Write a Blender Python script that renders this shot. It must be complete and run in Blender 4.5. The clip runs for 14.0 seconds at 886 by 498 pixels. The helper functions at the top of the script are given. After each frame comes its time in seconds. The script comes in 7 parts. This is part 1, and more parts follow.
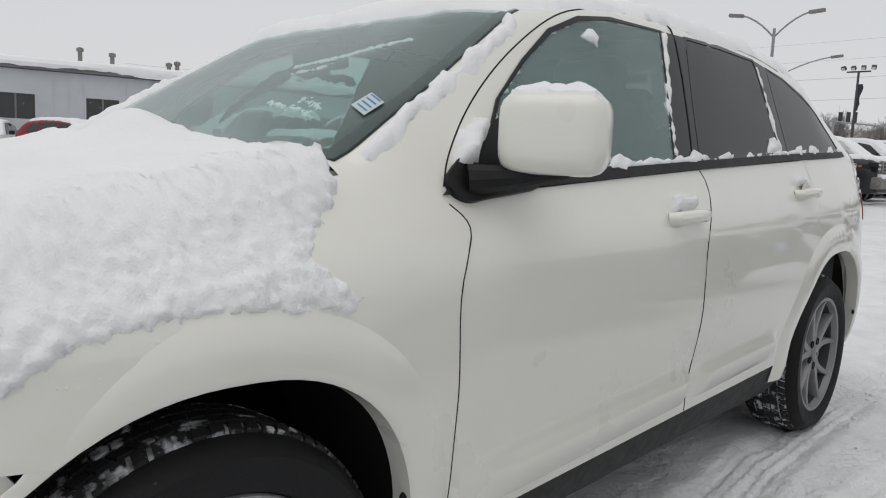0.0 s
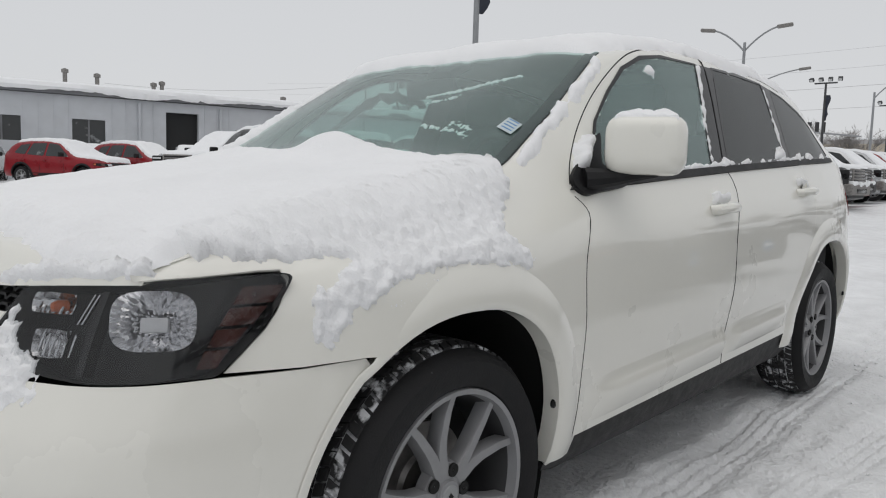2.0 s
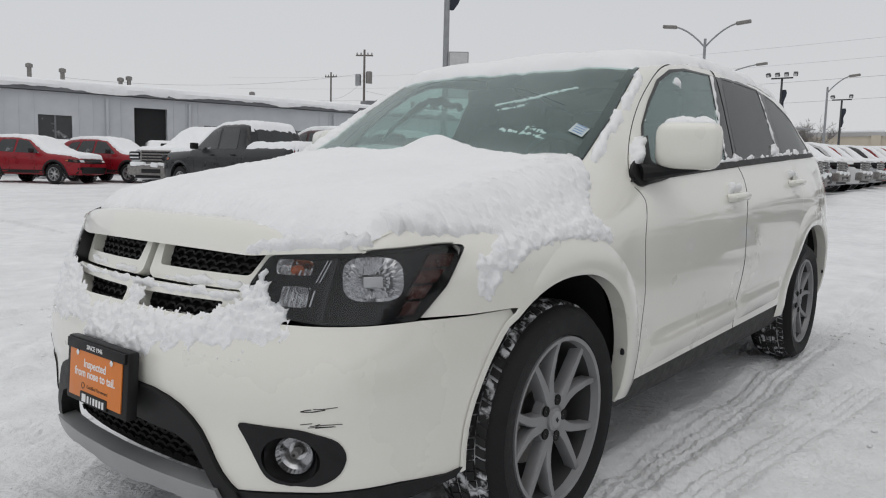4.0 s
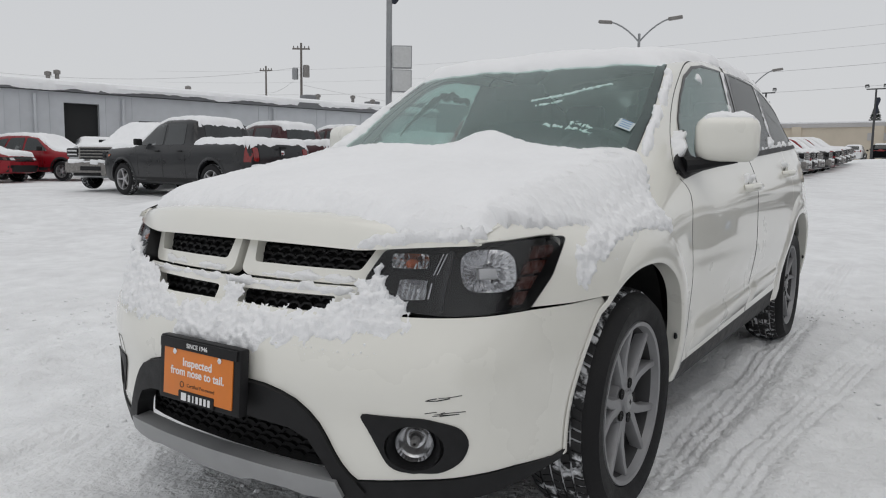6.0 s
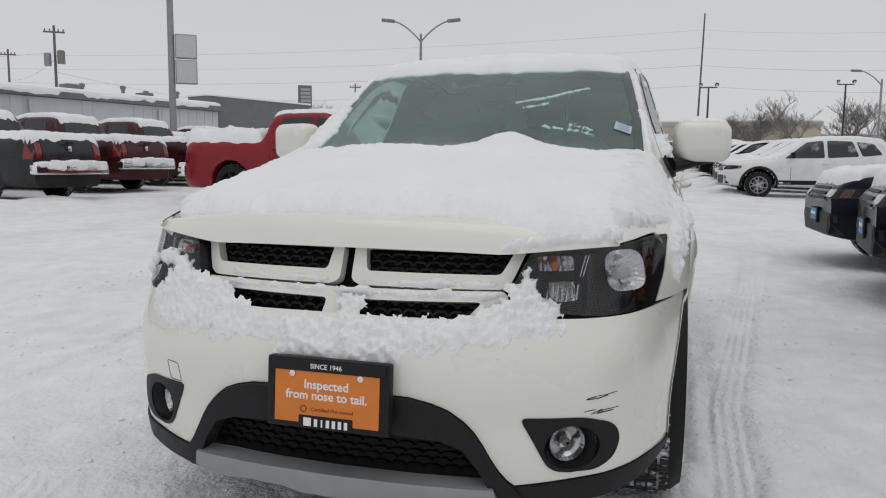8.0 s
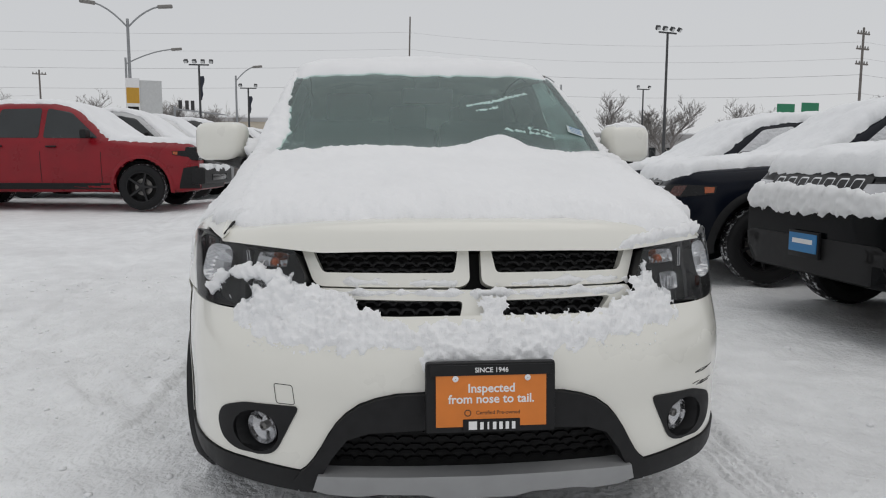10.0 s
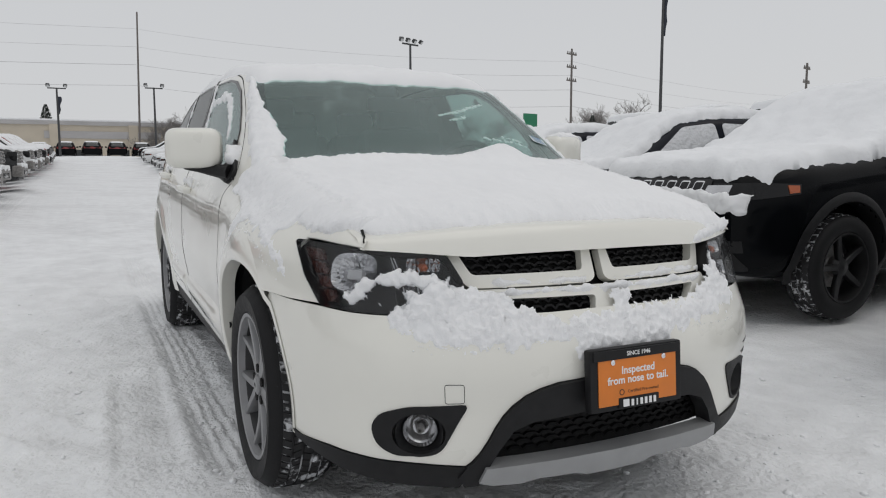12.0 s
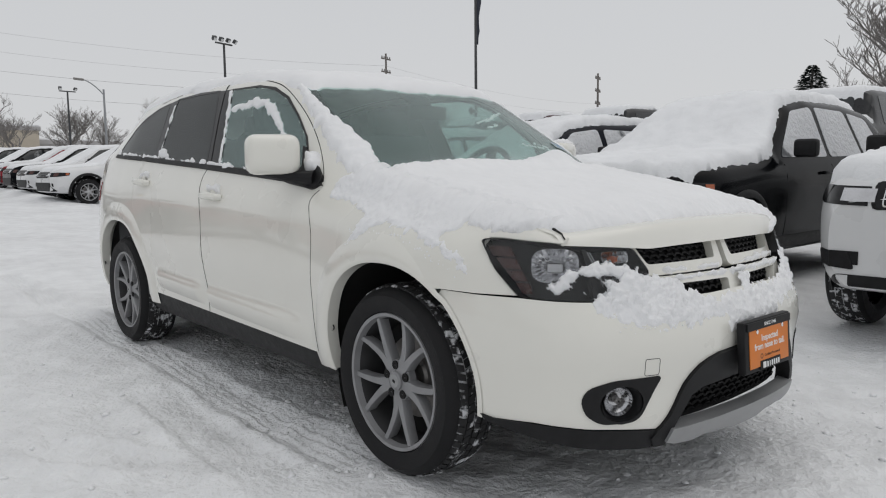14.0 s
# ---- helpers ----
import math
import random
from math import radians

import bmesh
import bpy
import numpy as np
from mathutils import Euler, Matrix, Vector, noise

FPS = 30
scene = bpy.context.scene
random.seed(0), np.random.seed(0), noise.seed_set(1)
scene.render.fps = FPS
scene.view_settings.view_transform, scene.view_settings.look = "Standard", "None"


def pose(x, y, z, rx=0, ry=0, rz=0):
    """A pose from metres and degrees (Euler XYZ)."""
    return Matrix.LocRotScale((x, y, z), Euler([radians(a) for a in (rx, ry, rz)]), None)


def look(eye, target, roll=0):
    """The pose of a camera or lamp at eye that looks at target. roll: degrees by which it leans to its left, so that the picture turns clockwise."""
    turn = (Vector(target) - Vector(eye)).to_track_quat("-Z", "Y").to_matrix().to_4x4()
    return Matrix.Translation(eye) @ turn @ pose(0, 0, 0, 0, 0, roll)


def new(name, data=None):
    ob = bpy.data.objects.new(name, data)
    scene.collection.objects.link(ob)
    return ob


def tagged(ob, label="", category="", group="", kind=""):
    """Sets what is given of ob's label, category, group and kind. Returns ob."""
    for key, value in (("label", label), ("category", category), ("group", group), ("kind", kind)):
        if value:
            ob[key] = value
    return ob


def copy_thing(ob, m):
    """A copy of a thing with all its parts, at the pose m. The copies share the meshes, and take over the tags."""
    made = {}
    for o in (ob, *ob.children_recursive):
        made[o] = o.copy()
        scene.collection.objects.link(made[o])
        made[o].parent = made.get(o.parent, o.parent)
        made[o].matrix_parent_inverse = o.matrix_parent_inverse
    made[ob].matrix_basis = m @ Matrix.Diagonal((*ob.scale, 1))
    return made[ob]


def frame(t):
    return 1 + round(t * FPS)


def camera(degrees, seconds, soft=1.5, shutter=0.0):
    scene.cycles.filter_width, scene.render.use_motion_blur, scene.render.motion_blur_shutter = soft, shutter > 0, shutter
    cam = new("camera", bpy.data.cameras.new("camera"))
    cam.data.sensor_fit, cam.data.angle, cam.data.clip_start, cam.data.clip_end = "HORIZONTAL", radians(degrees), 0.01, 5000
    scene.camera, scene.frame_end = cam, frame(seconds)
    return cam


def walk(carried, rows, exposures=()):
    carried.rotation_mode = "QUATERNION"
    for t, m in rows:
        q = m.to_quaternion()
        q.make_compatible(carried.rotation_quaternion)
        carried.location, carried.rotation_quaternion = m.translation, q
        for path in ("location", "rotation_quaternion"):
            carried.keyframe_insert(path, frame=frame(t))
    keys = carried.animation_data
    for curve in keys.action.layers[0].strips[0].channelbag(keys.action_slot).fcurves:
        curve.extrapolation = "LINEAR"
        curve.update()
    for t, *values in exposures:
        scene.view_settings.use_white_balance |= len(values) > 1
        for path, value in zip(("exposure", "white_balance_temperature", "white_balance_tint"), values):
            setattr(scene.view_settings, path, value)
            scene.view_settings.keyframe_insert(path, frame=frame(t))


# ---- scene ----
cam = camera(62.2, 14.0, soft=1.1)
PATH = [
    (0, (0.531, 1.774, 1.12), (-0.918, 0.416, 0.883), 2.6),
    (0.5, (0.682, 1.806, 1.112), (-0.774, 0.453, 0.888), 2.5),
    (1, (0.838, 1.834, 1.102), (-0.625, 0.488, 0.889), 2.3),
    (1.5, (1.029, 1.856, 1.085), (-0.448, 0.522, 0.883), 2.1),
    (2, (1.224, 1.866, 1.08), (-0.268, 0.549, 0.885), 1.7),
    (2.5, (1.392, 1.861, 1.081), (-0.119, 0.566, 0.883), 1.8),
    (3, (1.568, 1.865, 1.071), (0.04, 0.589, 0.874), 1.6),
    (3.2, (1.64, 1.875, 1.075), (0.11, 0.603, 0.873), 1.6),
    (5.5, (2.056, 1.686, 1.065), (0.428, 0.543, 0.855), 0.8),
    (6, (2.142, 1.56, 1.067), (0.487, 0.459, 0.846), 0.8),
    (6.5, (2.238, 1.403, 1.079), (0.52, 0.403, 0.85), 0.8),
    (7, (2.338, 1.22, 1.069), (0.549, 0.356, 0.839), 0.8),
    (7.5, (2.433, 0.996, 1.07), (0.578, 0.284, 0.843), 0.7),
    (8, (2.505, 0.758, 1.075), (0.598, 0.198, 0.85), 0.6),
    (8.2, (2.522, 0.654, 1.077), (0.6, 0.157, 0.852), 0.5),
    (10.3, (2.662, -0.42, 1.093), (0.705, -0.109, 0.86), 0.2),
    (10.5, (2.657, -0.519, 1.094), (0.712, -0.135, 0.86), 0.2),
    (11, (2.628, -0.789, 1.093), (0.727, -0.211, 0.867), 0.3),
    (11.5, (2.567, -1.065, 1.082), (0.719, -0.333, 0.863), 0.1),
    (12, (2.495, -1.322, 1.096), (0.705, -0.455, 0.88), -0.1),
    (12.5, (2.398, -1.591, 1.098), (0.67, -0.608, 0.878), -0.3),
    (13, (2.301, -1.851, 1.112), (0.645, -0.75, 0.893), -0.3),
    (13.5, (2.191, -2.123, 1.099), (0.604, -0.925, 0.887), -0.4),
    (14, (2.071, -2.373, 1.109), (0.563, -1.076, 0.898), -0.6),
]
walk(cam, [(t, look(eye, target, roll)) for t, eye, target, roll in PATH],
     [(0, .10), (1.5, .09), (3, .04), (5.5, .0), (8, -.05), (11, -.05), (14, -.03)])

# ---- world and light: an overcast winter sky ----
from mathutils.bvhtree import BVHTree

SUN_DIR = (radians(54), radians(22))          # elevation, rotation
world = bpy.data.worlds.new("overcast_sky")
scene.world = world
world.use_nodes = True
wn, wl = world.node_tree.nodes, world.node_tree.links
wn.clear()
sky = wn.new("ShaderNodeTexSky")
sky.sky_type, sky.sun_disc = "NISHITA", False
sky.sun_elevation, sky.sun_rotation = SUN_DIR
sky.air_density, sky.dust_density = 1.0, 4.0
bg_sky = wn.new("ShaderNodeBackground")
bg_sky.inputs["Strength"].default_value = 0.006
coord = wn.new("ShaderNodeTexCoord")
sep = wn.new("ShaderNodeSeparateXYZ")
ramp = wn.new("ShaderNodeValToRGB")
ramp.color_ramp.elements[0].position, ramp.color_ramp.elements[0].color = 0.0, (0.640, 0.648, 0.662, 1)
ramp.color_ramp.elements[1].position, ramp.color_ramp.elements[1].color = 0.55, (0.575, 0.583, 0.597, 1)
cloud = wn.new("ShaderNodeTexNoise")
cloud.inputs["Scale"].default_value, cloud.inputs["Detail"].default_value = 1.3, 4
mixc = wn.new("ShaderNodeMixRGB")
mixc.blend_type, mixc.inputs["Fac"].default_value = "SOFT_LIGHT", 0.12
bg_cloud = wn.new("ShaderNodeBackground")
bg_cloud.inputs["Strength"].default_value = 0.97
add = wn.new("ShaderNodeAddShader")
wout = wn.new("ShaderNodeOutputWorld")
wl.new(coord.outputs["Generated"], sep.inputs[0])
wl.new(sep.outputs["Z"], ramp.inputs[0])
wl.new(coord.outputs["Generated"], cloud.inputs["Vector"])
wl.new(ramp.outputs[0], mixc.inputs[1])
wl.new(cloud.outputs["Fac"], mixc.inputs[2])
wl.new(mixc.outputs[0], bg_cloud.inputs["Color"])
wl.new(sky.outputs[0], bg_sky.inputs["Color"])
wl.new(bg_sky.outputs[0], add.inputs[0])
wl.new(bg_cloud.outputs[0], add.inputs[1])
wl.new(add.outputs[0], wout.inputs[0])

sun_data = bpy.data.lights.new("sun", "SUN")
sun_data.energy, sun_data.angle, sun_data.color = 0.50, radians(60), (1.0, 0.97, 0.93)
sun = new("sun", sun_data)
sun.matrix_world = look((0, 0, 0), (-0.22, -0.10, -1.1))


# ---- materials ----
def mat(name, base, rough=0.5, metal=0.0, vary=0.0, scale=8.0, bump=0.0, bump_scale=60.0, coat=0.0, spec=0.5, other=None,
        mix_scale=2.0, mix_lo=0.45, mix_hi=0.6, emit=None, subsurf=0.0, bump_dist=0.01, rand=0.0):
    m = bpy.data.materials.new(name)
    m.use_nodes = True
    n, l = m.node_tree.nodes, m.node_tree.links
    b = n["Principled BSDF"]
    b.inputs["Base Color"].default_value = (*base, 1)
    b.inputs["Roughness"].default_value = rough
    b.inputs["Metallic"].default_value = metal
    b.inputs["Coat Weight"].default_value = coat
    b.inputs["Coat Roughness"].default_value = 0.035
    b.inputs["Specular IOR Level"].default_value = spec
    tc = n.new("ShaderNodeTexCoord")
    col = None
    if other is not None:
        nz = n.new("ShaderNodeTexNoise")
        nz.inputs["Scale"].default_value, nz.inputs["Detail"].default_value = mix_scale, 5
        l.new(tc.outputs["Object"], nz.inputs["Vector"])
        mr = n.new("ShaderNodeMapRange")
        mr.inputs["From Min"].default_value, mr.inputs["From Max"].default_value = mix_lo, mix_hi
        l.new(nz.outputs["Fac"], mr.inputs[0])
        mx = n.new("ShaderNodeMixRGB")
        mx.inputs[1].default_value, mx.inputs[2].default_value = (*base, 1), (*other, 1)
        l.new(mr.outputs[0], mx.inputs[0])
        col = mx.outputs[0]
    if vary:
        nz = n.new("ShaderNodeTexNoise")
        nz.inputs["Scale"].default_value, nz.inputs["Detail"].default_value = scale, 6
        l.new(tc.outputs["Object"], nz.inputs["Vector"])
        mr = n.new("ShaderNodeMapRange")
        mr.inputs["From Min"].default_value, mr.inputs["From Max"].default_value = 0.3, 0.7
        mr.inputs["To Min"].default_value, mr.inputs["To Max"].default_value = 1 - vary, 1 + vary
        l.new(nz.outputs["Fac"], mr.inputs[0])
        hs = n.new("ShaderNodeHueSaturation")
        hs.inputs["Color"].default_value = (*base, 1)
        if col is not None:
            l.new(col, hs.inputs["Color"])
        l.new(mr.outputs[0], hs.inputs["Value"])
        col = hs.outputs[0]
        mr2 = n.new("ShaderNodeMapRange")
        mr2.inputs["From Min"].default_value, mr2.inputs["From Max"].default_value = 0.3, 0.7
        mr2.inputs["To Min"].default_value, mr2.inputs["To Max"].default_value = max(rough - 0.06, 0), min(rough + 0.08, 1)
        l.new(nz.outputs["Fac"], mr2.inputs[0])
        l.new(mr2.outputs[0], b.inputs["Roughness"])
    if rand:
        oi = n.new("ShaderNodeObjectInfo")
        mr = n.new("ShaderNodeMapRange")
        mr.inputs["To Min"].default_value, mr.inputs["To Max"].default_value = 1 - rand, 1 + rand
        l.new(oi.outputs["Random"], mr.inputs[0])
        hs = n.new("ShaderNodeHueSaturation")
        hs.inputs["Color"].default_value = (*base, 1)
        if col is not None:
            l.new(col, hs.inputs["Color"])
        l.new(mr.outputs[0], hs.inputs["Value"])
        col = hs.outputs[0]
    if col is not None:
        l.new(col, b.inputs["Base Color"])
    if bump:
        nz = n.new("ShaderNodeTexNoise")
        nz.inputs["Scale"].default_value, nz.inputs["Detail"].default_value = bump_scale, 6
        l.new(tc.outputs["Object"], nz.inputs["Vector"])
        bp = n.new("ShaderNodeBump")
        bp.inputs["Strength"].default_value, bp.inputs["Distance"].default_value = bump, bump_dist
        l.new(nz.outputs["Fac"], bp.inputs["Height"])
        l.new(bp.outputs[0], b.inputs["Normal"])
    if emit is not None:
        b.inputs["Emission Color"].default_value, b.inputs["Emission Strength"].default_value = (*emit[:3], 1), emit[3]
    if subsurf:
        b.inputs["Subsurface Weight"].default_value = subsurf
        b.inputs["Subsurface Radius"].default_value = (0.02, 0.02, 0.02)
        b.inputs["Subsurface Scale"].default_value = 0.5
    return m


def glass_mat(name, tint, gloss_rough=0.03, haze=0.0, haze_scale=3.0, haze_col=(0.5, 0.52, 0.52), sheen=0.85):
    """Thin pane: tinted see-through, mirror gloss by Fresnel, and a diffuse film: frost plus sky sheen as flat colour.
    """
    m = bpy.data.materials.new(name)
    m.use_nodes = True
    n, l = m.node_tree.nodes, m.node_tree.links
    n.clear()
    out = n.new("ShaderNodeOutputMaterial")
    tr = n.new("ShaderNodeBsdfTransparent")
    tr.inputs[0].default_value = (*tint, 1)
    gl = n.new("ShaderNodeBsdfGlossy")
    gl.inputs["Roughness"].default_value = gloss_rough
    lw = n.new("ShaderNodeLayerWeight")
    pw = n.new("ShaderNodeMath")
    pw.operation, pw.inputs[1].default_value = "POWER", 4.0
    ma = n.new("ShaderNodeMath")
    ma.operation, ma.inputs[1].default_value, ma.inputs[2].default_value = "MULTIPLY_ADD", sheen, 0.03
    l.new(lw.outputs["Facing"], pw.inputs[0])
    l.new(pw.outputs[0], ma.inputs[0])
    mx = n.new("ShaderNodeMixShader")
    l.new(ma.outputs[0], mx.inputs[0])
    l.new(tr.outputs[0], mx.inputs[1])
    l.new(gl.outputs[0], mx.inputs[2])
    last = mx.outputs[0]
    if haze:
        df = n.new("ShaderNodeBsdfDiffuse")
        df.inputs[0].default_value = (*haze_col, 1)
        tc = n.new("ShaderNodeTexCoord")
        nz = n.new("ShaderNodeTexNoise")
        nz.inputs["Scale"].default_value, nz.inputs["Detail"].default_value = haze_scale, 6
        l.new(tc.outputs["Object"], nz.inputs["Vector"])
        mr = n.new("ShaderNodeMapRange")
        mr.inputs["From Min"].default_value, mr.inputs["From Max"].default_value = 0.3, 0.75
        mr.inputs["To Min"].default_value, mr.inputs["To Max"].default_value = haze * 0.6, haze * 1.4
        l.new(nz.outputs["Fac"], mr.inputs[0])
        m2 = n.new("ShaderNodeMixShader")
        l.new(mr.outputs[0], m2.inputs[0])
        l.new(last, m2.inputs[1])
        l.new(df.outputs[0], m2.inputs[2])
        last = m2.outputs[0]
    l.new(last, out.inputs[0])
    return m


PAINT_CREAM = mat("cream_white_paint", (0.80, 0.79, 0.728), 0.30, coat=1.0, vary=0.02, scale=2.5)
PLASTIC = mat("black_plastic", (0.013, 0.013, 0.014), 0.5, spec=0.25, vary=0.25, scale=30, bump=0.15, bump_scale=500, bump_dist=0.002)
DARK_PLASTIC = mat("deep_black_plastic", (0.006, 0.006, 0.0065), 0.6, spec=0.15, vary=0.2, scale=30)
GLOSS_BLACK = mat("gloss_black", (0.008, 0.008, 0.009), 0.18, spec=0.25, coat=0.12, vary=0.1)
# near-black; backs hollows so their shade is in the colour, also seams, housings
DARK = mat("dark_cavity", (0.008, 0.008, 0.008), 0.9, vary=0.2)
RUBBER = mat("tyre_rubber", (0.008, 0.008, 0.009), 0.62, vary=0.3, scale=25, spec=0.3, other=(0.24, 0.245, 0.25), mix_scale=60, mix_lo=0.72, mix_hi=0.98, bump=0.3, bump_scale=200, bump_dist=0.003)
RUBBER_SNOWY = mat("tread_rubber_snowy", (0.02, 0.02, 0.021), 0.75, vary=0.25, scale=25, other=(0.62, 0.63, 0.65), mix_scale=24, mix_lo=0.55, mix_hi=0.64)
GROOVE_SNOW = mat("snow_in_tread_grooves", (0.03, 0.03, 0.032), 0.8, vary=0.2, scale=25, other=(0.62, 0.63, 0.65), mix_scale=16, mix_lo=0.46, mix_hi=0.60)
RIM = mat("grey_alloy", (0.29, 0.292, 0.30), 0.45, metal=0.4, vary=0.12, scale=12)
# rim alloy darkened: shade behind the spokes is put into the colour
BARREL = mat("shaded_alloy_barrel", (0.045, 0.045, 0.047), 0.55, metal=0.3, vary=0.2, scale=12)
STEEL = mat("brake_steel", (0.25, 0.24, 0.23), 0.5, metal=0.8, vary=0.3, scale=20)
CHROME = mat("chrome", (0.85, 0.85, 0.86), 0.08, metal=1.0, vary=0.05)
SILVER_BRIGHT = mat("bright_silver_plastic", (0.62, 0.62, 0.63), 0.3, metal=0.5, vary=0.05, scale=10)
SILVER = mat("silver_plastic", (0.33, 0.335, 0.34), 0.42, metal=0.3, vary=0.08, scale=10)
AMBER = mat("amber_plastic", (0.062, 0.015, 0.010), 0.25, coat=0.5, vary=0.3, scale=40)
AMBER_BRIGHT = mat("bright_amber", (0.42, 0.09, 0.02), 0.3, coat=0.4, vary=0.1, scale=20)
RED_LENS = mat("red_lens", (0.20, 0.012, 0.012), 0.2, coat=0.6, vary=0.2, scale=20)
SNOW = mat("fresh_snow", (0.88, 0.885, 0.895), 0.75, vary=0.02, scale=5, bump=0.35, bump_scale=150, bump_dist=0.006, spec=0.25)
SNOW_CRUMB = mat("crumbly_snow", (0.88, 0.885, 0.895), 0.75, vary=0.02, scale=8, bump=0.45, bump_scale=210, bump_dist=0.006, spec=0.25)
SNOW_FLAT = mat("snow_layer", (0.86, 0.87, 0.885), 0.8, vary=0.03, scale=3, bump=0.3, bump_scale=35, bump_dist=0.02, spec=0.2)
ORANGE = mat("orange_plate", (0.70, 0.20, 0.025), 0.4, vary=0.05, scale=20)
WHITE_PRINT = mat("white_print", (0.80, 0.80, 0.80), 0.5, vary=0.03)
STICKER = mat("sun_faded_sticker", (0.55, 0.62, 0.63), 0.4, vary=0.05, scale=30)
DARK_PRINT = mat("dark_print", (0.07, 0.035, 0.015), 0.5, vary=0.1)
BLUE_PRINT = mat("blue_plate", (0.03, 0.20, 0.45), 0.4, vary=0.05)
SEAT = mat("dark_cloth", (0.03, 0.031, 0.033), 0.9, vary=0.2, scale=30, bump=0.2, bump_scale=300)
# haze colours hold reflected sky brightness as well as frost
GLASS = glass_mat("clear_glass", (0.82, 0.95, 0.92), 0.04, 0.095, 1.6, (0.40, 0.52, 0.50))
GLASS_DOOR = glass_mat("door_glass", (0.84, 0.94, 0.92), 0.04, 0.24, 2.0, (0.33, 0.43, 0.42))
PRIVACY = glass_mat("privacy_glass", (0.06, 0.07, 0.072), 0.04, 0.11, 2.5, (0.30, 0.34, 0.34), 0.65)
LENS = glass_mat("lamp_lens", (0.88, 0.885, 0.89), 0.03, sheen=0.3)
LAMP_BLACK = mat("lamp_housing_black", (0.010, 0.010, 0.011), 0.5, vary=0.15)
SMOKED = mat("smoked_chrome", (0.62, 0.62, 0.63), 0.12, metal=1.0, vary=0.1)
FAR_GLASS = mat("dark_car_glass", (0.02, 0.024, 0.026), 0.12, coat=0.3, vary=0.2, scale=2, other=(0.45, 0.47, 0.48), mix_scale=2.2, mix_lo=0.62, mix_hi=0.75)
FROST_GLASS = mat("snow_caked_glass", (0.70, 0.71, 0.73), 0.7, vary=0.06, scale=9, bump=0.8, bump_scale=25, bump_dist=0.03, other=(0.12, 0.13, 0.14), mix_scale=3.0, mix_lo=0.60, mix_hi=0.68)


# ---- mesh helpers ----
def link(name, me, material, parent=None, label="", sharp=35):
    for p in me.polygons:
        p.use_smooth = True
    if sharp:
        me.set_sharp_from_angle(angle=radians(sharp))
    if material is not None:
        me.materials.append(material)
    ob = new(name, me)
    if parent is not None:
        ob.parent = parent
    if label:
        ob["label"] = label
    return ob


def part(name, bm, material, parent=None, label="", sharp=35):
    me = bpy.data.meshes.new(name)
    bmesh.ops.recalc_face_normals(bm, faces=bm.faces)
    bm.to_mesh(me)
    bm.free()
    return link(name, me, material, parent, label, sharp)


def raw(name, verts, faces, material, parent=None, label="", sharp=35):
    me = bpy.data.meshes.new(name)
    me.from_pydata([tuple(v) for v in verts], [], faces)
    me.update()
    return link(name, me, material, parent, label, sharp)


def empty(name, m=None):
    ob = new(name)
    ob.empty_display_size = 0.2
    if m is not None:
        ob.matrix_basis = m
    return ob


def add_box(bm, c, s, rot=None, bevel=0.0, seg=2):
    m = Matrix.Translation(c)
    if rot is not None:
        m = m @ Euler([radians(a) for a in rot]).to_matrix().to_4x4()
    b2 = bmesh.new()
    bmesh.ops.create_cube(b2, size=1, matrix=Matrix.Diagonal((*s, 1)))
    if bevel:
        bmesh.ops.bevel(b2, geom=b2.edges[:], offset=bevel, segments=seg, affect="EDGES", profile=0.6)
    bmesh.ops.transform(b2, matrix=m, verts=b2.verts)
    tmp = bpy.data.meshes.new("tmp")
    b2.to_mesh(tmp)
    b2.free()
    bm.from_mesh(tmp)
    bpy.data.meshes.remove(tmp)
    return bm


def box(c, s, rot=None, bevel=0.0, seg=2):
    return add_box(bmesh.new(), c, s, rot, bevel, seg)


def lathe(profile, seg=48, axis="Y", bm=None, centre=(0, 0, 0), cap=False):
    """profile: (radius, offset along the axis)."""
    bm = bm or bmesh.new()
    rings = []
    for r, o in profile:
        ring = []
        for i in range(seg):
            a = 2 * math.pi * i / seg
            c, s = r * math.cos(a), r * math.sin(a)
            p = {"Y": (c, o, s), "Z": (c, s, o), "X": (o, c, s)}[axis]
            ring.append(bm.verts.new(Vector(p) + Vector(centre)))
        rings.append(ring)
    for a, b in zip(rings, rings[1:]):
        for i in range(seg):
            j = (i + 1) % seg
            bm.faces.new((a[i], a[j], b[j], b[i]))
    for ring in (rings[0], rings[-1]) if cap else ():
        if (ring[0].co - ring[seg // 2].co).length > 1e-4:
            bm.faces.new(ring)
    return bm


def tube(points, radius, seg=8, bm=None):
    bm = bm or bmesh.new()
    pts = [Vector(p) for p in points]
    rs = radius if isinstance(radius, (list, tuple)) else [radius] * len(pts)
    rings = []
    for i, p in enumerate(pts):
        d = (pts[min(i + 1, len(pts) - 1)] - pts[max(i - 1, 0)]).normalized()
        ref = Vector((0, 0, 1)) if abs(d.z) < 0.9 else Vector((1, 0, 0))
        u = d.cross(ref).normalized()
        v = d.cross(u)
        rings.append([bm.verts.new(p + rs[i] * (u * math.cos(2 * math.pi * k / seg) + v * math.sin(2 * math.pi * k / seg))) for k in range(seg)])
    for a, b in zip(rings, rings[1:]):
        for k in range(seg):
            bm.faces.new((a[k], a[(k + 1) % seg], b[(k + 1) % seg], b[k]))
    bm.faces.new(rings[0])
    bm.faces.new(rings[-1][::-1])
    return bm


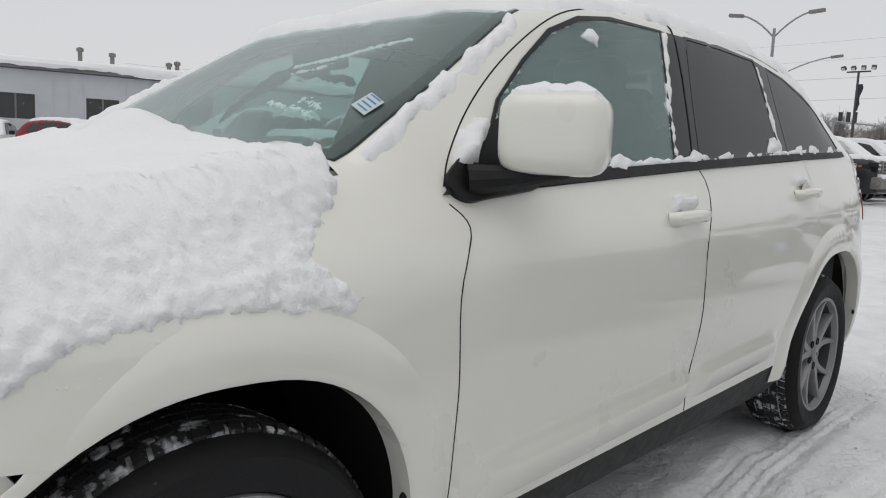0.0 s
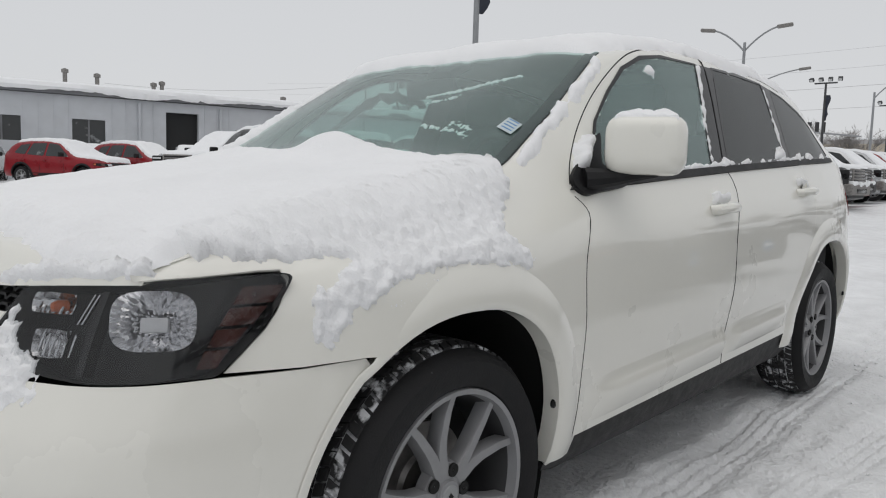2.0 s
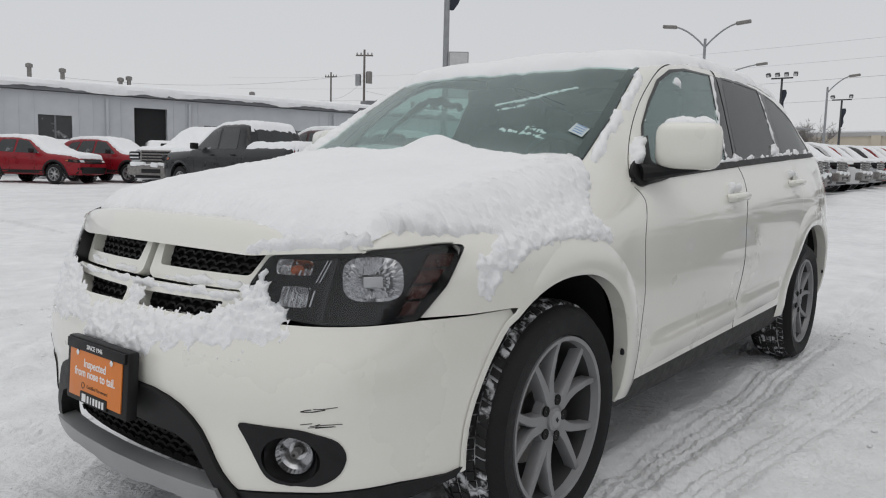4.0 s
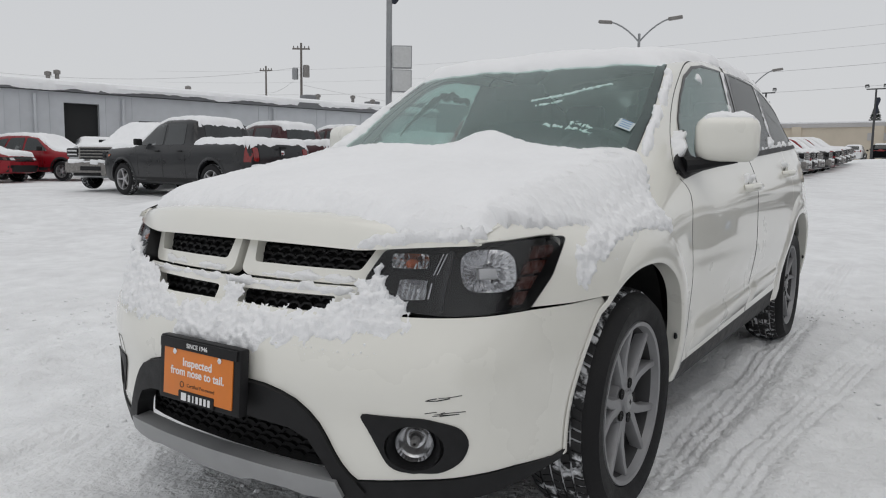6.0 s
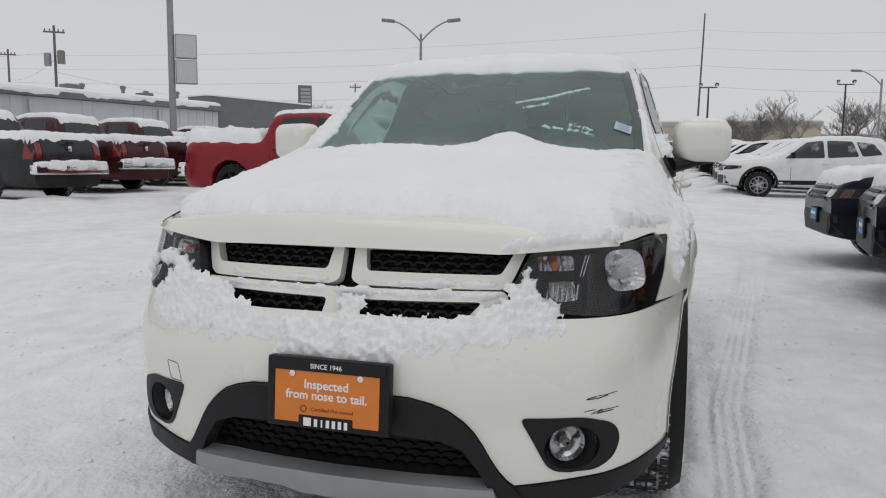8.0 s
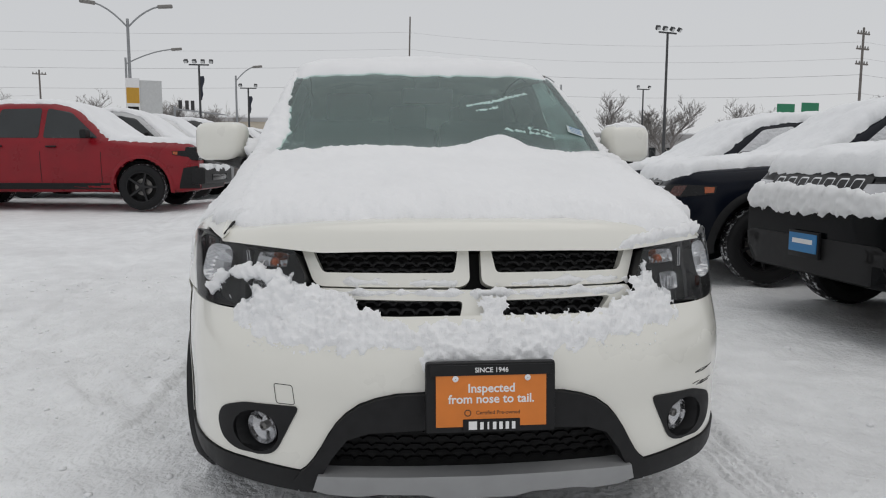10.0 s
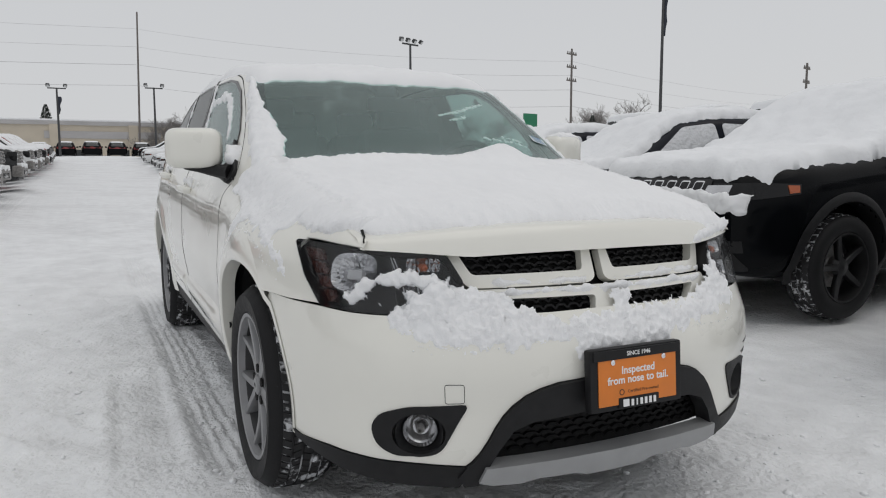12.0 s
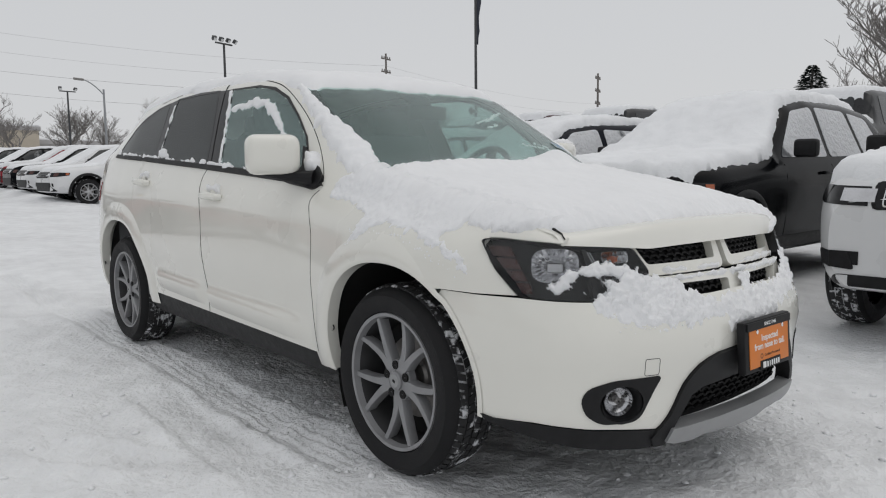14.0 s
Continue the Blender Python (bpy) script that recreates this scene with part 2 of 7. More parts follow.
def ease(keys, x, sigma=0.04, lo=-8, hi=8):
    """Smoothed straight-line interpolation of (x, value) keys."""
    ks = sorted(keys)
    kx, kv = np.array([k[0] for k in ks]), np.array([k[1] for k in ks])
    x = np.atleast_1d(np.asarray(x, float))
    offs = np.linspace(-2.2, 2.2, 15) * sigma
    w = np.exp(-0.5 * (offs / sigma) ** 2)
    return sum(wi * np.interp(x + o, kx, kv) for wi, o in zip(w, offs)) / w.sum()


def inside(poly, u, v):
    """Which points (arrays) lie in the polygon, and their distance to its edge (positive inside)."""
    P = np.array(poly, float)
    u, v = np.asarray(u, float), np.asarray(v, float)
    ins = np.zeros(u.shape, bool)
    dist = np.full(u.shape, 1e9)
    for a, b in zip(P, np.roll(P, -1, 0)):
        cond = ((a[1] > v) != (b[1] > v))
        den = b[1] - a[1] if abs(b[1] - a[1]) > 1e-12 else 1e-12
        ins ^= cond & (u < (b[0] - a[0]) * (v - a[1]) / den + a[0])
        ab = b - a
        t = np.clip(((u - a[0]) * ab[0] + (v - a[1]) * ab[1]) / max(ab @ ab, 1e-12), 0, 1)
        dist = np.minimum(dist, np.hypot(u - a[0] - t * ab[0], v - a[1] - t * ab[1]))
    return ins, np.where(ins, dist, -dist)


def rounded(poly, r=0.02, n=4):
    """Polygon with its corners rounded."""
    out = []
    P = [Vector(p) for p in poly]
    for i, p in enumerate(P):
        a, b = P[i - 1], P[(i + 1) % len(P)]
        ra = min(r, (a - p).length * 0.45)
        rb = min(r, (b - p).length * 0.45)
        s, e = p + (a - p).normalized() * ra, p + (b - p).normalized() * rb
        for k in range(n + 1):
            t = k / n
            out.append(tuple((1 - t) ** 2 * s + 2 * t * (1 - t) * p + t * t * e))
    return out


def dice(poly, step, hole=None):
    """A flat polygon cut by a grid; vertices carry (u, v, 0)."""
    bm = bmesh.new()
    vs = [bm.verts.new((u, v, 0)) for u, v in poly]
    if hole:
        hs = [bm.verts.new((u, v, 0)) for u, v in hole]
        es = [bm.edges.new((a[i], a[(i + 1) % len(a)])) for a in (vs, hs) for i in range(len(a))]
        bmesh.ops.triangle_fill(bm, use_beauty=True, use_dissolve=False, edges=es)
    else:
        bm.faces.new(vs)
        bm.normal_update()
        bmesh.ops.triangulate(bm, faces=bm.faces[:])
    for k, no in ((0, (1, 0, 0)), (1, (0, 1, 0))):
        lo, hi = min(p[k] for p in poly), max(p[k] for p in poly)
        c = math.floor(lo / step) * step + step
        while c < hi - 1e-4:
            co = [0, 0, 0]
            co[k] = c
            bmesh.ops.bisect_plane(bm, geom=bm.verts[:] + bm.edges[:] + bm.faces[:], plane_co=co, plane_no=no, dist=1e-5)
            c += step
    bmesh.ops.remove_doubles(bm, verts=bm.verts, dist=2e-4)
    return bm


class Surface:
    """A body surface that patches are laid on, by rays along an axis."""
    def __init__(self, verts, faces):
        self.tree = BVHTree.FromPolygons([tuple(v) for v in verts], faces)

    def cast(self, o, d):
        p, n, _, _ = self.tree.ray_cast(Vector(o), Vector(d))
        if p is None:
            p, n, _, _ = self.tree.find_nearest(Vector(o) + Vector(d) * 4)
        if n.dot(Vector(d)) > 0:
            n = -n
        return p, n

    def side(self, sign):
        return lambda u, v: self.cast((u, sign * 4, v), (0, -sign, 0))

    def front(self):
        return lambda u, v: self.cast((9, u, v), (-1, 0, 0))

    def rear(self):
        return lambda u, v: self.cast((-9, u, v), (1, 0, 0))

    def top(self):
        return lambda u, v: self.cast((u, v, 6), (0, 0, -1))


def patch(name, poly, proj, material, parent, off=0.003, thick=0.012, step=0.04, label="", hole=None, sharp=40, smooth=False):
    bm = dice(poly, step, hole)
    normals, soft = {}, {}
    for v in bm.verts:
        p, n = proj(v.co.x, v.co.y)
        if smooth:
            u, w, h = v.co.x, v.co.y, .018
            m = (proj(u + h, w)[0] - proj(u - h, w)[0]).cross(proj(u, w + h)[0] - proj(u, w - h)[0]).normalized()
            n = m if m.dot(n) > 0 else -m
            soft[tuple(round(c, 5) for c in (Vector(p) + n * off))] = n
        v.co = Vector(p) + n * off
        normals[v] = n.copy()
    bm.normal_update()
    src = list(bm.verts)
    ret = bmesh.ops.extrude_face_region(bm, geom=bm.faces[:])
    new_vs = [g for g in ret["geom"] if isinstance(g, bmesh.types.BMVert)]
    table = {tuple(round(c, 6) for c in v.co): n for v, n in normals.items() if v.is_valid}
    for v in new_vs:
        n = table.get(tuple(round(c, 6) for c in v.co))
        if n is not None:
            v.co = v.co - n * thick
    ob = part(name, bm, material, parent, label, sharp)
    if smooth:
        ob.data.normals_split_custom_set_from_vertices([soft.get(tuple(round(c, 5) for c in v.co), (0, 0, 0)) for v in ob.data.vertices])
    return ob


def ribbon(name, pts, width, proj, material, parent, off=0.004, thick=0.004, step=0.03, label=""):
    """A narrow strip along a line on a surface."""
    P = [Vector(p) for p in pts]
    L, R = [], []
    for i, p in enumerate(P):
        d = (P[min(i + 1, len(P) - 1)] - P[max(i - 1, 0)]).normalized()
        nn = Vector((-d.y, d.x)) * width / 2
        L.append(tuple(p + nn))
        R.append(tuple(p - nn))
    return patch(name, L + R[::-1], proj, material, parent, off, thick, step, label)


def fbm(p, scale, octaves=3):
    return noise.fractal(Vector(p) * scale, 0.9, 2.0, octaves, noise_basis="PERLIN_ORIGINAL")


def clump(p, scale, seed):
    """Height of rounded clumps, 0 to 1."""
    q = (Vector(p) + Vector((seed, seed * .7, 0))) * scale
    d = noise.voronoi(q + Vector(noise.noise_vector(q * .6)) * .5)[0][0]
    return max(0.0, 1 - (d / .72) ** 2)


def snow_patch(name, poly, proj, material, parent, thick=0.05, edge=0.04, step=0.02, rag=0.02, rag_scale=14, lump=0.2, lump_scale=10,
               up=0.0, label="", extra=None, seed=0.0, crumb=0.0, crumb_scale=46, rim=0.0):
    """Lying or clinging snow: a layer over a surface, thin and ragged at its edge; crumb: height of clumps (rim: only that near the edge)."""
    us = np.arange(min(p[0] for p in poly) - 0.05, max(p[0] for p in poly) + 0.05 + step, step)
    vs = np.arange(min(p[1] for p in poly) - 0.05, max(p[1] for p in poly) + 0.05 + step, step)
    U, V = np.meshgrid(us, vs, indexing="ij")
    _, D = inside(poly, U, V)
    N = np.zeros(U.shape)
    for i, j in zip(*np.where((D > -2 * step - rag) & (D < edge + rag))):
        N[i, j] = fbm((U[i, j], V[i, j], seed + 3.1), rag_scale, 4)
    D = D + rag * N
    gu, gv = np.gradient(D, step)
    gl = np.maximum(gu * gu + gv * gv, 0.15)
    # cells on the edge are drawn in to the outline
    out = (D <= 0) & (D > -2.2 * step)
    shift = np.where(out, np.clip(-D / gl, 0, 1.2 * step), 0)
    U2, V2 = U + gu * shift, V + gv * shift
    idx = -np.ones(U.shape, int)
    verts, faces = [], []
    inner = D > 0
    for i in range(U.shape[0] - 1):
        for j in range(U.shape[1] - 1):
            quad = ((i, j), (i + 1, j), (i + 1, j + 1), (i, j + 1))
            if not any(inner[q] for q in quad):
                continue
            f = []
            for q in quad:
                if idx[q] < 0:
                    u, v = float(U2[q]), float(V2[q])
                    p, n = proj(u, v)
                    k = max(min(D[q] / edge, 1), 0)
                    k = 1 - (1 - k) ** 2
                    th = thick * k * (1 + lump * fbm((u, v, seed + 7.7), lump_scale, 4 if lump_scale < 25 else 2) + (0.35 if lump_scale < 25 else 0.15) * lump * fbm((u, v, seed + 9.1), lump_scale * 2.6, 2))
                    if crumb:
                        near_edge = 1.0 if not rim else max(0.0, 1 - D[q] / rim)
                        if near_edge > 0:
                            th += crumb * near_edge * min(1.0, .3 + k) * (clump(p, crumb_scale, seed) * (.55 + .9 * clump(p, crumb_scale * .37, seed + 3)) + .45 * clump(p, crumb_scale * 1.9, seed + 5) - .45)
                    if extra is not None:
                        th += k * extra(u, v)
                    lift = up(u, v) if callable(up) else up
                    dirn = (n * (1 - lift) + Vector((0, 0, 1)) * lift).normalized()
                    idx[q] = len(verts)
                    verts.append(Vector(p) + dirn * (th if D[q] > 0 else -0.0015))
                f.append(int(idx[q]))
            faces.append(f)
    return raw(name, verts, faces, material, parent, label, sharp=0)


def text_part(name, body, size, m, material, parent, label="", depth=0.0008, bold=0.0):
    cu = bpy.data.curves.new(name, "FONT")
    cu.body, cu.size, cu.align_x, cu.align_y, cu.extrude, cu.offset, cu.resolution_u = body, size, "CENTER", "CENTER", depth, bold, 3
    tmp = bpy.data.objects.new(name + "_tmp", cu)
    scene.collection.objects.link(tmp)
    dg = bpy.context.evaluated_depsgraph_get()
    me = bpy.data.meshes.new_from_object(tmp.evaluated_get(dg))
    bpy.data.objects.remove(tmp)
    bpy.data.curves.remove(cu)
    me.materials.clear()
    me.materials.append(material)
    ob = new(name, me)
    ob.parent = parent
    ob.matrix_basis = m
    if label:
        ob["label"] = label
    return ob


# ---- ground: packed snow over a car park that rises gently to the far side ----
def rise(x, y):
    fall = 0.0145 * np.maximum(0.5 * (y - np.sqrt(y * y + 4.0)), -52.0)
    h = -0.024 * x - 0.021 * y - 0.085
    h = 0.5 * (h + np.sqrt(h * h + 0.002))
    h = h + 0.016
    k = (y - 8.0) * 0.13
    h = h + np.minimum(0.5 * (k + np.sqrt(k * k + 0.001)), 0.72)
    h = np.where(h > 1.2, 2.3 - 1.1 * np.exp(-np.maximum(h - 1.2, 0) / 1.1), h)
    k = np.clip((-x - 36.0) / 44.0, 0, 1)
    return h + fall + 0.85 * k * k * (3 - 2 * k) * np.exp(-((y - 1.0) / 15.0) ** 2)


TRACKS = [  # wheel tracks: points, half width
    ([(-7, .84), (-2.6, .83), (-.2, .82)], .115, 1), ([(-7, -.90), (-2.6, -.87), (-.2, -.84)], .115, 1),
    ([(-8, 2.0), (-3, 1.35), (-1, 1.08), (.5, 1.02)], .11, 1), ([(-1.7, -1.12), (-.35, -1.16)], .13, 2),
    ([(-2.2, .98), (-.5, .86)], .14, 2), ([(-1.25, -1.75), (-.75, -1.45)], .10, 2),
    ([(.6, -1.2), (1.3, -1.0), (2.2, -.5), (4.5, 1.0)], .11, 1), ([(-.6, -3.2), (.6, -2.1), (1.9, -1.1), (4.5, .3)], .11, 2), ([(-9, -3.4), (-4, -2.6), (0, -2.2), (4, -2.4)], .12, 2), ([(-9, -4.9), (-4, -4.1), (0, -3.8), (4, -4.1)], .12, 2),
]


def value_noise(X, Y, cell, seed):
    rs = np.random.RandomState(seed)
    T = rs.rand(256, 256)
    x, y = X / cell, Y / cell
    xi, yi = np.floor(x).astype(int), np.floor(y).astype(int)
    fx, fy = x - xi, y - yi
    fx, fy = fx * fx * (3 - 2 * fx), fy * fy * (3 - 2 * fy)
    g = lambda i, j: T[(xi + i) % 256, (yi + j) % 256]
    return (g(0, 0) * (1 - fx) + g(1, 0) * fx) * (1 - fy) + (g(0, 1) * (1 - fx) + g(1, 1) * fx) * fy - 0.5


def track_field(X, Y):
    out = np.zeros(X.shape)
    for pts, hw, kind in TRACKS:
        run = 0.0
        for a, b in zip(pts, pts[1:]):
            a, b = np.array(a), np.array(b)
            ab = b - a
            L = np.hypot(*ab)
            t = ((X - a[0]) * ab[0] + (Y - a[1]) * ab[1]) / (L * L)
            dx = (X - a[0]) * -ab[1] / L + (Y - a[1]) * ab[0] / L
            m = np.clip((hw - np.abs(dx)) / 0.03, 0, 1) * ((t >= 0) & (t < 1))
            s = t * L + run
            fade = np.clip(0.75 + 1.4 * value_noise(X, Y, 0.45, 11), 0.1, 1.0)
            if kind == 1:      # ribs along the track with fine sipes
                tread = 0.0125 * np.cos(dx * 2 * math.pi / 0.044) * (0.75 + 0.35 * np.sin(s * 2 * math.pi / 0.06 + np.abs(dx) * 30))
            else:              # bars across the track
                tread = 0.0115 * np.sin(s * 2 * math.pi / 0.075 + dx * 12) * (0.7 + 0.3 * np.cos(dx * 2 * math.pi / 0.10))
            rim_up = 0.010 * np.exp(-((np.abs(dx) - hw - .03) / .03) ** 2) * ((t >= 0) & (t < 1))
            out += -0.014 * m + tread * m * fade + rim_up * fade
            run += L
    return out


def axis_lines(lo, hi, fine, far, growth=1.22):
    c = list(np.arange(lo, hi, fine))
    a, s = [lo], fine
    while a[-1] > -far:
        s *= growth
        a.append(a[-1] - s)
    b, s = [c[-1]], fine
    while b[-1] < far:
        s *= growth
        b.append(b[-1] + s)
    return np.array(a[::-1][:-1] + c + b[1:])


GX, GY = axis_lines(-4.6, 3.2, 0.020, 900), axis_lines(-4.2, 2.4, 0.0125, 900)


MX, MY = np.meshgrid(GX, GY, indexing="ij")
near = np.exp(-(np.maximum(np.hypot(MX + 1, MY) - 7, 0) / 12) ** 2)
HZ = rise(MX, MY) + near * (0.040 * value_noise(MX, MY, 0.9, 1) + 0.026 * value_noise(MX, MY, 0.33, 2) + 0.021 * value_noise(MX, MY, 0.13, 3) + 0.013 * value_noise(MX, MY, 0.06, 4) - 0.004)
HZ += (1 - near) * 0.06 * value_noise(MX, MY, 3.0, 5) * np.exp(-np.hypot(MX, MY) / 120)
HZ += track_field(MX, MY) * (near > 0.3)
# ploughed banks in front of the rows of parked cars
bank = 0.09 * np.exp(-((MY + 3.0 + .2 * np.sin(MX * .9)) / .55) ** 2) * ((MX < -9) & (MX > -70)) + 0.16 * np.exp(-((MY - 2.7) / .5) ** 2) * ((MX < -18) & (MX > -70))
bank += 0.18 * np.exp(-((MY + 10.6 + .3 * np.sin(MX * .7)) / .6) ** 2) * ((MX < -3) & (MX > -12))
HZ += bank * (0.8 + 1.2 * value_noise(MX, MY, .6, 7))
# hollows under the wheels' own weight
nxg, nyg = len(GX), len(GY)
gverts = np.stack([MX, MY, HZ], -1).reshape(-1, 3)
gi = np.arange(nxg * nyg).reshape(nxg, nyg)
gf = np.stack([gi[:-1, :-1], gi[1:, :-1], gi[1:, 1:], gi[:-1, 1:]], -1).reshape(-1, 4)
gme = bpy.data.meshes.new("ground")
gme.vertices.add(len(gverts))
gme.vertices.foreach_set("co", gverts.ravel())
gme.loops.add(gf.size)
gme.loops.foreach_set("vertex_index", gf.ravel())
gme.polygons.add(len(gf))
gme.polygons.foreach_set("loop_start", np.arange(0, gf.size, 4))
gme.polygons.foreach_set("loop_total", np.full(len(gf), 4))
gme.update(calc_edges=True)
gme.validate()
GROUND = mat("packed_snow", (0.86, 0.87, 0.88), 0.7, vary=0.06, scale=5, bump=0.7, bump_scale=34, bump_dist=0.03, other=(0.78, 0.785, 0.795), mix_scale=0.9, mix_lo=0.42, mix_hi=0.72, spec=0.25)
ground = link("ground", gme, GROUND, sharp=0)
tagged(ground, "packed and tracked snow over a car park", "ground", kind="structure")


# loose clods of snow thrown up on the tracked ground
rngc = random.Random(31)
cv, cfc = [], []
ico = bmesh.new()
bmesh.ops.create_icosphere(ico, subdivisions=1, radius=1)
ICO_V = [v.co.copy() for v in ico.verts]
ICO_F = [[v.index for v in f.verts] for f in ico.faces]
ico.free()
for k in range(4200):
    x, y = rngc.uniform(-4.5, 3.1), rngc.uniform(-4.1, 2.3)
    i, j = int(np.searchsorted(GX, x)), int(np.searchsorted(GY, y))
    z = float(HZ[i, j])
    if fbm((x, y, 4), .9, 2) + rngc.uniform(-.5, .5) < .12:
        continue
    r = .004 + .013 * rngc.random() ** 3
    sx, sy, sz = rngc.uniform(.7, 1.5), rngc.uniform(.7, 1.4), rngc.uniform(.45, .8)
    b0 = len(cv)
    cv.extend([(x + q.x * r * sx * rngc.uniform(.75, 1.2), y + q.y * r * sy * rngc.uniform(.75, 1.2), z + r * .25 + q.z * r * sz * rngc.uniform(.8, 1.15)) for q in ICO_V])
    cfc.extend([[b0 + n for n in f] for f in ICO_F])
clods = raw("snow_clods", cv, cfc, SNOW, None, "", 0)
tagged(clods, "loose clods of snow scattered on the tracks", "snow", kind="stuff")


def ground_z(x, y):
    return float(rise(x, y))


# ---- the white crossover in the aisle ----
def tracks(table):
    """table rows: x, then y and z of each control of the half section."""
    n = (len(table[0]) - 1) // 2
    xs = [r[0] for r in table]
    return [([(x, r[1 + 2 * k]) for x, r in zip(xs, table)], [(x, r[2 + 2 * k]) for x, r in zip(xs, table)]) for k in range(n)]


BODY = [  # x | rocker | sill | low | mid | shoulder | belt or hood edge | pillar edge or hood | crown | centre
    (0.66, 0.600, 0.240, 0.645, 0.360, 0.670, 0.500, 0.675, 0.700, 0.665, 0.830, 0.655, 0.903, 0.600, 0.913, 0.420, 0.923, 0, 0.933),
    (0.62, 0.640, 0.240, 0.685, 0.360, 0.710, 0.500, 0.715, 0.700, 0.700, 0.830, 0.672, 0.915, 0.600, 0.925, 0.420, 0.935, 0, 0.945),
    (0.45, 0.730, 0.240, 0.765, 0.360, 0.785, 0.500, 0.790, 0.700, 0.765, 0.870, 0.685, 0.955, 0.600, 0.968, 0.420, 0.985, 0, 1.000),
    (0.27, 0.770, 0.240, 0.820, 0.360, 0.845, 0.500, 0.850, 0.700, 0.830, 0.880, 0.696, 0.985, 0.600, 1.000, 0.420, 1.015, 0, 1.030),
    (0, 0.780, 0.240, 0.855, 0.360, 0.885, 0.500, 0.893, 0.700, 0.862, 0.910, 0.710, 1.038, 0.600, 1.048, 0.420, 1.060, 0, 1.070),
    (-0.30, 0.780, 0.240, 0.850, 0.360, 0.875, 0.500, 0.885, 0.700, 0.855, 0.930, 0.727, 1.100, 0.660, 1.117, 0.420, 1.147, 0, 1.165),
    (-0.42, 0.780, 0.240, 0.840, 0.360, 0.865, 0.500, 0.872, 0.700, 0.848, 0.940, 0.765, 1.083, 0.700, 1.179, 0.420, 1.223, 0, 1.240),
    (-0.60, 0.780, 0.240, 0.846, 0.360, 0.843, 0.470, 0.868, 0.700, 0.852, 0.950, 0.795, 1.065, 0.682, 1.291, 0.420, 1.335, 0, 1.345),
    (-0.93, 0.780, 0.240, 0.846, 0.360, 0.843, 0.470, 0.876, 0.700, 0.865, 0.950, 0.800, 1.087, 0.632, 1.497, 0.420, 1.528, 0, 1.528),
    (-1.25, 0.780, 0.240, 0.846, 0.360, 0.843, 0.470, 0.882, 0.700, 0.872, 0.960, 0.802, 1.112, 0.640, 1.563, 0.450, 1.592, 0, 1.605),
    (-1.60, 0.780, 0.240, 0.846, 0.360, 0.843, 0.470, 0.884, 0.700, 0.874, 0.970, 0.803, 1.137, 0.648, 1.586, 0.460, 1.622, 0, 1.640),
    (-2.40, 0.780, 0.240, 0.846, 0.360, 0.843, 0.470, 0.886, 0.700, 0.876, 0.990, 0.800, 1.184, 0.655, 1.583, 0.460, 1.632, 0, 1.650),
    (-2.90, 0.780, 0.240, 0.855, 0.360, 0.890, 0.500, 0.900, 0.700, 0.872, 1.000, 0.792, 1.210, 0.648, 1.538, 0.460, 1.602, 0, 1.625),
    (-3.30, 0.760, 0.240, 0.840, 0.360, 0.865, 0.500, 0.870, 0.700, 0.845, 1.000, 0.768, 1.227, 0.620, 1.420, 0.440, 1.522, 0, 1.555),
    (-3.70, 0.680, 0.240, 0.740, 0.360, 0.760, 0.500, 0.770, 0.700, 0.750, 1.000, 0.690, 1.227, 0.570, 1.330, 0.420, 1.452, 0, 1.490),
    (-3.88, 0.500, 0.260, 0.600, 0.360, 0.640, 0.500, 0.650, 0.700, 0.630, 1.000, 0.580, 1.172, 0.480, 1.240, 0.360, 1.312, 0, 1.330),
]
TR = tracks(BODY)


def body_grid(xs, nv=110, sigma=2.2):
    ctrl = [(ease(ty, xs, 0.05), ease(tz, xs, 0.035 if k > 4 else 0.05)) for k, (ty, tz) in enumerate(TR)]
    Y = np.stack([c[0] for c in ctrl], 1)
    Z = np.stack([c[1] for c in ctrl], 1)
    out = np.zeros((len(xs), nv, 3))
    for i, x in enumerate(xs):
        y, z = Y[i], Z[i]
        seg = np.hypot(np.diff(y), np.diff(z))
        s = np.concatenate([[0], np.cumsum(seg)])
        q = np.linspace(0, s[-1], nv)
        yy, zz = np.interp(q, s, y), np.interp(q, s, z)
        w = np.exp(-0.5 * (np.arange(-6, 7) / sigma) ** 2)
        w /= w.sum()
        ye, ze = np.pad(yy, 6, mode="reflect", reflect_type="odd"), np.pad(zz, 6, mode="reflect", reflect_type="odd")
        yy, zz = np.convolve(ye, w, "valid"), np.convolve(ze, w, "valid")
        yy[-1] = 0
        out[i, :, 0], out[i, :, 1], out[i, :, 2] = x, yy, zz
    return out


XS = np.concatenate([np.arange(0.66, -3.88, -0.02), [-3.88]])
GRID = body_grid(XS)


def grid_mesh(G, keep=None):
    """Both halves of a half-section grid, as vertices and faces."""
    nx, nv = G.shape[:2]
    verts = [tuple(p) for p in G.reshape(-1, 3)] + [(p[0], -p[1], p[2]) for p in G.reshape(-1, 3)]
    faces = []
    for i in range(nx - 1):
        for j in range(nv - 1):
            c = (G[i, j] + G[i + 1, j] + G[i + 1, j + 1] + G[i, j + 1]) / 4
            a, b, cc, d = i * nv + j, (i + 1) * nv + j, (i + 1) * nv + j + 1, i * nv + j + 1
            o = nx * nv
            if keep is None or keep(c, j, 1):
                faces.append((a, b, cc, d))
            if keep is None or keep(c, j, -1):
                faces.append((a + o, d + o, cc + o, b + o))
    return verts, faces


BODY_SURF = Surface(*grid_mesh(GRID))

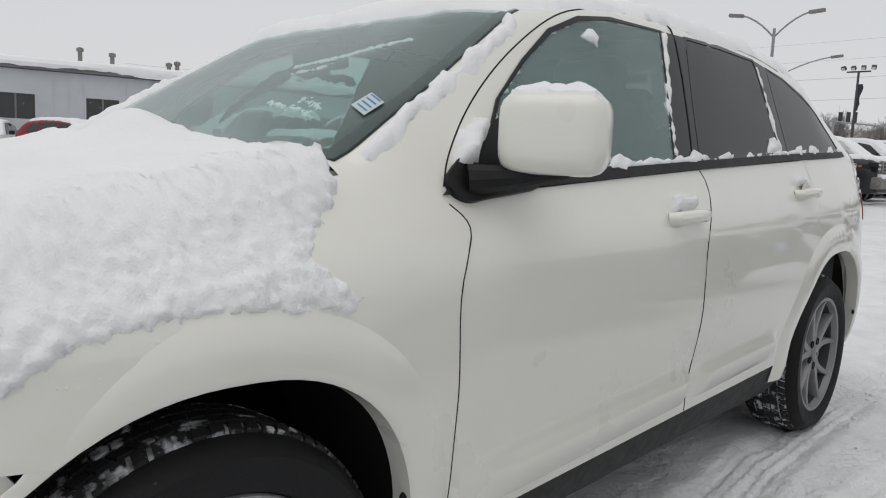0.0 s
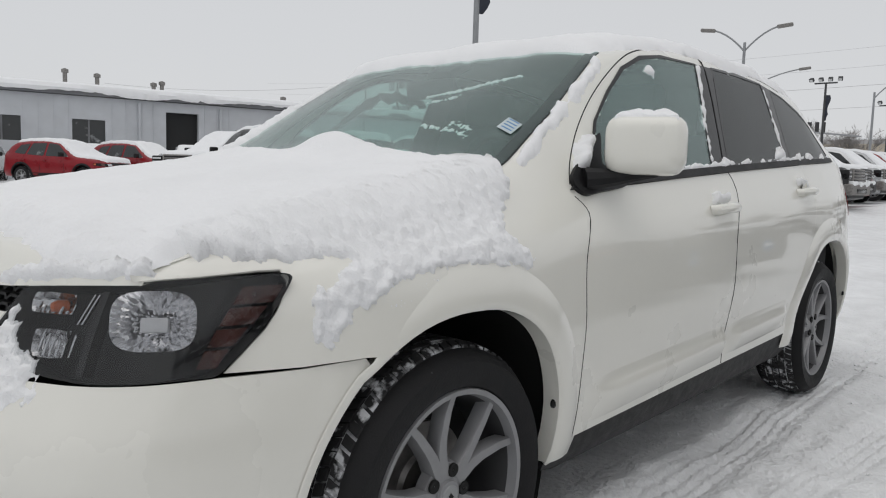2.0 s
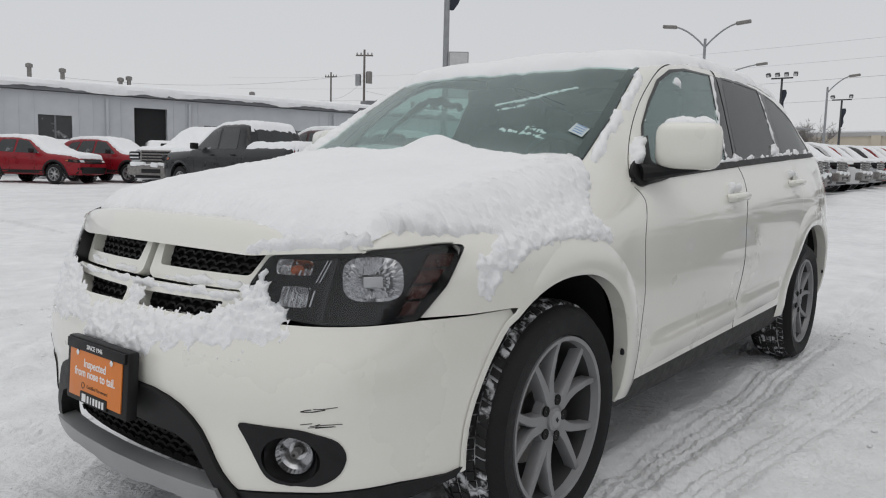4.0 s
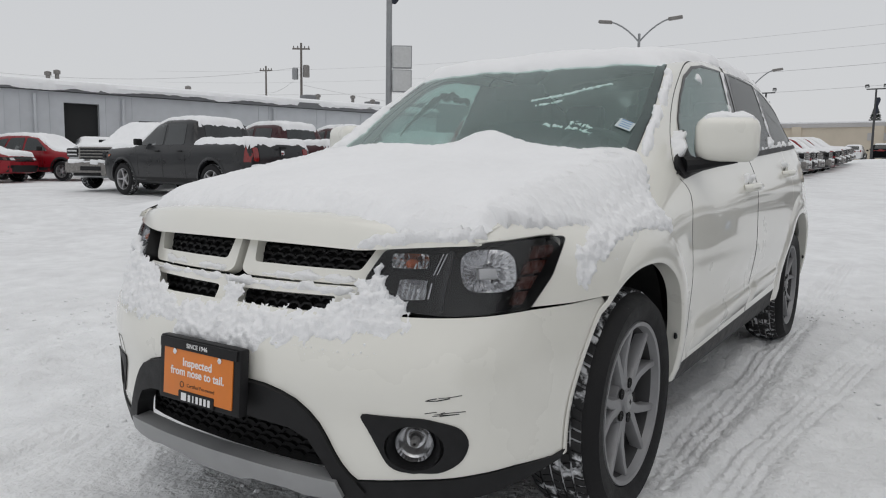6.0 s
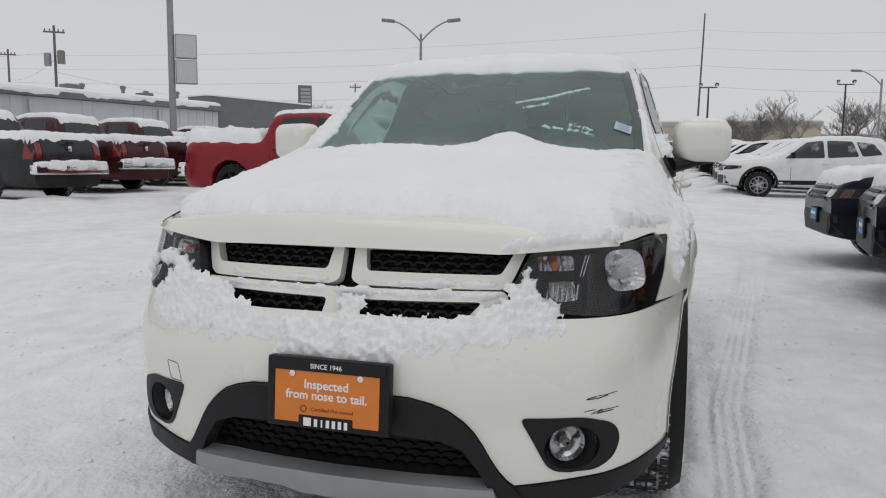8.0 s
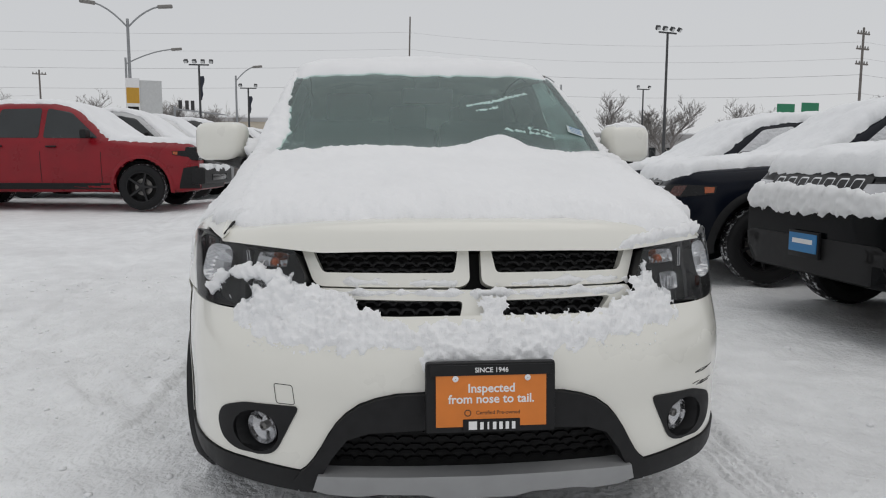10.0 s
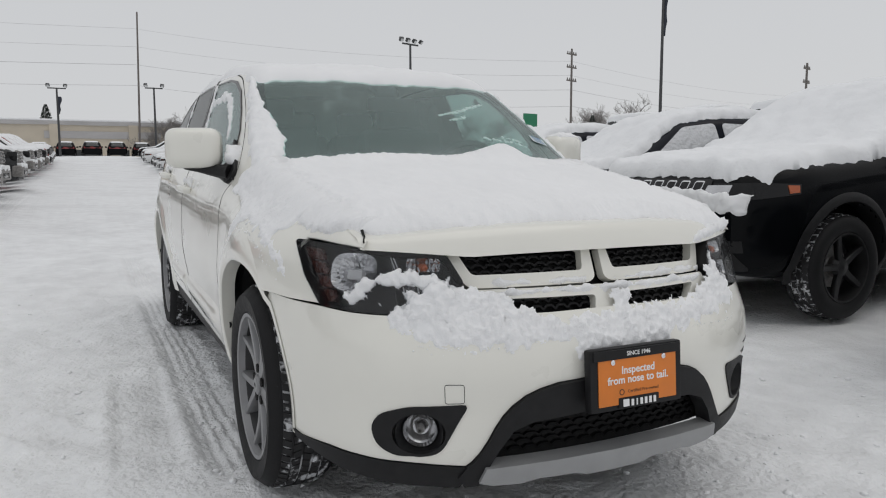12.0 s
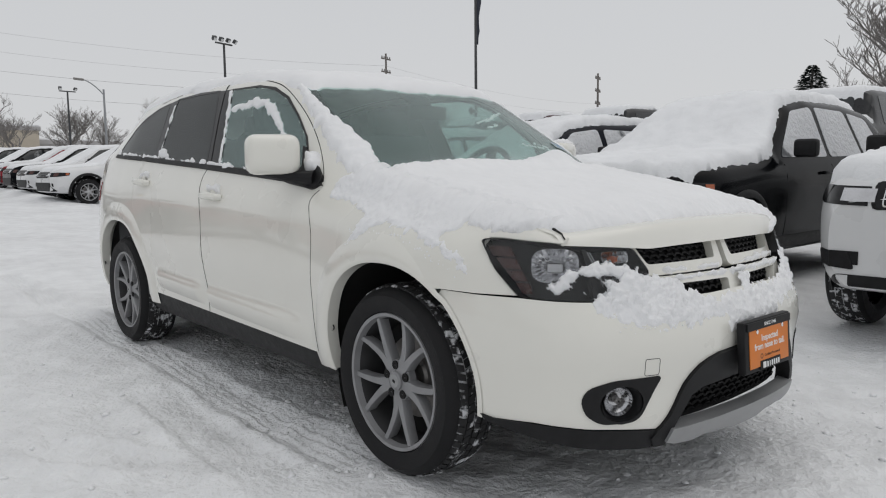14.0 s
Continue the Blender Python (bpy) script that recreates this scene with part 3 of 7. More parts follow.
# front end: plan curve (set-back, half width) and the line of the nose
PLAN = [(0, 0), (.008, .2), (.028, .35), (.055, .46), (.09, .54), (.16, .66), (.235, .72), (.31, .757), (.40, .787), (.52, .818), (.66, .85), (.82, .87)]
NOSE = [(.16, .80), (.24, .865), (.30, .885), (.36, .895), (.45, .897), (.55, .915), (.62, .908), (.67, .885), (.72, .858), (.78, .84), (.84, .815), (.868, .803), (.90, .79), (.93, .765)]
_py = np.array([p[1] for p in PLAN])
_pd = np.array([p[0] for p in PLAN])
_ps = np.concatenate([[0], np.cumsum(np.hypot(np.diff(_py), np.diff(_pd)))])
_q = np.linspace(0, _ps[-1], 300)
_k = np.exp(-0.5 * (np.arange(-14, 15) / 6.0) ** 2)
_k /= _k.sum()
PLAN_Y = np.convolve(np.pad(np.interp(_q, _ps, _py), 14, mode="reflect", reflect_type="odd"), _k, "valid")
PLAN_D = np.convolve(np.pad(np.interp(_q, _ps, _pd), 14, mode="reflect", reflect_type="even"), _k, "valid")
PLAN_D -= PLAN_D[0]
NOSE_Z = np.linspace(0.14, 0.96, 165)
NOSE_X = ease([(z, x) for z, x in NOSE], NOSE_Z, 0.012)


def nose_at(s, z):
    a = abs(s)
    y = float(np.interp(a, _q, PLAN_Y)) * (1 if s >= 0 else -1)
    return Vector((float(np.interp(z, NOSE_Z, NOSE_X)) - float(np.interp(a, _q, PLAN_D)), y, z))


def wrap(s, z):
    """Place and normal on the nose; s: way round from the middle."""
    p = nose_at(s, z)
    du, dv = nose_at(s + 0.006, z) - nose_at(s - 0.006, z), nose_at(s, z + 0.006) - nose_at(s, z - 0.006)
    n = du.cross(dv)
    return p, n.normalized() if n.length > 0 else Vector((1, 0, 0))


def s_of(y):
    return math.copysign(float(np.interp(abs(y), PLAN_Y, _q)), y)


def s_at_x(x, z, sign):
    """Way round at which the nose has come back to x at height z."""
    d = float(np.interp(z, NOSE_Z, NOSE_X)) - x
    return sign * float(np.interp(d, PLAN_D, _q))


def yz(pts, sign=1):
    return [(s_of(sign * y), z) for y, z in pts]


HUB_Z = 0.36
# wheel openings: reach ahead, reach behind, height, squareness ahead and behind
ARCHES = {0: (0.414, 0.392, 0.434, 2.0, 2.4), -2.89: (0.455, 0.435, 0.460, 2.4, 2.3)}


def arch(cx, a0, a1, n=18, grow=0.0):
    """Points of a wheel arch from angle a0 to a1 (degrees; 0 ahead, 90 up)."""
    ahead, behind, high, sq_a, sq_b = ARCHES[cx]
    out = []
    for i in range(n + 1):
        a = radians(a0 + (a1 - a0) * i / n)
        c, d = math.cos(a), math.sin(a)
        wide, sq = (ahead, sq_a) if c > 0 else (behind, sq_b)
        ex = 2 / sq if d > 0 else 1.0
        x = math.copysign(abs(c) ** ex, c) * (wide + grow)
        z = math.copysign(abs(d) ** ex, d) * (high + grow)
        out.append((cx + x, HUB_Z + z))
    return out


car = empty("crossover_car")
tagged(car, "cream-white crossover car with deep snow on hood and roof", "car")

# hood
def hood_point(t, w):
    """t: 0 at the lip to 1 at the windscreen; w: -1 to 1 across."""
    yf, yb = 0.668 * w, 0.715 * w
    df = float(np.interp(s_of(yf) if yf >= 0 else -s_of(yf), _q, PLAN_D))
    xf = 0.803 - df * 0.97
    xb = -0.16 - 0.155 * w * w
    x = xf + (xb - xf) * t
    y = yf + (yb - yf) * t
    zc = float(np.interp(x + df, HOOD_X, HOOD_Z)) if t < 0.35 else float(np.interp(x, HOOD_X, HOOD_Z)) * 1.0
    if t < 0.35:
        zc2 = float(np.interp(x, HOOD_X, HOOD_Z))
        k = t / 0.35
        zc = zc * (1 - k) + zc2 * k
    edge_z = float(np.interp(-x, [-.63, -.62, -.45, -.27, 0, .30, .42], [.905, .908, .951, .985, 1.040, 1.092, 1.11]))
    z = zc - max(zc - edge_z, 0.004) * abs(w) ** 2.6
    lip = max(0.0, 1 - t / 0.045)
    z -= 0.062 * (1 - 0.62 * max(0, (abs(w) - .60) / .40)) * lip ** 2.2
    x += 0.006 * (1 - lip ** 2) if t < 0.045 else 0
    return Vector((x, y, z))


HOOD_X = [-0.4, -0.16, 0.05, 0.3, 0.5, 0.62, 0.70, 0.76, 0.803, 0.83]
HOOD_Z = [1.11, 1.09, 1.07, 1.035, 1.0, 0.975, 0.957, 0.943, 0.930, 0.925]


def hood_proj(t, w):
    p = hood_point(t, w)
    n = (hood_point(t, w + 0.01) - hood_point(t, w - 0.01)).cross(hood_point(t + 0.01, w) - hood_point(t - 0.01, w))
    return p, (n if n.z > 0 else -n).normalized()


bm = bmesh.new()
ts = [0, .004, .01, .018, .028, .04, .055, .075] + [0.1 + 0.9 * i / 30 for i in range(31)]
ws = [-1 + 2 * i / 48 for i in range(49)]
rows = [[bm.verts.new(hood_point(t, w)) for w in ws] for t in ts]
under = [bm.verts.new(v.co + Vector((-0.035, 0, 0.006))) for v in rows[0]]
for a, b in zip([under] + rows, rows):
    for i in range(len(ws) - 1):
        bm.faces.new((a[i], a[i + 1], b[i + 1], b[i]))
for row_end in (0, -1):
    skirt = [bm.verts.new(r[row_end].co + Vector((0, -0.012 * (-1 if row_end == 0 else 1), -0.004 - 0.046 * min(1, max(0, k - 9) / 6)))) for k, r in enumerate(rows)]
    for i in range(len(rows) - 1):
        bm.faces.new((rows[i][row_end], rows[i + 1][row_end], skirt[i + 1], skirt[i]))
part("hood", bm, PAINT_CREAM, car)

FOG_BEZEL = rounded([(.462, .486), (.61, .480), (.672, .460), (.688, .42), (.675, .372), (.635, .345), (.552, .345), (.525, .36)], 0.02, 3)
FOG_HOLE = [(.575 + (y - .575) * .93, .412 + (z - .412) * .94) for y, z in FOG_BEZEL]
FOG_IN = {1: 0.0, -1: .013}
# bumper skin: three pieces that leave the lower intake open
for sg, nm in ((1, "bumper_skin"), (-1, "bumper_skin")):
    arc_pts = [(s_at_x(x, z, 1), z) for x, z in arch(0, -3, 57, 12)]
    half = [(0, .712)] + yz([(.2, .710), (.36, .712), (.46, .712), (.53, .714), (.60, .713), (.70, .716), (.757, .7215)]) + [(s_at_x(.40, .722, 1), .7205), (s_at_x(.270, .727, 1), .725)]
    half += [(s, z) for s, z in reversed(arc_pts[:-1])]
    half += [(s_at_x(.47, .338, 1), .336)] + yz([(.75, .342), (.69, .336), (.56, .324), (.452, .314), (.436, .327), (.418, .350), (.398, .382), (.380, .415), (.360, .446), (.335, .474), (.300, .500), (.260, .516), (.21, .528), (.12, .533)]) + [(0, .535)]
    if sg < 0:
        half = [(-s, z) for s, z in half][::-1]
    patch(nm, half, wrap, PAINT_CREAM, car, 0.0, 0.01, 0.03, hole=yz([(y - FOG_IN[sg], z) for y, z in FOG_HOLE], sg))

# black lower surround, intake and silver skid panel
sur = yz([(0, .533), (0.120, 0.531), (0.208, 0.526), (0.258, 0.514), (0.298, 0.498), (0.333, 0.472), (0.358, 0.444), (0.378, 0.413), (0.396, 0.380), (0.416, 0.348), (0.434, 0.325), (0.450, 0.312), (.468, .285), (.45, .256), (.410, .256), (.388, .318), (.368, .356), (.330, .405), (.275, .424), (.12, .434), (0, .436)])
for sg in (1, -1):
    patch("intake_surround", sur if sg > 0 else [(-s, z) for s, z in sur][::-1], wrap, PLASTIC, car, 0.012, 0.05, 0.03, "matt black intake surround")
    low = yz([(.450, .311), (.56, .321), (.69, .333), (.75, .339)]) + [(s_at_x(.47, .336, 1), .336), (s_at_x(.425, .343, 1), .343), (s_at_x(.445, .322, 1), .322)] + yz([(.765, .303), (.73, .288), (.66, .272), (.58, .260), (.46, .252), (.445, .28)])
    patch("lower_valance", low if sg > 0 else [(-s, z) for s, z in low][::-1], wrap, PLASTIC, car, 0.006, 0.03, 0.04, "matt black lower valance")
skid = yz([(-.415, .272), (-.402, .312), (-.30, .314), (-.15, .315), (.15, .315), (.30, .314), (.402, .312), (.415, .272), (.38, .262), (.30, .258), (.25, .266), (.14, .264), (.09, .252), (-.09, .252), (-.14, .264), (-.25, .266), (-.30, .258), (-.38, .262)])
patch("skid_panel", skid, wrap, SILVER, car, 0.022, 0.05, 0.03, "silver skid panel under the intake")
# black sheet stands for the shaded depth of the intake
patch("intake_shade_sheet", yz([(-.43, .29), (.43, .29), (.34, .49), (-.34, .49)]), wrap, DARK, car, -0.055, 0.01, 0.06)


def mesh_grille(name, poly, pitch_s, pitch_z, off, parent, bar=0.006, material=PLASTIC):
    """Honeycomb slats in a grille opening: staggered bars as one part."""
    us, vs = [p[0] for p in poly], [p[1] for p in poly]
    bm = bmesh.new()
    row = 0
    z = min(vs) + pitch_z * 0.4
    while z < max(vs):
        cells = int((max(us) - min(us)) / pitch_s) + 2
        for k in range(cells):
            s0 = min(us) + (k + (0.5 if row % 2 else 0)) * pitch_s - pitch_s / 2
            for (sa, za, sb, zb) in ((s0, z, s0 + pitch_s * .25, z + pitch_z * .5), (s0 + pitch_s * .25, z + pitch_z * .5, s0 + pitch_s * .75, z + pitch_z * .5), (s0 + pitch_s * .75, z + pitch_z * .5, s0 + pitch_s, z)):
                ins, d = inside(poly, np.array([(sa + sb) / 2]), np.array([(za + zb) / 2]))
                if not ins[0]:
                    continue
                pa, na = wrap(sa, za)
                pb, nb = wrap(sb, zb)
                pa, pb = pa + na * off, pb + nb * off
                d = (pb - pa).normalized()
                u = d.cross(na).normalized() * bar / 2
                o = na * 0.012
                q = [bm.verts.new(p) for p in (pa - u, pb - u, pb + u, pa + u, pa - u - o, pb - u - o, pb + u - o, pa + u - o)]
                for f in ((0, 1, 2, 3), (0, 4, 5, 1), (3, 2, 6, 7)):
                    bm.faces.new([q[i] for i in f])
        z += pitch_z
        row += 1
    return part(name, bm, material, parent)


mesh_grille("intake_mesh", yz([(-.390, .308), (.390, .308), (.320, .440), (-.320, .440)]), 0.046, 0.021, -0.045, car, 0.007, DARK_PLASTIC)

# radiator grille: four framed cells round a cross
# black sheet painted in for the shade behind the cells
patch("grille_shade_sheet", yz([(-.50, .69), (.50, .69), (.47, .885), (-.47, .885)]), wrap, DARK, car, -0.085, 0.008, 0.06)
for sg in (1, -1):
    up_out = [(.016, .885), (.462, .885), (.426, .800), (.408, .787), (.040, .786), (.016, .800)]
    up_in = rounded([(.044, .883), (.432, .883), (.400, .822), (.056, .822)], 0.012, 3)
    lo_out = [(-.002, .776), (.414, .780), (.440, .728), (.40, .692), (.03, .690), (-.002, .71)]
    lo_in = rounded([(.036, .748), (.362, .753), (.310, .700), (.050, .700)], 0.014, 3)
    for nm, o, i in (("grille_frame", up_out, up_in), ("lower_grille_frame", lo_out, lo_in)):
        o2, i2 = yz(rounded(o, 0.012, 3), sg), yz(i, sg)
        patch(nm, o2, wrap, PAINT_CREAM, car, -0.032 if nm == "grille_frame" else -0.016, 0.030, 0.03, hole=i2)
        mesh_grille("grille_mesh", i2, 0.040, 0.017, -0.060 if nm == "grille_frame" else -0.044, car)

# lettering on the grille becomes plain pale bars
for k in range(5):
    p, n = wrap(s_of(0.165 + 0.028 * k), .714)
    part("grille_letter", box(p - n * 0.030, (0.006, 0.020, 0.010), (0, 0, 0), 0.001), CHROME, car)


# headlamps
def headlamp(sg):
    tip_s = s_at_x(.405, .894, 1)
    out = [(s_of(.464), .866), (s_of(.56), .874), (s_of(.655), .884), (s_of(.72), .893), (tip_s - .02, .899), (tip_s, .892), (tip_s - .004, .87), (s_of(.776), .80), (s_of(.756), .724), (s_of(.70), .719), (s_of(.62), .717), (s_of(.555), .724), (s_of(.475), .745), (s_of(.432), .795)]
    out = rounded(out, 0.012, 3)
    if sg < 0:
        out = [(-s, z) for s, z in out][::-1]
    lamp = patch("headlamp", out, wrap, LAMP_BLACK, car, -0.066, 0.01, 0.03, "black-bezel headlamp with clear lens")
    # rim wall between the housing and the skin
    bm = bmesh.new()
    ring = []
    for s, z in out:
        p, n = wrap(s, z)
        ring.append((bm.verts.new(p + n * 0.001), bm.verts.new(p - n * 0.068)))
    for a, b in zip(ring, ring[1:] + ring[:1]):
        bm.faces.new((a[0], b[0], b[1], a[1]))
    part("lamp_rim", bm, LAMP_BLACK, lamp)
    lens = patch("lens", out, wrap, LENS, lamp, 0.004, 0.003, 0.03, "clear lamp lens")
    lens.visible_shadow = False
    # main reflector: a chrome scoop with facets round a bulb
    def bowl(name, y, z, ry, rz, material, depth=0.035, flutes=9):
        """A fluted chrome scoop with a rounded-rectangle rim."""
        bm = bmesh.new()
        p, n = wrap(s_of(sg * y), z)
        tdir = (wrap(s_of(sg * y) + 0.01, z)[0] - p).normalized()
        up = n.cross(tdir).normalized()
        if up.z < 0:
            up = -up
        nx, ny = flutes * 4 + 1, 9
        rows2 = []
        for j in range(ny):
            b = -1 + 2 * j / (ny - 1)
            row = []
            for i in range(nx):
                a = -1 + 2 * i / (nx - 1)
                rim2 = min(1, (a ** 4 + b ** 4) ** 0.5)
                c = 1 - 0.10 * (a * a) * (b * b)
                dz = -0.008 - depth * (1 - rim2) * (1 + .25 * b) + 0.0035 * math.sin(i * math.pi / 2) * (1 - rim2) * (.35 + max(0, -b))
                row.append(bm.verts.new(p + n * dz + tdir * (ry * a * c) + up * (rz * b * c)))
            rows2.append(row)
        for a, b in zip(rows2, rows2[1:]):
            for i in range(nx - 1):
                bm.faces.new((a[i], a[i + 1], b[i + 1], b[i]))
        part(name, bm, material, lamp, sharp=25)
        return p, n, tdir, up
    # deep main reflector: a chrome dish with radial flutes and a bulb shield in front
    bm = bmesh.new()
    p, n = wrap(s_of(sg * .688), .822)
    tdir = (wrap(s_of(sg * .688) + 0.01, .822)[0] - p).normalized()
    up = n.cross(tdir).normalized()
    up = up if up.z > 0 else -up
    flutes, rings = 22, []
    for k in range(1, 10):
        r = k / 9
        ring = []
        for i in range(flutes * 4):
            a = 2 * math.pi * i / (flutes * 4)
            c, s_ = math.cos(a), math.sin(a)
            q = r / (abs(c) ** 3.2 + abs(s_) ** 3.2) ** (1 / 3.2)
            dz = -.006 - .054 * (1 - r * r) + .0075 * (abs(i % 4 - 2) / 2 - .5) * math.sin(math.pi * r) ** .7
            ring.append(bm.verts.new(p + n * dz + tdir * (.071 * q * c) + up * (.052 * q * s_)))
        rings.append(ring)
    for ra, rb_ in zip(rings, rings[1:]):
        for i in range(flutes * 4):
            i2 = (i + 1) % (flutes * 4)
            bm.faces.new((ra[i], ra[i2], rb_[i2], rb_[i]))
    bm.faces.new(rings[0])
    part("main_reflector", bm, CHROME, lamp, "fluted chrome reflector", sharp=25)
    for k in range(2):
        y0 = .592 + .007 * k
        rib = [(s_of(y0), .862), (s_of(y0 + .0025), .862), (s_of(y0 - .008), .812), (s_of(y0 - .0105), .812)]
        patch("lamp_rib", rib if sg > 0 else [(-s, z) for s, z in rib][::-1], wrap, SMOKED, lamp, -0.006, 0.006, 0.04)
    for k in range(7):
        y0 = .490 + .0115 * k
        for z0, z1 in ((.828, .846 - .006 * (k % 3)), (.757, .783 + .006 * ((k * 3) % 4))):
            fl = [(s_of(y0 + (.02 if z0 < .8 else 0)), z0), (s_of(y0 + .004 + (.02 if z0 < .8 else 0)), z0), (s_of(y0 + .005 + (.02 if z0 < .8 else 0)), z1), (s_of(y0 + .002 + (.02 if z0 < .8 else 0)), z1)]
            patch("reflector_flute", fl if sg > 0 else [(-s, z) for s, z in fl][::-1], wrap, SMOKED, lamp, -0.014, 0.003, 0.04)
    shield = part("bulb_shield", box((0, 0, 0), (0.022, 0.046, 0.026), None, 0.004), SILVER_BRIGHT, lamp, "pale box-shaped bulb shield")
    shield.matrix_basis = Matrix.Translation(p - n * 0.022 - up * .006) @ Matrix((n, tdir, up)).transposed().to_4x4()
    part("bulb_stem", tube([p - n * 0.058 - up * .004, p - n * 0.030 - up * .004], 0.008, 8), CHROME, lamp)
    bowl("side_reflector", .526, .844, .046, .019, SMOKED, 0.030, 8)
    bowl("side_reflector", .545, .778, .034, .025, SMOKED, 0.030, 7)
    bar = [(s_of(.600), .868), (s_of(.612), .869), (s_of(.616), .728), (s_of(.604), .728)]
    patch("divider", bar if sg > 0 else [(-s, z) for s, z in bar][::-1], wrap, LAMP_BLACK, lamp, -0.010, 0.03, 0.04)
    p2, n2 = wrap(s_of(sg * .533), .846)
    part("turn_bulb", lathe([(0.002, 0.0), (0.011, 0.004), (0.012, 0.02), (0.008, 0.03), (.001, .032)], 12, "X", centre=p2 - n2 * 0.036), AMBER_BRIGHT, lamp, "amber bulb")
    for k in range(4):
        z0, z1 = .735 + .037 * k, .735 + .037 * k + .031
        band = [(s_of(.741 + .004 * k), z0), (s_of(.756 + .0075 * k), z0), (s_of(.7615 + .0075 * k), z1), (s_of(.744 + .004 * k), z1)]
        if sg < 0:
            band = [(-s, z) for s, z in band][::-1]
        patch("side_marker", band, wrap, AMBER, lamp, -0.030, 0.012, 0.03, "dark amber side reflector")
    return lamp


LAMPS = [headlamp(1), headlamp(-1)]

# fog lamps in black bezels
for sg in (1, -1):
    bz = [(y - FOG_IN[sg], z) for y, z in FOG_BEZEL]
    cy, cz = .580 - FOG_IN[sg], .406
    hole = [(cy + .062 * math.cos(a), cz + .055 * math.sin(a)) for a in [2 * math.pi * k / 24 for k in range(24)]]
    bezel = patch("fog_lamp_bezel", yz(bz, sg), wrap, PLASTIC, car, 0.004, 0.016, 0.03, "black fog lamp bezel", hole=yz(hole, sg))
    p, n = wrap(s_of(sg * cy), cz)
    rot = n.to_track_quat("X", "Z").to_matrix().to_4x4()
    fog = part("fog_lamp", lathe([(.064, .004), (.060, -.004), (.052, -.028), (.046, -.032)], 32, "X"), PLASTIC, bezel)
    fog.matrix_basis = Matrix.Translation(p - n * 0.004) @ rot
    part("reflector", lathe([(.046, -.022), (.040, -.034), (.022, -.05), (.004, -.055)], 32, "X"), SMOKED, fog, "smoked fog reflector", sharp=8)
    g = part("fog_glass", lathe([(.046, -.020), (.030, -.014), (.004, -.011)], 32, "X"), LENS, fog)
    part("fog_bulb", lathe([(.002, -.05), (.011, -.046), (.011, -.024), (.004, -.02)], 12, "X"), STEEL, fog)

# tow-hook cover square and the scrape
sq = rounded([(s_of(-.467), .541), (s_of(-.514), .542), (s_of(-.509), .489), (s_of(-.462), .489)], .007, 3)
for a, b in zip(sq, sq[1:] + sq[:1]):
    ribbon("tow_cover_seam", [a, b], 0.0016, wrap, PLASTIC, car, 0.0006, 0.003, 0.05)
rng = random.Random(4)
for k in range(9):
    y0, z0 = .605 + rng.random() * .035, (.530 if k < 4 else .492) + rng.uniform(-.006, .006)
    ln = rng.uniform(.015, .05)
    ribbon("scrape", yz([(y0, z0), (y0 + ln * .4, z0 + rng.uniform(0, .004)), (y0 + ln, z0 + rng.uniform(.002, .008))]), rng.uniform(.0008, .0022), wrap, PLASTIC, car, 0.0012, 0.002, 0.05, "black scrape in the paint")

# licence plate board with an orange card
plate = empty("plate_board")
plate.parent = car
PLATE_M = pose(0.952, 0.018, 0.529, 90 - 4, 0, 90)
plate.matrix_basis = PLATE_M
part("plate_frame", box((0, 0, -0.012), (0.318, 0.172, 0.03), None, 0.008), PLASTIC, plate, "black plate frame")
part("plate_card", box((0, -0.006, 0.0045), (0.270, 0.128, 0.004), None, 0.002), ORANGE, plate, "orange printed plate card")
part("frame_top_bar", box((0, 0.068, 0.006), (0.300, 0.026, 0.006), None, 0.002), PLASTIC, plate)
part("frame_lower_tab", box((0, -0.066, 0.006), (0.140, 0.030, 0.006), None, 0.003), PLASTIC, plate)
for sx in (-1, 1):
    scr = part("screw", lathe([(.0075, 0), (.0075, .003), (.004, .005), (.001, .005)], 14, "Z", centre=(sx * 0.088, 0.048, 0.0065)), CHROME, plate, "chrome plate screw")
text_part("plate_text", "SINCE 1946", 0.0165, Matrix.Translation((0, 0.068, 0.0096)), WHITE_PRINT, plate, "white words SINCE 1946", 0.0003, 0.0002)
text_part("plate_text", "Inspected", 0.030, Matrix.Translation((0, 0.023, 0.0068)), WHITE_PRINT, plate, "white printed words", 0.0003, 0.0006)
text_part("plate_text", "from nose to tail.", 0.030, Matrix.Translation((0, -0.003, 0.0068)), WHITE_PRINT, plate, "white printed words", 0.0003, 0.0006)
text_part("plate_text", "Certified Pre-owned", 0.013, Matrix.Translation((0.016, -0.036, 0.0068)), DARK_PRINT, plate, "small dark printed words", 0.0003)
part("check_mark", lathe([(.0085, 0), (.0085, .0006), (.0062, .0006), (.0062, 0)], 20, "Z", centre=(-0.058, -0.036, 0.0066)), DARK_PRINT, plate)
part("dealer_mark", box((-0.046, -0.066, 0.0095), (0.020, 0.020, 0.0012)), WHITE_PRINT, plate)
for k in range(6):
    part("dealer_bar", box((-0.024 + 0.0155 * k, -0.067, 0.0095), (0.0085 if k != 1 else 0.004, 0.018, 0.0012)), WHITE_PRINT, plate)

def soft_line(pts, rounds=3):
    """Corner-cut a line until it reads as a curve."""
    for _ in range(rounds):
        out = [pts[0]]
        for a, b in zip(pts, pts[1:]):
            out += [(a[0] * .75 + b[0] * .25, a[1] * .75 + b[1] * .25), (a[0] * .25 + b[0] * .75, a[1] * .25 + b[1] * .75)]
        pts = out + [pts[-1]]
    return pts


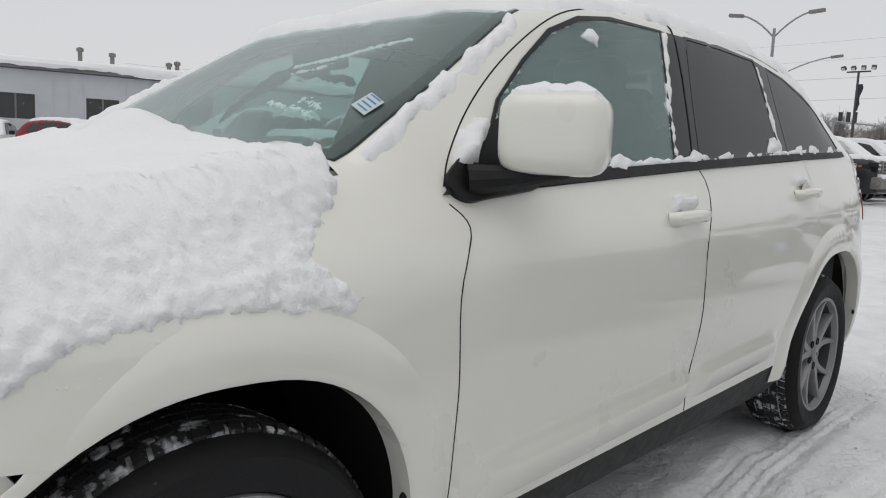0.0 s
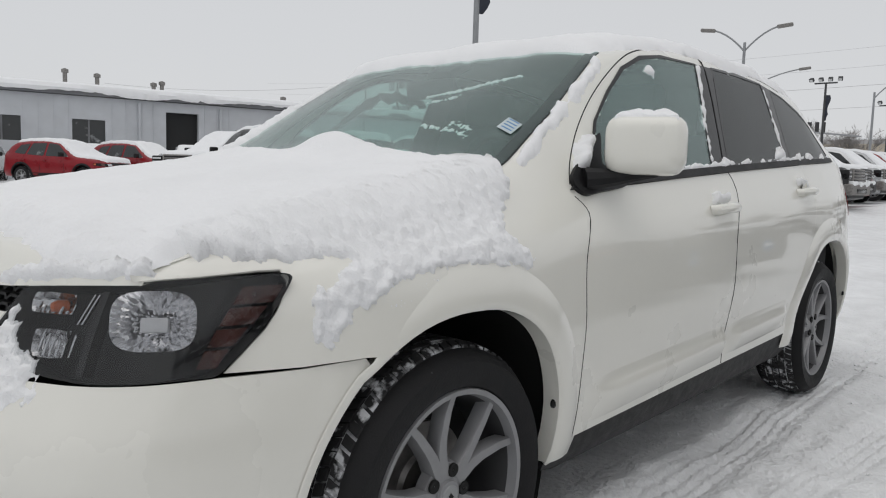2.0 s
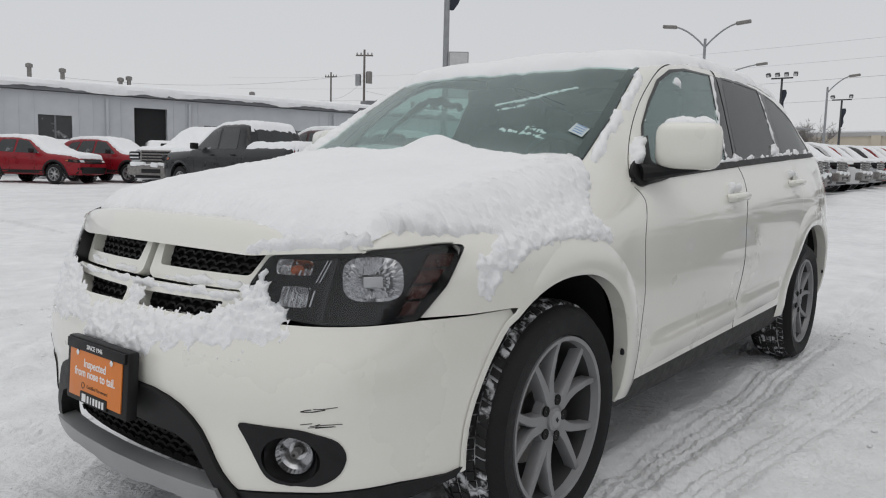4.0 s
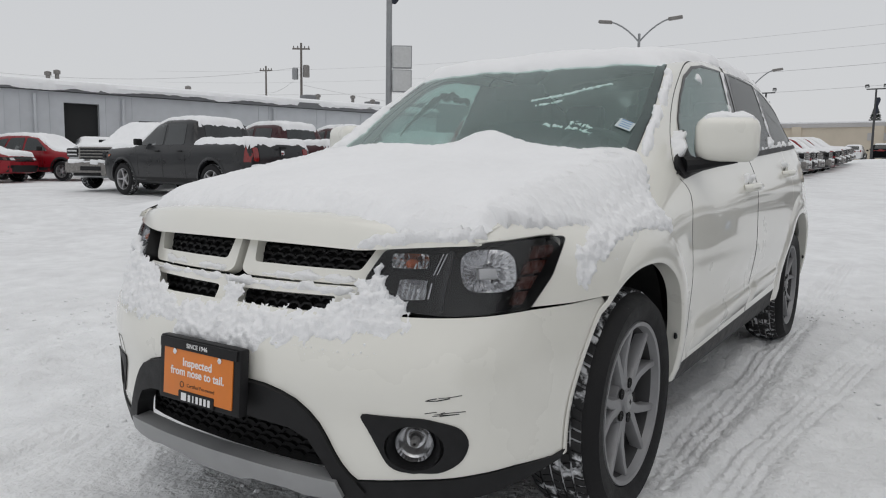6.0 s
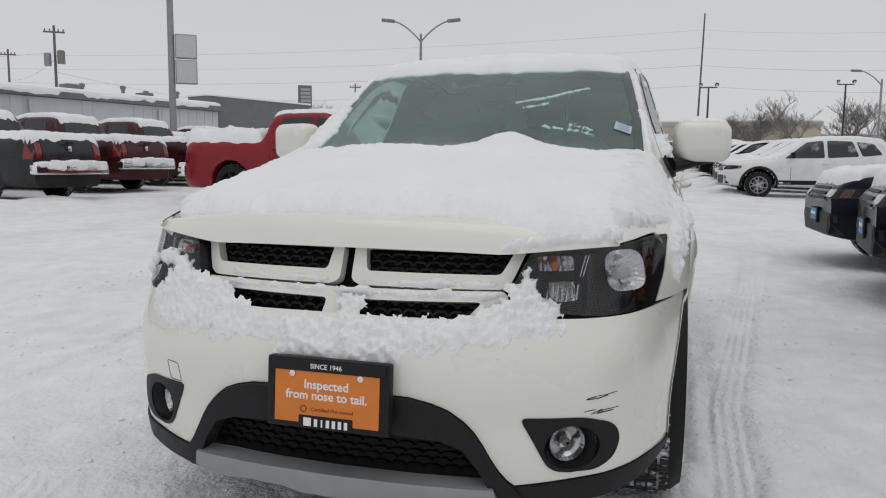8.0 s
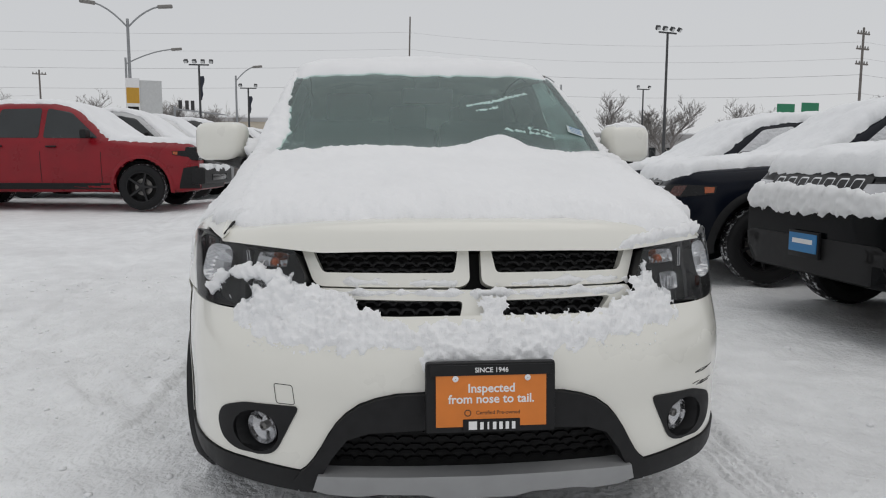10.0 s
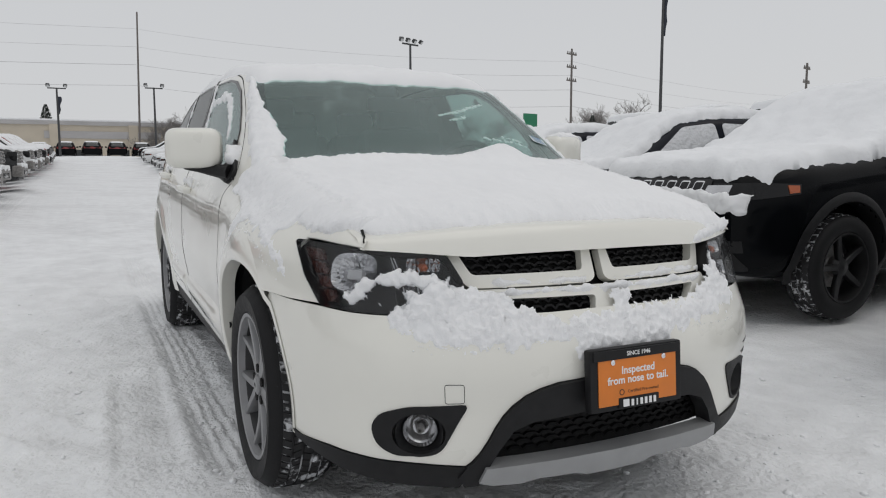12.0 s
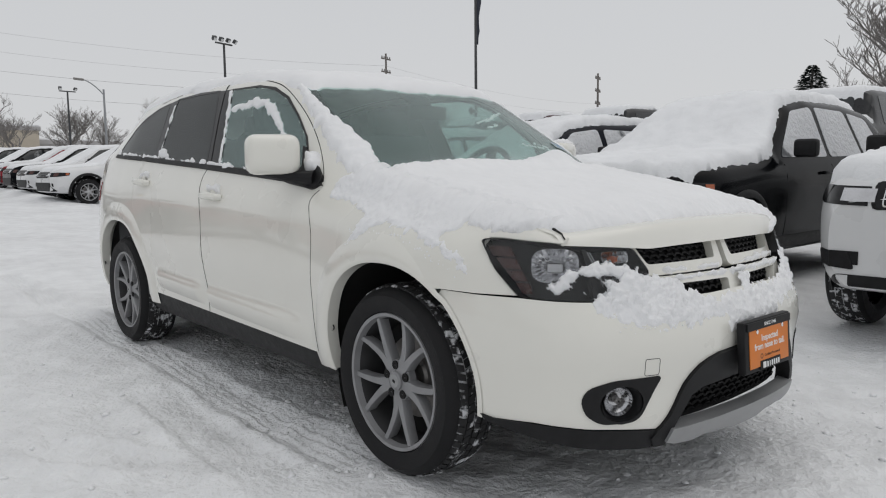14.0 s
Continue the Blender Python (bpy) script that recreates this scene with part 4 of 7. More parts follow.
# sides: fender, doors, quarter panels, rocker
FENDER = [(.408, .882), (.436, .83), (.458, .80), (.522, .735), (.530, .7265), (.40, .725), (.279, .7290)] + arch(0, 57.5, 184, 24) + [(-.40, .318), (-.44, .322), (-.478, .345), (-0.4885, .375), (-0.4955, .48), (-0.4945, .60), (-0.4965, .80), (-0.5045, .88), (-0.5285, .94), (-0.5545, .985), (-0.5475, 1.01), (-0.5175, 1.035), (-.49, 1.060), (-.40, 1.076), (-.31, 1.087), (-.20, 1.069), (0, 1.034), (.27, .982), (.45, .951), (.622, .914), (.648, .903), (.650, .888), (.555, .8915), (.50, .8955), (.45, .8995), (.412, .900)]
DOOR_F = [(-.491, .377), (-.498, .48), (-.497, .60), (-.499, .80), (-.507, .88), (-.531, .94), (-.558, .987), (-.55, 1.013), (-.52, 1.038), (-.50, 1.052), (-.80, 1.070), (-1.20, 1.100), (-1.605, 1.128), (-1.625, 1.10), (-1.628, 1.06), (-1.600, 1.00), (-1.566, .94), (-1.552, .85), (-1.550, .60), (-1.562, .398)]
DOOR_R = [(-1.5645, .398), (-1.5525, .60), (-1.5545, .85), (-1.5685, .94), (-1.6025, 1.00), (-1.6305, 1.06), (-1.6275, 1.10), (-1.6075, 1.129), (-2.0, 1.153), (-2.55, 1.186), (-2.60, 1.02), (-2.56, .90), (-2.46, .78), (-2.40, .60), (-2.38, .412)]
QUARTER = [(-2.386, .412), (-2.406, .60)] + [(-2.466, .785), (-2.566, .905), (-2.606, 1.02), (-2.556, 1.187), (-3.20, 1.222), (-3.6, 1.20), (-3.85, 1.12), (-3.86, .6), (-3.72, .36), (-3.34, .34)] + arch(-2.89, 182, 4, 22) + [(-2.42, .400)]
for sg in (1, -1):
    S = BODY_SURF.side(sg)
    patch("front_fender", FENDER, S, PAINT_CREAM, car, 0.0025, 0.012, 0.035, smooth=True)
    fd = patch("front_door", DOOR_F, S, PAINT_CREAM, car, 0.0, 0.014, 0.045, smooth=True)
    rd = patch("rear_door", DOOR_R, S, PAINT_CREAM, car, 0.0, 0.014, 0.045, smooth=True)
    patch("quarter_panel", QUARTER, S, PAINT_CREAM, car, 0.0, 0.012, 0.045, smooth=True)
    patch("rocker_trim", [(-.40, .315), (-.44, .319), (-.482, .343), (-.52, .372), (-1.2, .388), (-2.19, .409), (-2.43, .397), (-2.45, .36), (-2.44, .30), (-2.38, .280), (-.48, .275), (-.41, .29)], S, PLASTIC, car, -0.006, 0.03, 0.08, "matt black rocker trim")
    # pressed ledge along the foot of the doors
    for d0, x0, x1 in ((fd, -.535, -1.535), (rd, -1.585, -2.30)):
        bm = bmesh.new()
        prev = None
        for i in range(31):
            x = x0 + (x1 - x0) * i / 30
            z = .470 - (x + .5) * .030
            fade = min(1, i / 4, (30 - i) / 3) if d0 is rd else min(1, i / 6)
            ring = []
            for dz, out in ((.060, -.001), (.040, .003), (.022, .011), (.008, .0205), (-.004, .0225), (-.030, .017), (-.062, .008), (-.078, -.001)):
                p, n = S(x, z + dz)
                ring.append(bm.verts.new(p + n * (out if out < 0 else out * fade)))
            if prev:
                for k in range(7):
                    bm.faces.new((prev[k], prev[k + 1], ring[k + 1], ring[k]))
            prev = ring
        part("door_crease", bm, PAINT_CREAM, d0, sharp=60)
    # arch lips
    for cx, a0, a1 in ((0, -4, 184), (-2.89, -2, 182)):
        bm = bmesh.new()
        prev = None
        for i, (x, z) in enumerate(arch(cx, a0, a1, 40)):
            if cx == 0 and x > 0.27 and z < 0.73:
                p = nose_at(s_at_x(x, max(z, .2), sg), max(z, .2))
                n = Vector((0, sg, 0))
            else:
                p, n = S(x, z)
            rad = Vector((x - cx, 0, z - HUB_Z)).normalized()
            k = 1 - 0.6 * min(max((z - .70) / -.08, 0), 1) if cx == 0 and x > 0 else 1
            ring = []
            for r_out, out in ((.120, -.0015), (.104, .002), (.086, .007), (.066, .0105), (.040, .0125), (.016, .0115), (.003, .008), (-.003, .003)):
                r_in = r_out * (1 - .85 * min(1, max(0, (x - .02) / .22))) if cx == 0 and r_out > 0 else r_out
                if r_in <= 0 or (cx == 0 and x > .235):
                    q = Vector(p) + rad * r_in
                else:
                    q = Vector(S(x + rad.x * r_in, z + rad.z * r_in)[0])
                fl = 1 - .85 * min(1, max(0, (x - .02) / .20)) if cx == 0 else 1
                ring.append(bm.verts.new(q + Vector((0, sg, 0)) * (out * fl * k if out > 0 else out)))
            ring.append(bm.verts.new(Vector(p) + rad * -0.003 - Vector((0, sg, 0)) * 0.045))
            if prev:
                for a in range(8):
                    bm.faces.new((prev[a], prev[a + 1], ring[a + 1], ring[a]))
            prev = ring
        part("arch_lip", bm, PAINT_CREAM, car)
        # wheel-house liner
        bm = bmesh.new()
        prev = None
        for x, z in arch(cx, 6, 205, 24, 0.03):
            ring = [bm.verts.new((x, sg * 0.80, z)), bm.verts.new((x, sg * 0.45, z))]
            if prev:
                bm.faces.new((prev[0], prev[1], ring[1], ring[0]))
            prev = ring
        part("wheel_liner", bm, DARK, car, "black wheel-house liner")
        part("liner_clip", lathe([(.012, 0), (.012, .006), (.006, .010), (.001, .010)], 12, "Y", centre=(cx - ARCHES[cx][1] * .965, sg * 0.850, .50)), PLASTIC, car)
    ribbon("door_seam", soft_line([(-.4885, .378), (-.4955, .48), (-.4945, .60), (-.4965, .80), (-.5045, .88), (-.5285, .94), (-.555, .986), (-.5475, 1.012), (-.5175, 1.0365)], 1), .0028, S, DARK, car, .0032, .004, .04)
    ribbon("door_seam", soft_line([(-1.565, .40), (-1.553, .60), (-1.555, .85), (-1.569, .94), (-1.603, 1.00), (-1.631, 1.06), (-1.628, 1.10), (-1.608, 1.128)], 1), .002, S, DARK, car, .0012, .004, .04)
    ribbon("hood_seam", [(.642, .899), (.622, .912), (.580, .927)], .0022, S, DARK, car, .0045, .004, .03)
    # handles
    for dd, hx, hz in ((fd, -1.430, 1.000), (rd, -2.440, 1.064)):
        p, n = S(hx, hz)
        handle = part("door_handle", tube([(hx + .085, p.y - sg * .004, hz - .008), (hx + .07, p.y + sg * .018, hz - .006), (hx + .02, p.y + sg * .036, hz), (hx - .05, p.y + sg * .038, hz + .002), (hx - .09, p.y + sg * .022, hz + .002), (hx - .105, p.y - sg * .004, hz)], [.016, .019, .019, .019, .018, .015], 10), PAINT_CREAM, dd)
        part("handle_recess", lathe([(.042, 0.002), (.03, -.004), (.001, -.006)], 20, "Y", centre=(hx - .01, p.y + sg * .002, hz + .002)), PAINT_CREAM, dd)
        snow_patch("handle_snow", [(hx + .07, hz + .008), (hx - .08, hz + .012), (hx - .06, hz + .045), (hx + .04, hz + .05)], S, SNOW, dd, 0.03, 0.02, 0.01, 0.02, 20, 0.4, 20, 0.3, seed=hx)
    # black daylight-opening trim: belt strip and pillars
    patch("belt_trim", [(-.51, 1.054), (-.80, 1.072), (-1.5, 1.122), (-2.55, 1.188), (-3.17, 1.220), (-3.15, 1.240), (-2.5, 1.209), (-1.5, 1.146), (-.80, 1.097), (-.56, 1.088)], S, PLASTIC, car, 0.010, 0.016, 0.06, "black belt moulding")
    patch("pillar_trim", [(-1.472, 1.144), (-1.628, 1.155), (-1.738, 1.545), (-1.578, 1.541)], S, GLOSS_BLACK, car, 0.003, 0.01, 0.04, "black pillar cover")
    patch("pillar_trim", [(-2.318, 1.203), (-2.402, 1.208), (-2.412, 1.530), (-2.302, 1.545)], S, GLOSS_BLACK, car, 0.003, 0.01, 0.04, "black pillar cover")
    ribbon("door_seam", [(-1.575, 1.145), (-1.605, 1.25), (-1.64, 1.40), (-1.665, 1.585)], 0.006, S, DARK, car, 0.0045, 0.004, 0.04)
    ribbon("door_seam", soft_line([(-.52, 1.07), (-.555, 1.13), (-.66, 1.245), (-.82, 1.37), (-1.02, 1.490), (-1.20, 1.550), (-1.45, 1.583), (-1.665, 1.590), (-2.2, 1.582), (-2.6, 1.542)]), 0.0035, S, DARK, car, 0.0005, 0.003, 0.04)

WIN_F = [(-.64, 1.108), (-.755, 1.264), (-.88, 1.366), (-1.01, 1.455), (-1.15, 1.509), (-1.30, 1.533), (-1.576, 1.540), (-1.517, 1.31), (-1.468, 1.144), (-1.0, 1.111)]
WIN_R = [(-1.63, 1.158), (-1.675, 1.33), (-1.74, 1.545), (-2.0, 1.553), (-2.30, 1.545), (-2.315, 1.36), (-2.32, 1.203), (-2.0, 1.180)]
WIN_Q = [(-2.40, 1.208), (-2.405, 1.36), (-2.41, 1.530), (-2.60, 1.510), (-2.80, 1.463), (-2.98, 1.393), (-3.08, 1.318), (-3.13, 1.243)]
WIND = [(-.315, .695), (-.235, .50), (-.19, .25), (-.18, 0), (-.19, -.25), (-.235, -.50), (-.315, -.695), (-.60, -.665), (-.955, -.598), (-.95, -.3), (-.945, 0), (-.95, .3), (-.955, .598), (-.60, .665)]


def shrink(poly, d):
    c = np.array(poly).mean(0)
    return [tuple(c + (np.array(p) - c) * (1 - d / max(np.hypot(*(np.array(p) - c)), 1e-6))) for p in poly]


def keep_cab(c, j, sg):
    if c[0] > -0.31 or j < 52:
        return False
    if j >= 52:
        zb = float(np.interp(-c[0], [.3, .6, .8, 1.5, 2.55, 3.2, 4], [1.050, 1.038, 1.070, 1.121, 1.186, 1.218, 1.15]))
        if c[2] < zb:
            return False
    for w in (WIN_F, WIN_R, WIN_Q):
        if abs(c[1]) > .55 and inside(w, np.array([c[0]]), np.array([c[2]]))[1][0] > 0.004:
            return False
    if inside(WIND, np.array([c[0]]), np.array([c[1] * sg]))[1][0] > 0.006:
        return False
    return True


v, f = grid_mesh(GRID, keep_cab)
used = sorted({i for q in f for i in q})
remap = {o: i for i, o in enumerate(used)}
raw("cab_shell", [v[i] for i in used], [[remap[i] for i in q] for q in f], PAINT_CREAM, car)
# tail closing panel
tailv = [tuple(p) for p in GRID[-1]] + [(p[0], -p[1], p[2]) for p in GRID[-1][::-1]]
raw("tailgate", tailv, [list(range(len(tailv)))], PAINT_CREAM, car)
for sg in (1, -1):
    patch("tail_lamp", [(-3.42, 1.06), (-3.80, 1.08), (-3.85, 1.0), (-3.80, .90), (-3.50, .93)], BODY_SURF.side(sg), RED_LENS, car, 0.004, 0.01, 0.05, "red tail lamp")

top = BODY_SURF.top()
wind = patch("windshield", WIND, top, GLASS, car, 0.004, 0.004, 0.05, "frosty windshield")
for sg in (1, -1):
    S = BODY_SURF.side(sg)
    for nm, w, g, lb in (("front_side_window", WIN_F, GLASS_DOOR, "misted side window"), ("rear_side_window", WIN_R, PRIVACY, "dark tinted window"), ("quarter_window", WIN_Q, PRIVACY, "dark tinted window")):
        wo = patch(nm, w, S, g, car, 0.002, 0.003, 0.05, lb)
        wo.visible_shadow = False
        ring_out = [(u, v2) for u, v2 in shrink(w, -0.006)]
        patch("window_seal", ring_out, S, GLOSS_BLACK, car, 0.004, 0.008, 0.06, hole=shrink(w, 0.008))
wind.visible_shadow = False
patch("windshield_band", shrink(WIND, -0.004), top, GLOSS_BLACK, car, 0.002, 0.003, 0.05, "black frit band", hole=shrink(WIND, 0.035))
# mirror mount behind the glass, sticker in the corner
p, n = top(-.885, 0)
part("sensor_housing", box(p - n * 0.026, (0.13, 0.12, 0.04), (0, 26, 0), 0.015), DARK, car)
part("rear_view_mirror", box((-.80, 0, 1.40), (0.03, 0.24, 0.07), (0, 10, 0), 0.015), DARK, car)
stk = patch("price_sticker", [(-.435, .640), (-.455, .575), (-.505, .580), (-.485, .643)], top, STICKER, car, 0.0085, 0.001, 0.05, "white paper sticker with blue lines")
for k in range(4):
    ribbon("sticker_line", [(-.448 - .012 * k, .633), (-.462 - .012 * k, .588)], 0.0032, top, BLUE_PRINT, stk, 0.0092, 0.0004, 0.05)

# door mirrors
for sg in (1, -1):
    mir = part("door_mirror", box((0, 0, 0), (0.13, 0.222, 0.166), None, 0.055, 5), PAINT_CREAM, car)
    mir.matrix_basis = pose(-.70, sg * .913, 1.184, 0, 0, sg * 22)
    part("mirror_arm", tube([(-.58, sg * .79, 1.085), (-.64, sg * .84, 1.092), (-.68, sg * .89, 1.100), (-.70, sg * .955, 1.106)], [.034, .026, .018, .009], 10), PLASTIC, car, "black mirror arm")
    patch("mirror_sail", rounded([(-.52, 1.082), (-.53, 1.050), (-.57, 1.036), (-.62, 1.045), (-.80, 1.066), (-.78, 1.10), (-.69, 1.125), (-.745, 1.225), (-.68, 1.19), (-.59, 1.135)], 0.02, 3), BODY_SURF.side(sg), PLASTIC, car, 0.014, 0.02, 0.04, "black mirror sail")
    g = part("mirror_glass", box((-0.066, 0, 0), (0.004, 0.16, 0.11), None, 0.0), CHROME, mir)
    sn = bmesh.new()
    bmesh.ops.create_grid(sn, x_segments=14, y_segments=22, size=0.5, matrix=Matrix.Diagonal((0.10, 0.18, 1, 1)))
    for vv in sn.verts:
        ex = min(0.05 - abs(vv.co.x), 0.09 - abs(vv.co.y)) / 0.03
        vv.co.z = 0.073 - (0.012 if ex < .05 else 0) + 0.022 * max(min(ex, 1), 0) ** .6 * (1 + .5 * fbm((vv.co.x, vv.co.y, sg * 3), 25)) * (1 if sg > 0 else .25)
    part("mirror_snow", sn, SNOW, mir, "snow cap on the mirror")


# wheels
def make_wheel(name, r=0.350, width=0.225, rim_r=0.250, spokes=5, split=True, rim_mat=RIM, blocks=72, lug=True, rows=5, fine=True):
    """A wheel standing at the origin; its outer face looks along +y."""
    w = empty(name)
    h = width / 2
    tyre = part("tyre", lathe([(rim_r - .012, h - .030), (rim_r + .004, h - .006), (rim_r + .030, h + .004), (rim_r + .062, h + .006), (r - .030, h - .004), (r - .014, h - .022), (r - .010, h - .05), (r - .009, 0), (r - .010, -h + .05), (r - .014, -h + .022), (r - .030, -h + .004), (rim_r + .03, -h), (rim_r - .012, -h + .03)], 64), RUBBER, w, "black winter-soiled tyre")
    # tread blocks
    bm = bmesh.new()
    pitch = 2 * math.pi / blocks
    lanes = [(-h + .030 + (2 * h - .06) * (k + .5) / rows, (2 * h - .06) / rows * .76) for k in range(rows)]
    for k, (y, wd) in enumerate(lanes):
        edge = k in (0, rows - 1)
        for i in range(blocks):
            a0 = i * pitch + (k % 2) * pitch * .5
            da = pitch * (.74 if edge else .86)
            sk = 0.012 * (1 if k % 2 else -1)
            vs = []
            for rr in (r - .014, r):
                for aa, yy, s2 in ((a0, y - wd / 2, -1), (a0 + da, y - wd / 2, -1), (a0 + da, y + wd / 2, 1), (a0, y + wd / 2, 1)):
                    drop = .006 if edge and ((yy > 0 and s2 > 0) or (yy < 0 and s2 < 0)) else 0
                    a2 = aa + s2 * sk
                    vs.append(bm.verts.new(((rr - drop) * math.cos(a2), yy, (rr - drop) * math.sin(a2))))
            for q in ((4, 5, 6, 7), (0, 1, 5, 4), (1, 2, 6, 5), (2, 3, 7, 6), (3, 0, 4, 7)):
                bm.faces.new([vs[x] for x in q])
    part("tread_snow", lathe([(r - .012, h - .035), (r - .0065, h - .045), (r - .006, 0), (r - .0065, -h + .045), (r - .012, -h + .035)], 64), GROOVE_SNOW, tyre)
    part("tread", bm, RUBBER_SNOWY, tyre, "tread blocks packed with snow", sharp=30)
    rim_bm = lathe([(rim_r, h - .012), (rim_r - .002, h - .004), (rim_r - .014, h - .006), (rim_r - .020, h - .03)] + ([] if fine else [(rim_r - .030, h - .07), (rim_r - .045, -h + .03)]), 64)
    rim = part("rim", rim_bm, rim_mat, w, "alloy wheel rim") if fine else None
    if fine:
        part("barrel", lathe([(rim_r - .020, h - .03), (rim_r - .030, h - .07), (rim_r - .045, -h + .03)], 64), BARREL, rim, "inner barrel with its shade in the colour")
    # added black disc: colour stands in for shade between the spokes
    part("wheel_shade_disc", lathe([(rim_r - .02, -.02), (.12, -.03), (.002, -.03)], 40), DARK, w)
    part("brake_disc", lathe([(.150, -.012), (.150, 0.0), (.085, 0.002), (.075, .012), (.002, .012)], 40), STEEL, w, "worn steel brake disc")
    yo = h - .028
    for k in range(spokes):
        for side in ((-1, 1) if split else (0,)):
            bm = bmesh.new() if fine else rim_bm
            base = 2 * math.pi * k / spokes + math.pi / 2
            secs = []
            for t in (0, .18, .32, .5, .8, 1.0):
                rad = .045 + (rim_r - .062) * t
                ang = base + side * ((.15 + .165 * max(rad - .105, 0) / .135) if split else 0)
                wd = (.038 - .015 * t) if split else (.055 - .015 * t)
                dep = yo - .006 * math.sin(math.pi * t) + .012 * t - .004
                c = Vector((rad * math.cos(ang), 0, rad * math.sin(ang)))
                tang = Vector((-math.sin(ang), 0, math.cos(ang)))
                secs.append([bm.verts.new(c + tang * s * wd / 2 * f + Vector((0, y, 0))) for s, f, y in ((-1, 1, dep - .035), (-1, .97, dep - .005), (-1, .76, dep + .002), (1, .76, dep + .002), (1, .97, dep - .005), (1, 1, dep - .035))])
            for a, b in zip(secs, secs[1:]):
                for i in range(5):
                    bm.faces.new((a[i], a[i + 1], b[i + 1], b[i]))
            bm.faces.new(secs[-1])
            if fine:
                part("spoke", bm, rim_mat, rim)
    if not fine:
        lathe([(.078, yo - .035), (.060, yo - .004), (.002, yo + .007)], 20, bm=rim_bm)
        part("rim", rim_bm, rim_mat, w)
        return w
    part("hub", lathe([(.078, yo - .035), (.074, yo - .010), (.060, yo - .004), (.036, yo - .003), (.034, yo + .004), (.030, yo + .006), (.002, yo + .007)], 32), rim_mat, rim)
    part("hub_cap", lathe([(.026, yo + .0065), (.024, yo + .009), (.002, yo + .010)], 24), SILVER, rim, "silver hub cap")
    part("cap_mark", box((0, yo + .0105, 0), (.010, .001, .014), (0, 25, 0)), PLASTIC, rim)
    if lug:
        for k in range(5):
            a = 2 * math.pi * (k + .5) / 5 + math.pi / 2
            # shallow dish; the hole's inner shade is its near-black colour
            part("lug_hole", lathe([(.0165, yo - .004), (.0155, yo + .0015), (.013, yo + .0005), (.002, yo - .0005)], 14, centre=(.057 * math.cos(a), 0, .057 * math.sin(a))), DARK, rim)
    return w


wheel = make_wheel("wheel")
wheel.parent = car
wheel.matrix_basis = pose(0, .738, .360, 0, 18, 0)
for x, sg, spin in ((0, -1, 40), (-2.89, 1, 5), (-2.89, -1, 61)):
    copy_thing(wheel, pose(x, sg * .738, .360, 0, spin, 0 if sg > 0 else 180))

# underbody, cabin floor and seats
part("underbody", box((-1.5, 0, .33), (4.3, 1.15, .22), None, .05), DARK, car)
# the second box is an added black filler, darkening gaps under the hood
part("engine_bay", box((.25, 0, .72), (.85, 1.0, .40), None, .06), DARK, car)
bm = box((-2.1, 0, .55), (2.9, 1.40, .3), None, .04)
add_box(bm, (-1.9, .775, .82), (2.5, .03, .40))
add_box(bm, (-1.9, -.775, .82), (2.5, .03, .40))
add_box(bm, (-3.60, 0, .85), (.05, 1.20, .7))
part("cabin_tub", bm, SEAT, car, "dark cabin lining")
bm = box((-.50, 0, .93), (.50, 1.46, .26), (0, -8, 0), .06, 3)
add_box(bm, (-.60, .36, 1.05), (.30, .44, .12), (0, -10, 0), .05, 3)
part("dashboard", bm, SEAT, car, "dark grey dashboard")


def seat(x, y, wd):
    bm = box((x, y, .80), (.52, wd, .16), (0, -6, 0), .06, 3)
    add_box(bm, (x - .30, y, 1.05), (.16, wd, .56), (0, -14, 0), .06, 3)
    ob = part("seat", bm, SEAT, car, "dark cloth seat")
    part("headrest", box((x - .385, y, 1.40), (.10, .26, .17), (0, -12, 0), .045, 3), SEAT, ob)


for y in (.38, -.38):
    seat(-1.25, y, .50)
for y in (.42, 0, -.42):
    seat(-2.15, y, .40)
st = part("steering_wheel", bmesh.new(), SEAT, car)
bm = bmesh.new()
N1, N2 = 36, 8
ringv = [[bm.verts.new(((.185 + .016 * math.cos(b)) * math.cos(a), (.185 + .016 * math.cos(b)) * math.sin(a), .016 * math.sin(b))) for b in [2 * math.pi * k / N2 for k in range(N2)]] for a in [2 * math.pi * k / N1 for k in range(N1)]]
for i in range(N1):
    for k in range(N2):
        bm.faces.new((ringv[i][k], ringv[(i + 1) % N1][k], ringv[(i + 1) % N1][(k + 1) % N2], ringv[i][(k + 1) % N2]))
add_box(bm, (0, 0, 0), (.34, .06, .02), None, .008)
bm.to_mesh(st.data)
bm.free()
st.matrix_basis = pose(-.80, .38, 1.06, 0, -62, 0)

# snow lying on the car
def ridge(t, w):
    """Drift along the foot of the windshield with a heap left of the middle."""
    r = max(0, (t - .80) / .20) ** 1.5 * .012
    return r + .060 * math.exp(-((t - .97) / .08) ** 2 - ((w - .30) / .17) ** 2) + .02 * math.exp(-((t - .97) / .06) ** 2 - ((w + .35) / .3) ** 2)


